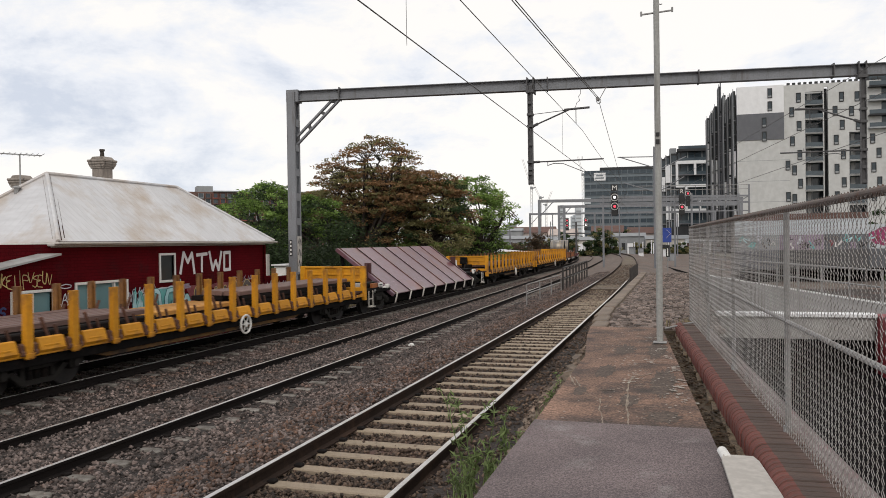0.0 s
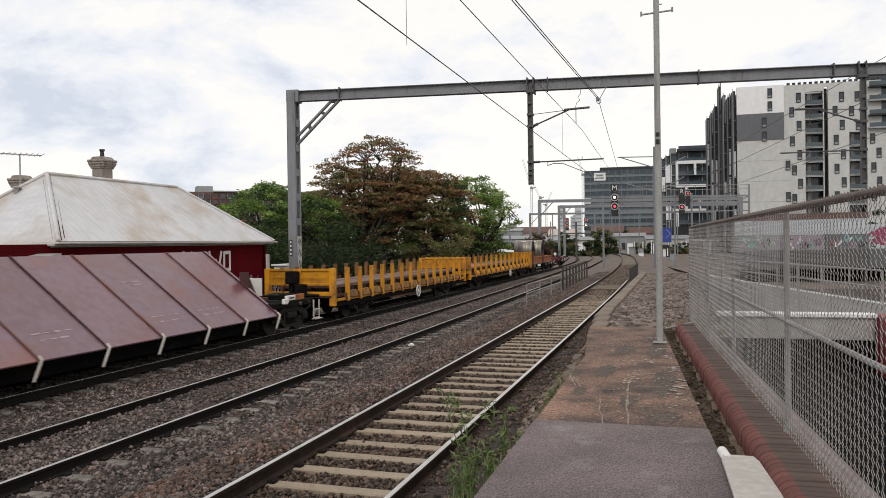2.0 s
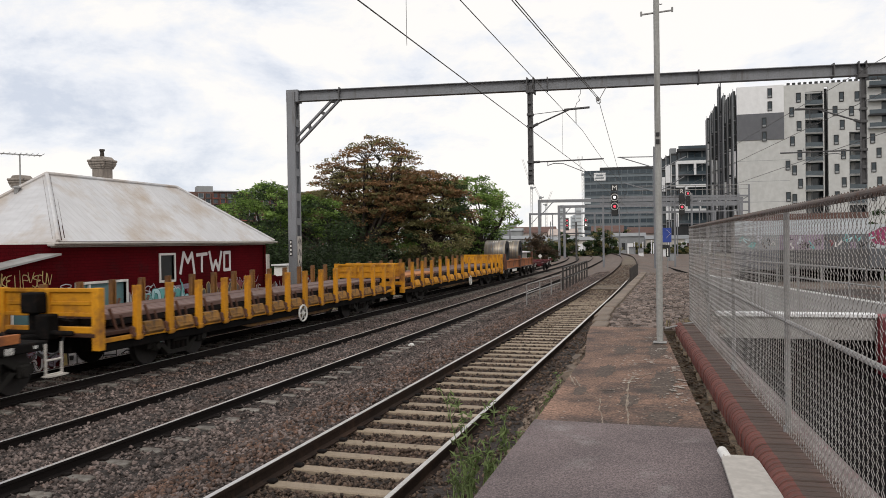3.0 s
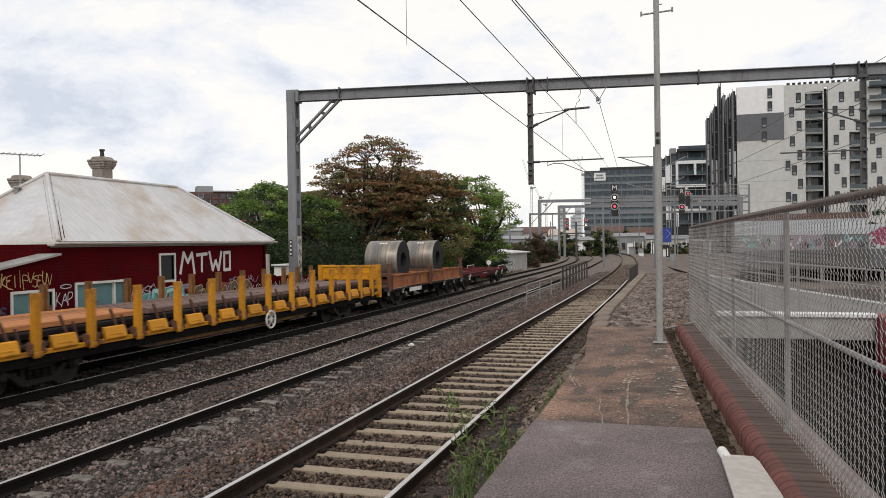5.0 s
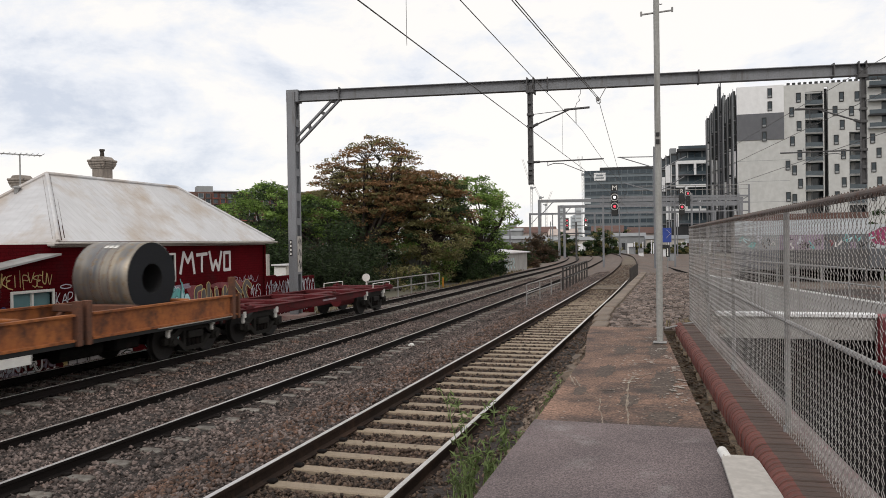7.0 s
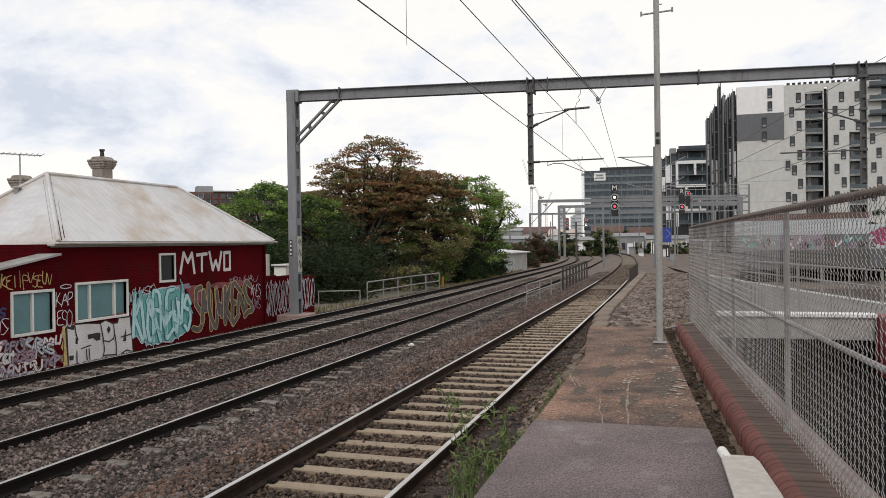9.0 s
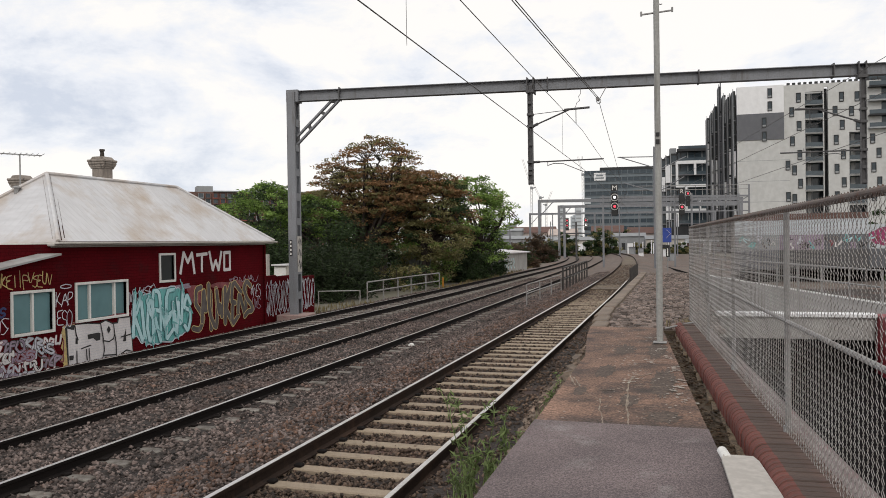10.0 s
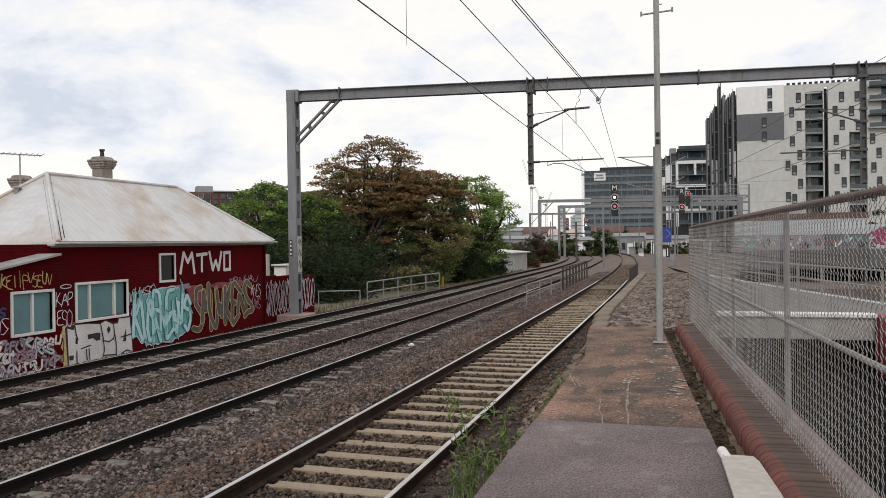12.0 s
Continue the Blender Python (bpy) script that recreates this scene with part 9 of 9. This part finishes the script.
        part("stencil_bar", boxes([(1.211, 1.216, s * 7.50 - 0.16, s * 7.50 + 0.14, 1.09, 1.14)]), M_GANTRYDARK, w)
        bm = bmesh.new()
        bar(bm, (1.25, s * 7.05, 1.02), (1.28, s * 6.85, 1.04), 0.12, 0.16, 0.015), bar(bm, (1.25, s * 7.1, 1.0), (1.1, s * 7.45, 0.98), 0.07, 0.07, 0.01)
        part("hinge_bracket", bm, M_WHITE, w, "white painted bracket")
        bm = bmesh.new()
        tube(bm, (1.15, s * 7.35, 1.0), (0.5, s * 6.35, 1.14), 0.02, sides=6)
        tube(bm, (-0.6, s * 8.0, 1.12), (0.9, s * 7.2, 1.22), 0.025, sides=6)
        tube(bm, (0.2, s * 8.6, 1.0), (0.4, s * 8.6, 1.55), 0.02, sides=6)
        part("brake_rod", bm, M_BLACK, w)
        bm = boxes([(-0.69, 0.07, 7.57, 7.63, 1.15, 1.73), (-0.35, -0.27, 7.63, 7.68, 0.9, 1.6)], 0.01) if s > 0 else boxes([(0.35, 0.95, -8.5, -8.44, 1.0, 1.22)], 0.01)
        part("data_panel", bm, M_WHITE, w, "white data panel")
        bm = bmesh.new()
        tube(bm, (-1.0, s * 8.3, 1.05), (0.9, s * 8.3, 1.05), 0.10, sides=12)
        box(bm, 0.2, 0.9, s * 8.0 - 0.3, s * 8.0 + 0.3, 0.98, 1.22, 0.04)
        part("brake_gear", bm, M_BOGIE, w)
        bogie(w, s * 7.6)
        coupler(w, s * h, s)
        step_irons(w, 9.05 if s > 0 else -8.75)
        part("corner_bracket", boxes([(0.95, 1.2, s * 8.10 - 0.12, s * 8.10 + 0.12, 0.82, 0.98), (1.05, 1.2, s * 8.7 - 0.07, s * 8.7 + 0.07, 0.86, 0.96)], 0.02), M_WHITE, w)
    return w


def coil_wagon():
    w = thing("coil_wagon", pose(0, 0, 0), "rusty orange well wagon with tall end posts", "freight wagon", "wagons of the goods train")
    h = 5.9
    part("underframe", boxes([(-0.4, 0.4, -h, h, 0.50, 0.92), (-1.15, 1.15, -h, h, 0.80, 0.92)], 0.02), M_BOGIE, w)
    part("deck", boxes([(-1.28, 1.28, -h, h, 0.92, 0.98)], 0.01), M_DECK, w)
    for s in (-1, 1):
        for a, b in ((-5.3, -0.25), (0.25, 5.6)):
            bm = bmesh.new()
            prism(bm, [(s * 1.22, 0.90), (s * 1.38, 0.90), (s * 1.38, 0.945), (s * 1.30, 0.955), (s * 1.30, 1.405), (s * 1.38, 1.415), (s * 1.38, 1.46), (s * 1.22, 1.46),
                       (s * 1.22, 1.415), (s * 1.26, 1.405), (s * 1.26, 0.955), (s * 1.22, 0.945)], "y", a, b)
            part("side_beam", bm, M_ORANGE, w, "rust-streaked orange side beam")
        part("sill", boxes([(s * 1.28 - 0.04, s * 1.28 + 0.04, -h, h, 0.80, 0.90)], 0.01), M_BLACK, w)
        part("edge_strip", boxes([(s * 1.36 - 0.012, s * 1.36 + 0.012, a, b, 0.872, 0.898) for a, b in ((-5.0, -3.4), (2.3, 5.4))], 0.003), M_TRIM, w, "pale worn edge strip")
        for y in (-5.25, 0.0, 5.55):
            for k in (-0.13, 0.13):
                part("post", boxes([(s * 1.32 - 0.08, s * 1.32 + 0.08, y + k - 0.07, y + k + 0.07, 0.80, 1.95 if y else 1.72)] if (k < 0 or not y) else [(s * 1.32 - 0.08, s * 1.32 + 0.08, y + k - 0.03, y + k + 0.03, 0.80, 1.50)], 0.012), M_RUSTSTEEL, w)
        part("number_panel", boxes([(s * 1.33 - 0.015, s * 1.33 + 0.015, -2.9, -1.3, 0.62, 0.80)], 0.004), M_WHITE, w, "pale painted number strip")
    for c in (-2.4, 2.75):
        for k in (-0.95, 0.95):
            bm = bmesh.new()
            box(bm, -1.15, 1.15, c + k - 0.10, c + k + 0.10, 1.30, 1.48, 0.02)
            for x in (-0.9, 0.0, 0.9):
                bar(bm, (x, c + k - (0.45 if k < 0 else -0.45), 0.98), (x, c + k, 1.32), 0.10, 0.08)
            part("coil_chock", bm, M_ORANGE if k > 0 else M_RUSTSTEEL, w, "timber and steel coil chock")
        for k in (-0.7, 0.7):
            part("cradle_beam", boxes([(-1.0, 1.0, c + k - 0.1, c + k + 0.1, 0.98, 1.18)], 0.02), M_RUSTSTEEL, w)
        coil(w, c)
    bm = bmesh.new()
    tube(bm, (0.75, -0.2, 0.62), (0.75, 1.0, 0.62), 0.19, sides=14)
    box(bm, 0.5, 1.1, 1.2, 2.0, 0.5, 0.85, 0.04)
    part("brake_reservoir", bm, M_BOGIE, w)
    for y in (-4.0, 4.0):
        bogie(w, y, True)
    coupler(w, -h, -1), coupler(w, h, 1)
    return w


def coil(parent, y):
    """A steel coil, eye across the wagon, 1.55 m across and 1.5 m wide."""
    bm = bmesh.new()
    n, r0, r1 = 48, 0.36, 0.89
    prof = [(-0.78, r0), (-0.78, r1 - 0.02), (-0.76, r1), (0.76, r1), (0.78, r1 - 0.02), (0.78, r0)]
    rings = [[bm.verts.new((x, r * math.cos(k * 2 * math.pi / n), r * math.sin(k * 2 * math.pi / n))) for k in range(n)] for x, r in prof]
    for i in range(len(prof)):
        a, b = rings[i], rings[(i + 1) % len(prof)]
        for k in range(n):
            f = bm.faces.new((a[k], a[(k + 1) % n], b[(k + 1) % n], b[k]))
            # bore faces are black: the shade inside the eye is in the colour
            f.material_index = 0 if i in (1, 2, 3) else 2 if i == 5 else 1
            f.smooth = i == 2
    bmesh.ops.recalc_face_normals(bm, faces=bm.faces[:])
    c = part("steel_coil", bm, [M_COIL, M_COILEND, M_BLACK], parent, "heavy coil of dull grey sheet steel", pose(0.08, y, 2.04))
    for x in (-0.25, 0.0, 0.25):
        bm = bmesh.new()
        nn = 40
        for k in range(nn):
            a0, a1 = k * 2 * math.pi / nn, (k + 1) * 2 * math.pi / nn
            bm.faces.new([bm.verts.new(p) for p in ((x - 0.007, 0.893 * math.cos(a0), 0.893 * math.sin(a0)), (x + 0.007, 0.893 * math.cos(a0), 0.893 * math.sin(a0)),
                                                    (x + 0.007, 0.893 * math.cos(a1), 0.893 * math.sin(a1)), (x - 0.007, 0.893 * math.cos(a1), 0.893 * math.sin(a1)))])
        part("strap", bm, M_RUSTSTEEL, c, "thin steel strap")
        part("tag", boxes([(x * 0.55 - 0.05, x * 0.55 + 0.045, -0.07, 0.05, 0.889, 0.901)]), M_WHITE, c, "white paper tag", pose(0, 0, 0, 30, 0, 0))
    return c


def flat_wagon():
    w = thing("skeletal_flat_wagon", pose(0, 0, 0), "empty oxide-red skeletal flat wagon at the train's end", "freight wagon", "wagons of the goods train")
    h = 5.9
    part("centre_sill", boxes([(-0.22, 0.22, -h, h, 0.52, 0.98)], 0.02), M_REDOX, w)
    for s in (-1, 1):
        bm = bmesh.new()
        prism(bm, [(-h, 0.87), (-h, 0.98), (h, 0.98), (h, 0.87), (h - 2.6, 0.87), (h - 3.2, 0.76), (-h + 3.4, 0.76), (-h + 2.8, 0.87)], "x", s * 1.18 - 0.03, s * 1.18 + 0.03)
        part("side_sill", bm, M_REDOX, w, "fish-bellied red side sill")
        part("side_flange", boxes([(s * 1.18 - 0.10, s * 1.18 + 0.10, -h, h, 0.975, 1.0)], 0.006), M_REDOX, w)
    for y in (-h + 0.3, -4.4, -2.6, 0.0, 2.6, 4.4, h - 0.3):
        part("cross_member", boxes([(-1.2, 1.2, y - 0.22, y + 0.22, 0.88, 1.02)], 0.015), M_REDOX, w)
    for y in (-h + 0.5, 0.3, h - 0.5):
        for s in (-1, 1):
            part("container_pedestal", boxes([(s * 1.16 - 0.12, s * 1.16 + 0.12, y - 0.2, y + 0.2, 1.0, 1.08), (s * 1.16 - 0.05, s * 1.16 + 0.05, y - 0.06, y + 0.06, 1.08, 1.14)], 0.012), M_REDOX, w)
    bm = bmesh.new()
    tube(bm, (0.6, 1.6, 0.66), (0.6, 2.8, 0.66), 0.22, sides=16)
    part("brake_reservoir", bm, M_REDOX, w)
    part("number_strip", boxes([(1.212, 1.222, -0.7, 0.3, 0.84, 0.90)]), M_CHALK, w, "pale stencilled number strip")
    bm = bmesh.new()
    tube(bm, (0.0, h - 0.05, 1.0), (0.0, h - 0.05, 1.22), 0.02, sides=6)
    tube(bm, (0.0, h - 0.09, 1.34), (0.0, h - 0.03, 1.34), 0.17, sides=20)
    part("tail_disc", bm, M_WHITE, w, "round white tail disc")
    bm = bmesh.new()
    for x in (-1.1, 1.1):
        tube(bm, (x, h - 1.9, 1.0), (x, h - 1.9, 1.18), 0.016, sides=6)
        tube(bm, (x, h - 0.1, 1.0), (x, h - 0.1, 1.18), 0.016, sides=6)
        tube(bm, (x, h - 1.9, 1.18), (x, h - 0.1, 1.18), 0.016, sides=6)
    part("hand_rail", bm, M_WHITE, w)
    for y in (-4.5, 4.2):
        bogie(w, y, True)
    coupler(w, -h, -1), coupler(w, h, 1)
    return w


TRAIN = []   # wagon and the place of its middle along the track at the start


def build_train():
    brown, orange, yellow = M_RAILLOAD, M_RAILLOAD_O, M_RAILLOAD_Y
    a = stake_wagon("stake_wagon", 19.2, [-8.62 + 1.13 * k for k in range(16)], 9.42, [(-1.0, -9.2, -2.6, 8, 2, brown), (-0.95, -2.3, 1.5, 6, 1, yellow), (-0.75, 1.6, 9.0, 6, 3, brown)],
                    "yellow stake wagon loaded with long rusty steel bars", (-5.9, 7.2), None, 0.95)
    TRAIN.append((a, 17.5))
    TRAIN.append((plate_wagon(), 36.34))
    b = stake_wagon("stake_wagon", 17.2, [-7.36 + 1.135 * k for k in range(14)], 8.45, [(-0.9, -7.9, 1.5, 7, 2, brown), (-0.6, 0.5, 8.0, 6, 2, brown)],
                    "yellow stake wagon with gated ends and steel bars", (-5.6, 5.6), -8.5, 0.3, POCKET_RUST)
    TRAIN.append((b, 55.1))
    c = stake_wagon("stake_wagon", 19.9, [-8.58 + 1.41 * k for k in range(12)] + [8.02, 9.12], 9.95, [(-1.0, -9.2, -3.6, 8, 2, orange), (-1.0, -3.4, 2.0, 8, 2, brown), (-1.0, 2.2, 9.4, 8, 2, brown)],
                    "yellow stake wagon stacked with orange-brown steel bars", (-6.9, 6.9), -9.8, 1.3)
    TRAIN.append((c, 74.5))
    TRAIN.append((coil_wagon(), 90.9))
    TRAIN.append((flat_wagon(), 102.7))


build_train()


# ---------------------------------------------------------------- kerb bricks and stone setts
def build_kerb_bricks():
    bm = bmesh.new()
    # bullnosed header: rounded towards the platform
    prof = [(0.0, -0.10), (0.0, 0.0), (0.008, 0.026), (0.026, 0.050), (0.052, 0.065), (0.085, 0.07), (KERB_W + 0.03, 0.07), (KERB_W + 0.03, -0.10)]
    prism(bm, prof, "y", -0.0375, 0.0375)
    es = [e for e in bm.edges if abs(e.verts[0].co.y - e.verts[1].co.y) < 1e-6 and (e.verts[0].co.z + e.verts[1].co.z) > -0.18]
    bmesh.ops.bevel(bm, geom=es, offset=0.006, segments=1, affect="EDGES", profile=0.5)
    for f in bm.faces:
        f.material_index = 1 if f.calc_center_median().x > 0.10 else 0
    me = bm_mesh("brick", bm, [M_BRICK, M_BRICKTOP])
    rnd = random.Random(8)
    y = -1.5
    while y < 12.2:
        piece("brick", me, platform, pose(kerb_in(y) + rnd.uniform(-0.004, 0.004), y, PLAT_Z + rnd.uniform(-0.005, 0.002), 0, rnd.uniform(-0.7, 0.7), 3.8 + rnd.uniform(-0.8, 0.8)))
        y += 0.0815


def build_setts():
    """Small uneven stone setts in rows of changing widths."""
    rnd = random.Random(18)
    widths = (0.085, 0.105, 0.125, 0.15)
    meshes = []
    for w in widths:
        for k in range(2):
            bm = bmesh.new()
            box(bm, -w / 2 + 0.006, w / 2 - 0.006, -0.052, 0.052, -0.08, 0.0, 0.016)
            for v in bm.verts:
                v.co += Vector((rnd.uniform(-0.010, 0.010), rnd.uniform(-0.010, 0.010), rnd.uniform(-0.009, 0.009)))
            meshes.append(bm_mesh("sett", bm, M_COBBLE))
    y, count = 12.22, 0
    verts, faces = [], []
    while y < 32.4:
        x = edge_x(y) + 0.26 + rnd.uniform(0, 0.06)
        while x < 0.56:
            k = rnd.randrange(8)
            w = widths[k // 2]
            m = pose(x + w / 2, y + rnd.uniform(-0.014, 0.014) + 0.012 * math.sin(x * 5 + y), PLAT_Z - 0.018 + rnd.uniform(-0.022, 0.014), rnd.uniform(-6, 6), rnd.uniform(-6, 6), rnd.uniform(-9, 9))
            me = meshes[k]
            if count < 300:
                piece("sett", me, platform, m)
            else:
                b = len(verts)
                verts += [tuple(m @ v.co) for v in me.vertices]
                faces += [tuple(b + i for i in f.vertices) for f in me.polygons]
            x += w + 0.004
            count += 1
        y += 0.116
    ob = piece("setts", data_mesh("setts", verts, faces, M_SETTFAR), platform, label="rough bluestone setts")
    tagged(ob, kind="stuff")


M_SETTFAR = surface("bluestone_setts", (0.212, 0.163, 0.140), (0.070, 0.055, 0.048), 0.9, fine=20, coarse=2, vary=0.9, bump=0.5, bump_m=0.01, per_island=0.6)


def build_coping():
    rnd = random.Random(28)
    y = 12.15
    while y < 32.4:
        ln = rnd.uniform(0.8, 1.3)
        bm = bmesh.new()
        box(bm, 0, 0.25, 0, ln - 0.015, -0.22, 0.0, 0.02)
        part("coping_stone", bm, M_COPING, platform, "", pose(edge_x(y) - 0.02, y, PLAT_Z + rnd.uniform(-0.012, 0.006), 0, rnd.uniform(-1, 1), rnd.uniform(-0.8, 0.8)))
        y += ln
    y = 4.6
    while y < 11.6:
        ln = rnd.uniform(0.30, 0.62)
        bm = bmesh.new()
        box(bm, -0.09, 0.09, 0, ln * 0.55, -0.16, 0.0, 0.03)
        for v in bm.verts:
            v.co += Vector((rnd.uniform(-0.03, 0.03), rnd.uniform(-0.03, 0.03), rnd.uniform(-0.03, 0.03)))
        part("edge_stone", bm, M_COPING, platform, "broken bluestone edging", pose(edge_x(y) - 0.17 + rnd.uniform(-0.06, 0.04), y, PLAT_Z - rnd.uniform(0.30, 0.48), rnd.uniform(-12, 12), rnd.uniform(-25, 5), rnd.uniform(-20, 20)))
        y += ln


build_kerb_bricks()
build_coping()
build_setts()


# ---------------------------------------------------------------- motions
SPEED = 11.2


def along_left():
    """The far track's middle, by length along it; zero where y is zero."""
    ys = np.arange(-168, 206, 0.5)
    xs = np.array([LEFT(y) for y in ys])
    s = np.concatenate([[0], np.cumsum(np.hypot(np.diff(xs), np.diff(ys)))])
    s -= np.interp(0, ys, s)
    return s, xs, ys


def motions():
    s, xs, ys = along_left()
    times = [k * 0.5 for k in range(25)]
    for wagon, start in TRAIN:
        rows = []
        for t in times:
            u = start - SPEED * t
            p0 = (np.interp(u - 5, s, xs), np.interp(u - 5, s, ys))
            p1 = (np.interp(u + 5, s, xs), np.interp(u + 5, s, ys))
            yaw = math.degrees(math.atan2(-(p1[0] - p0[0]), p1[1] - p0[1]))
            rows.append((t, pose((p0[0] + p1[0]) / 2, (p0[1] + p1[1]) / 2, Z_LOW, 0, 0, yaw)))
        walk(wagon, rows)
    for axle, wagon, k in SPINNING:
        base = axle.matrix_basis.copy()
        turn = math.degrees(SPEED / FPS / 0.46)
        walk(axle, [(i / FPS, base @ pose(0, 0, 0, turn * i, 0, 0)) for i in range(12 * FPS + 1)])


motions()
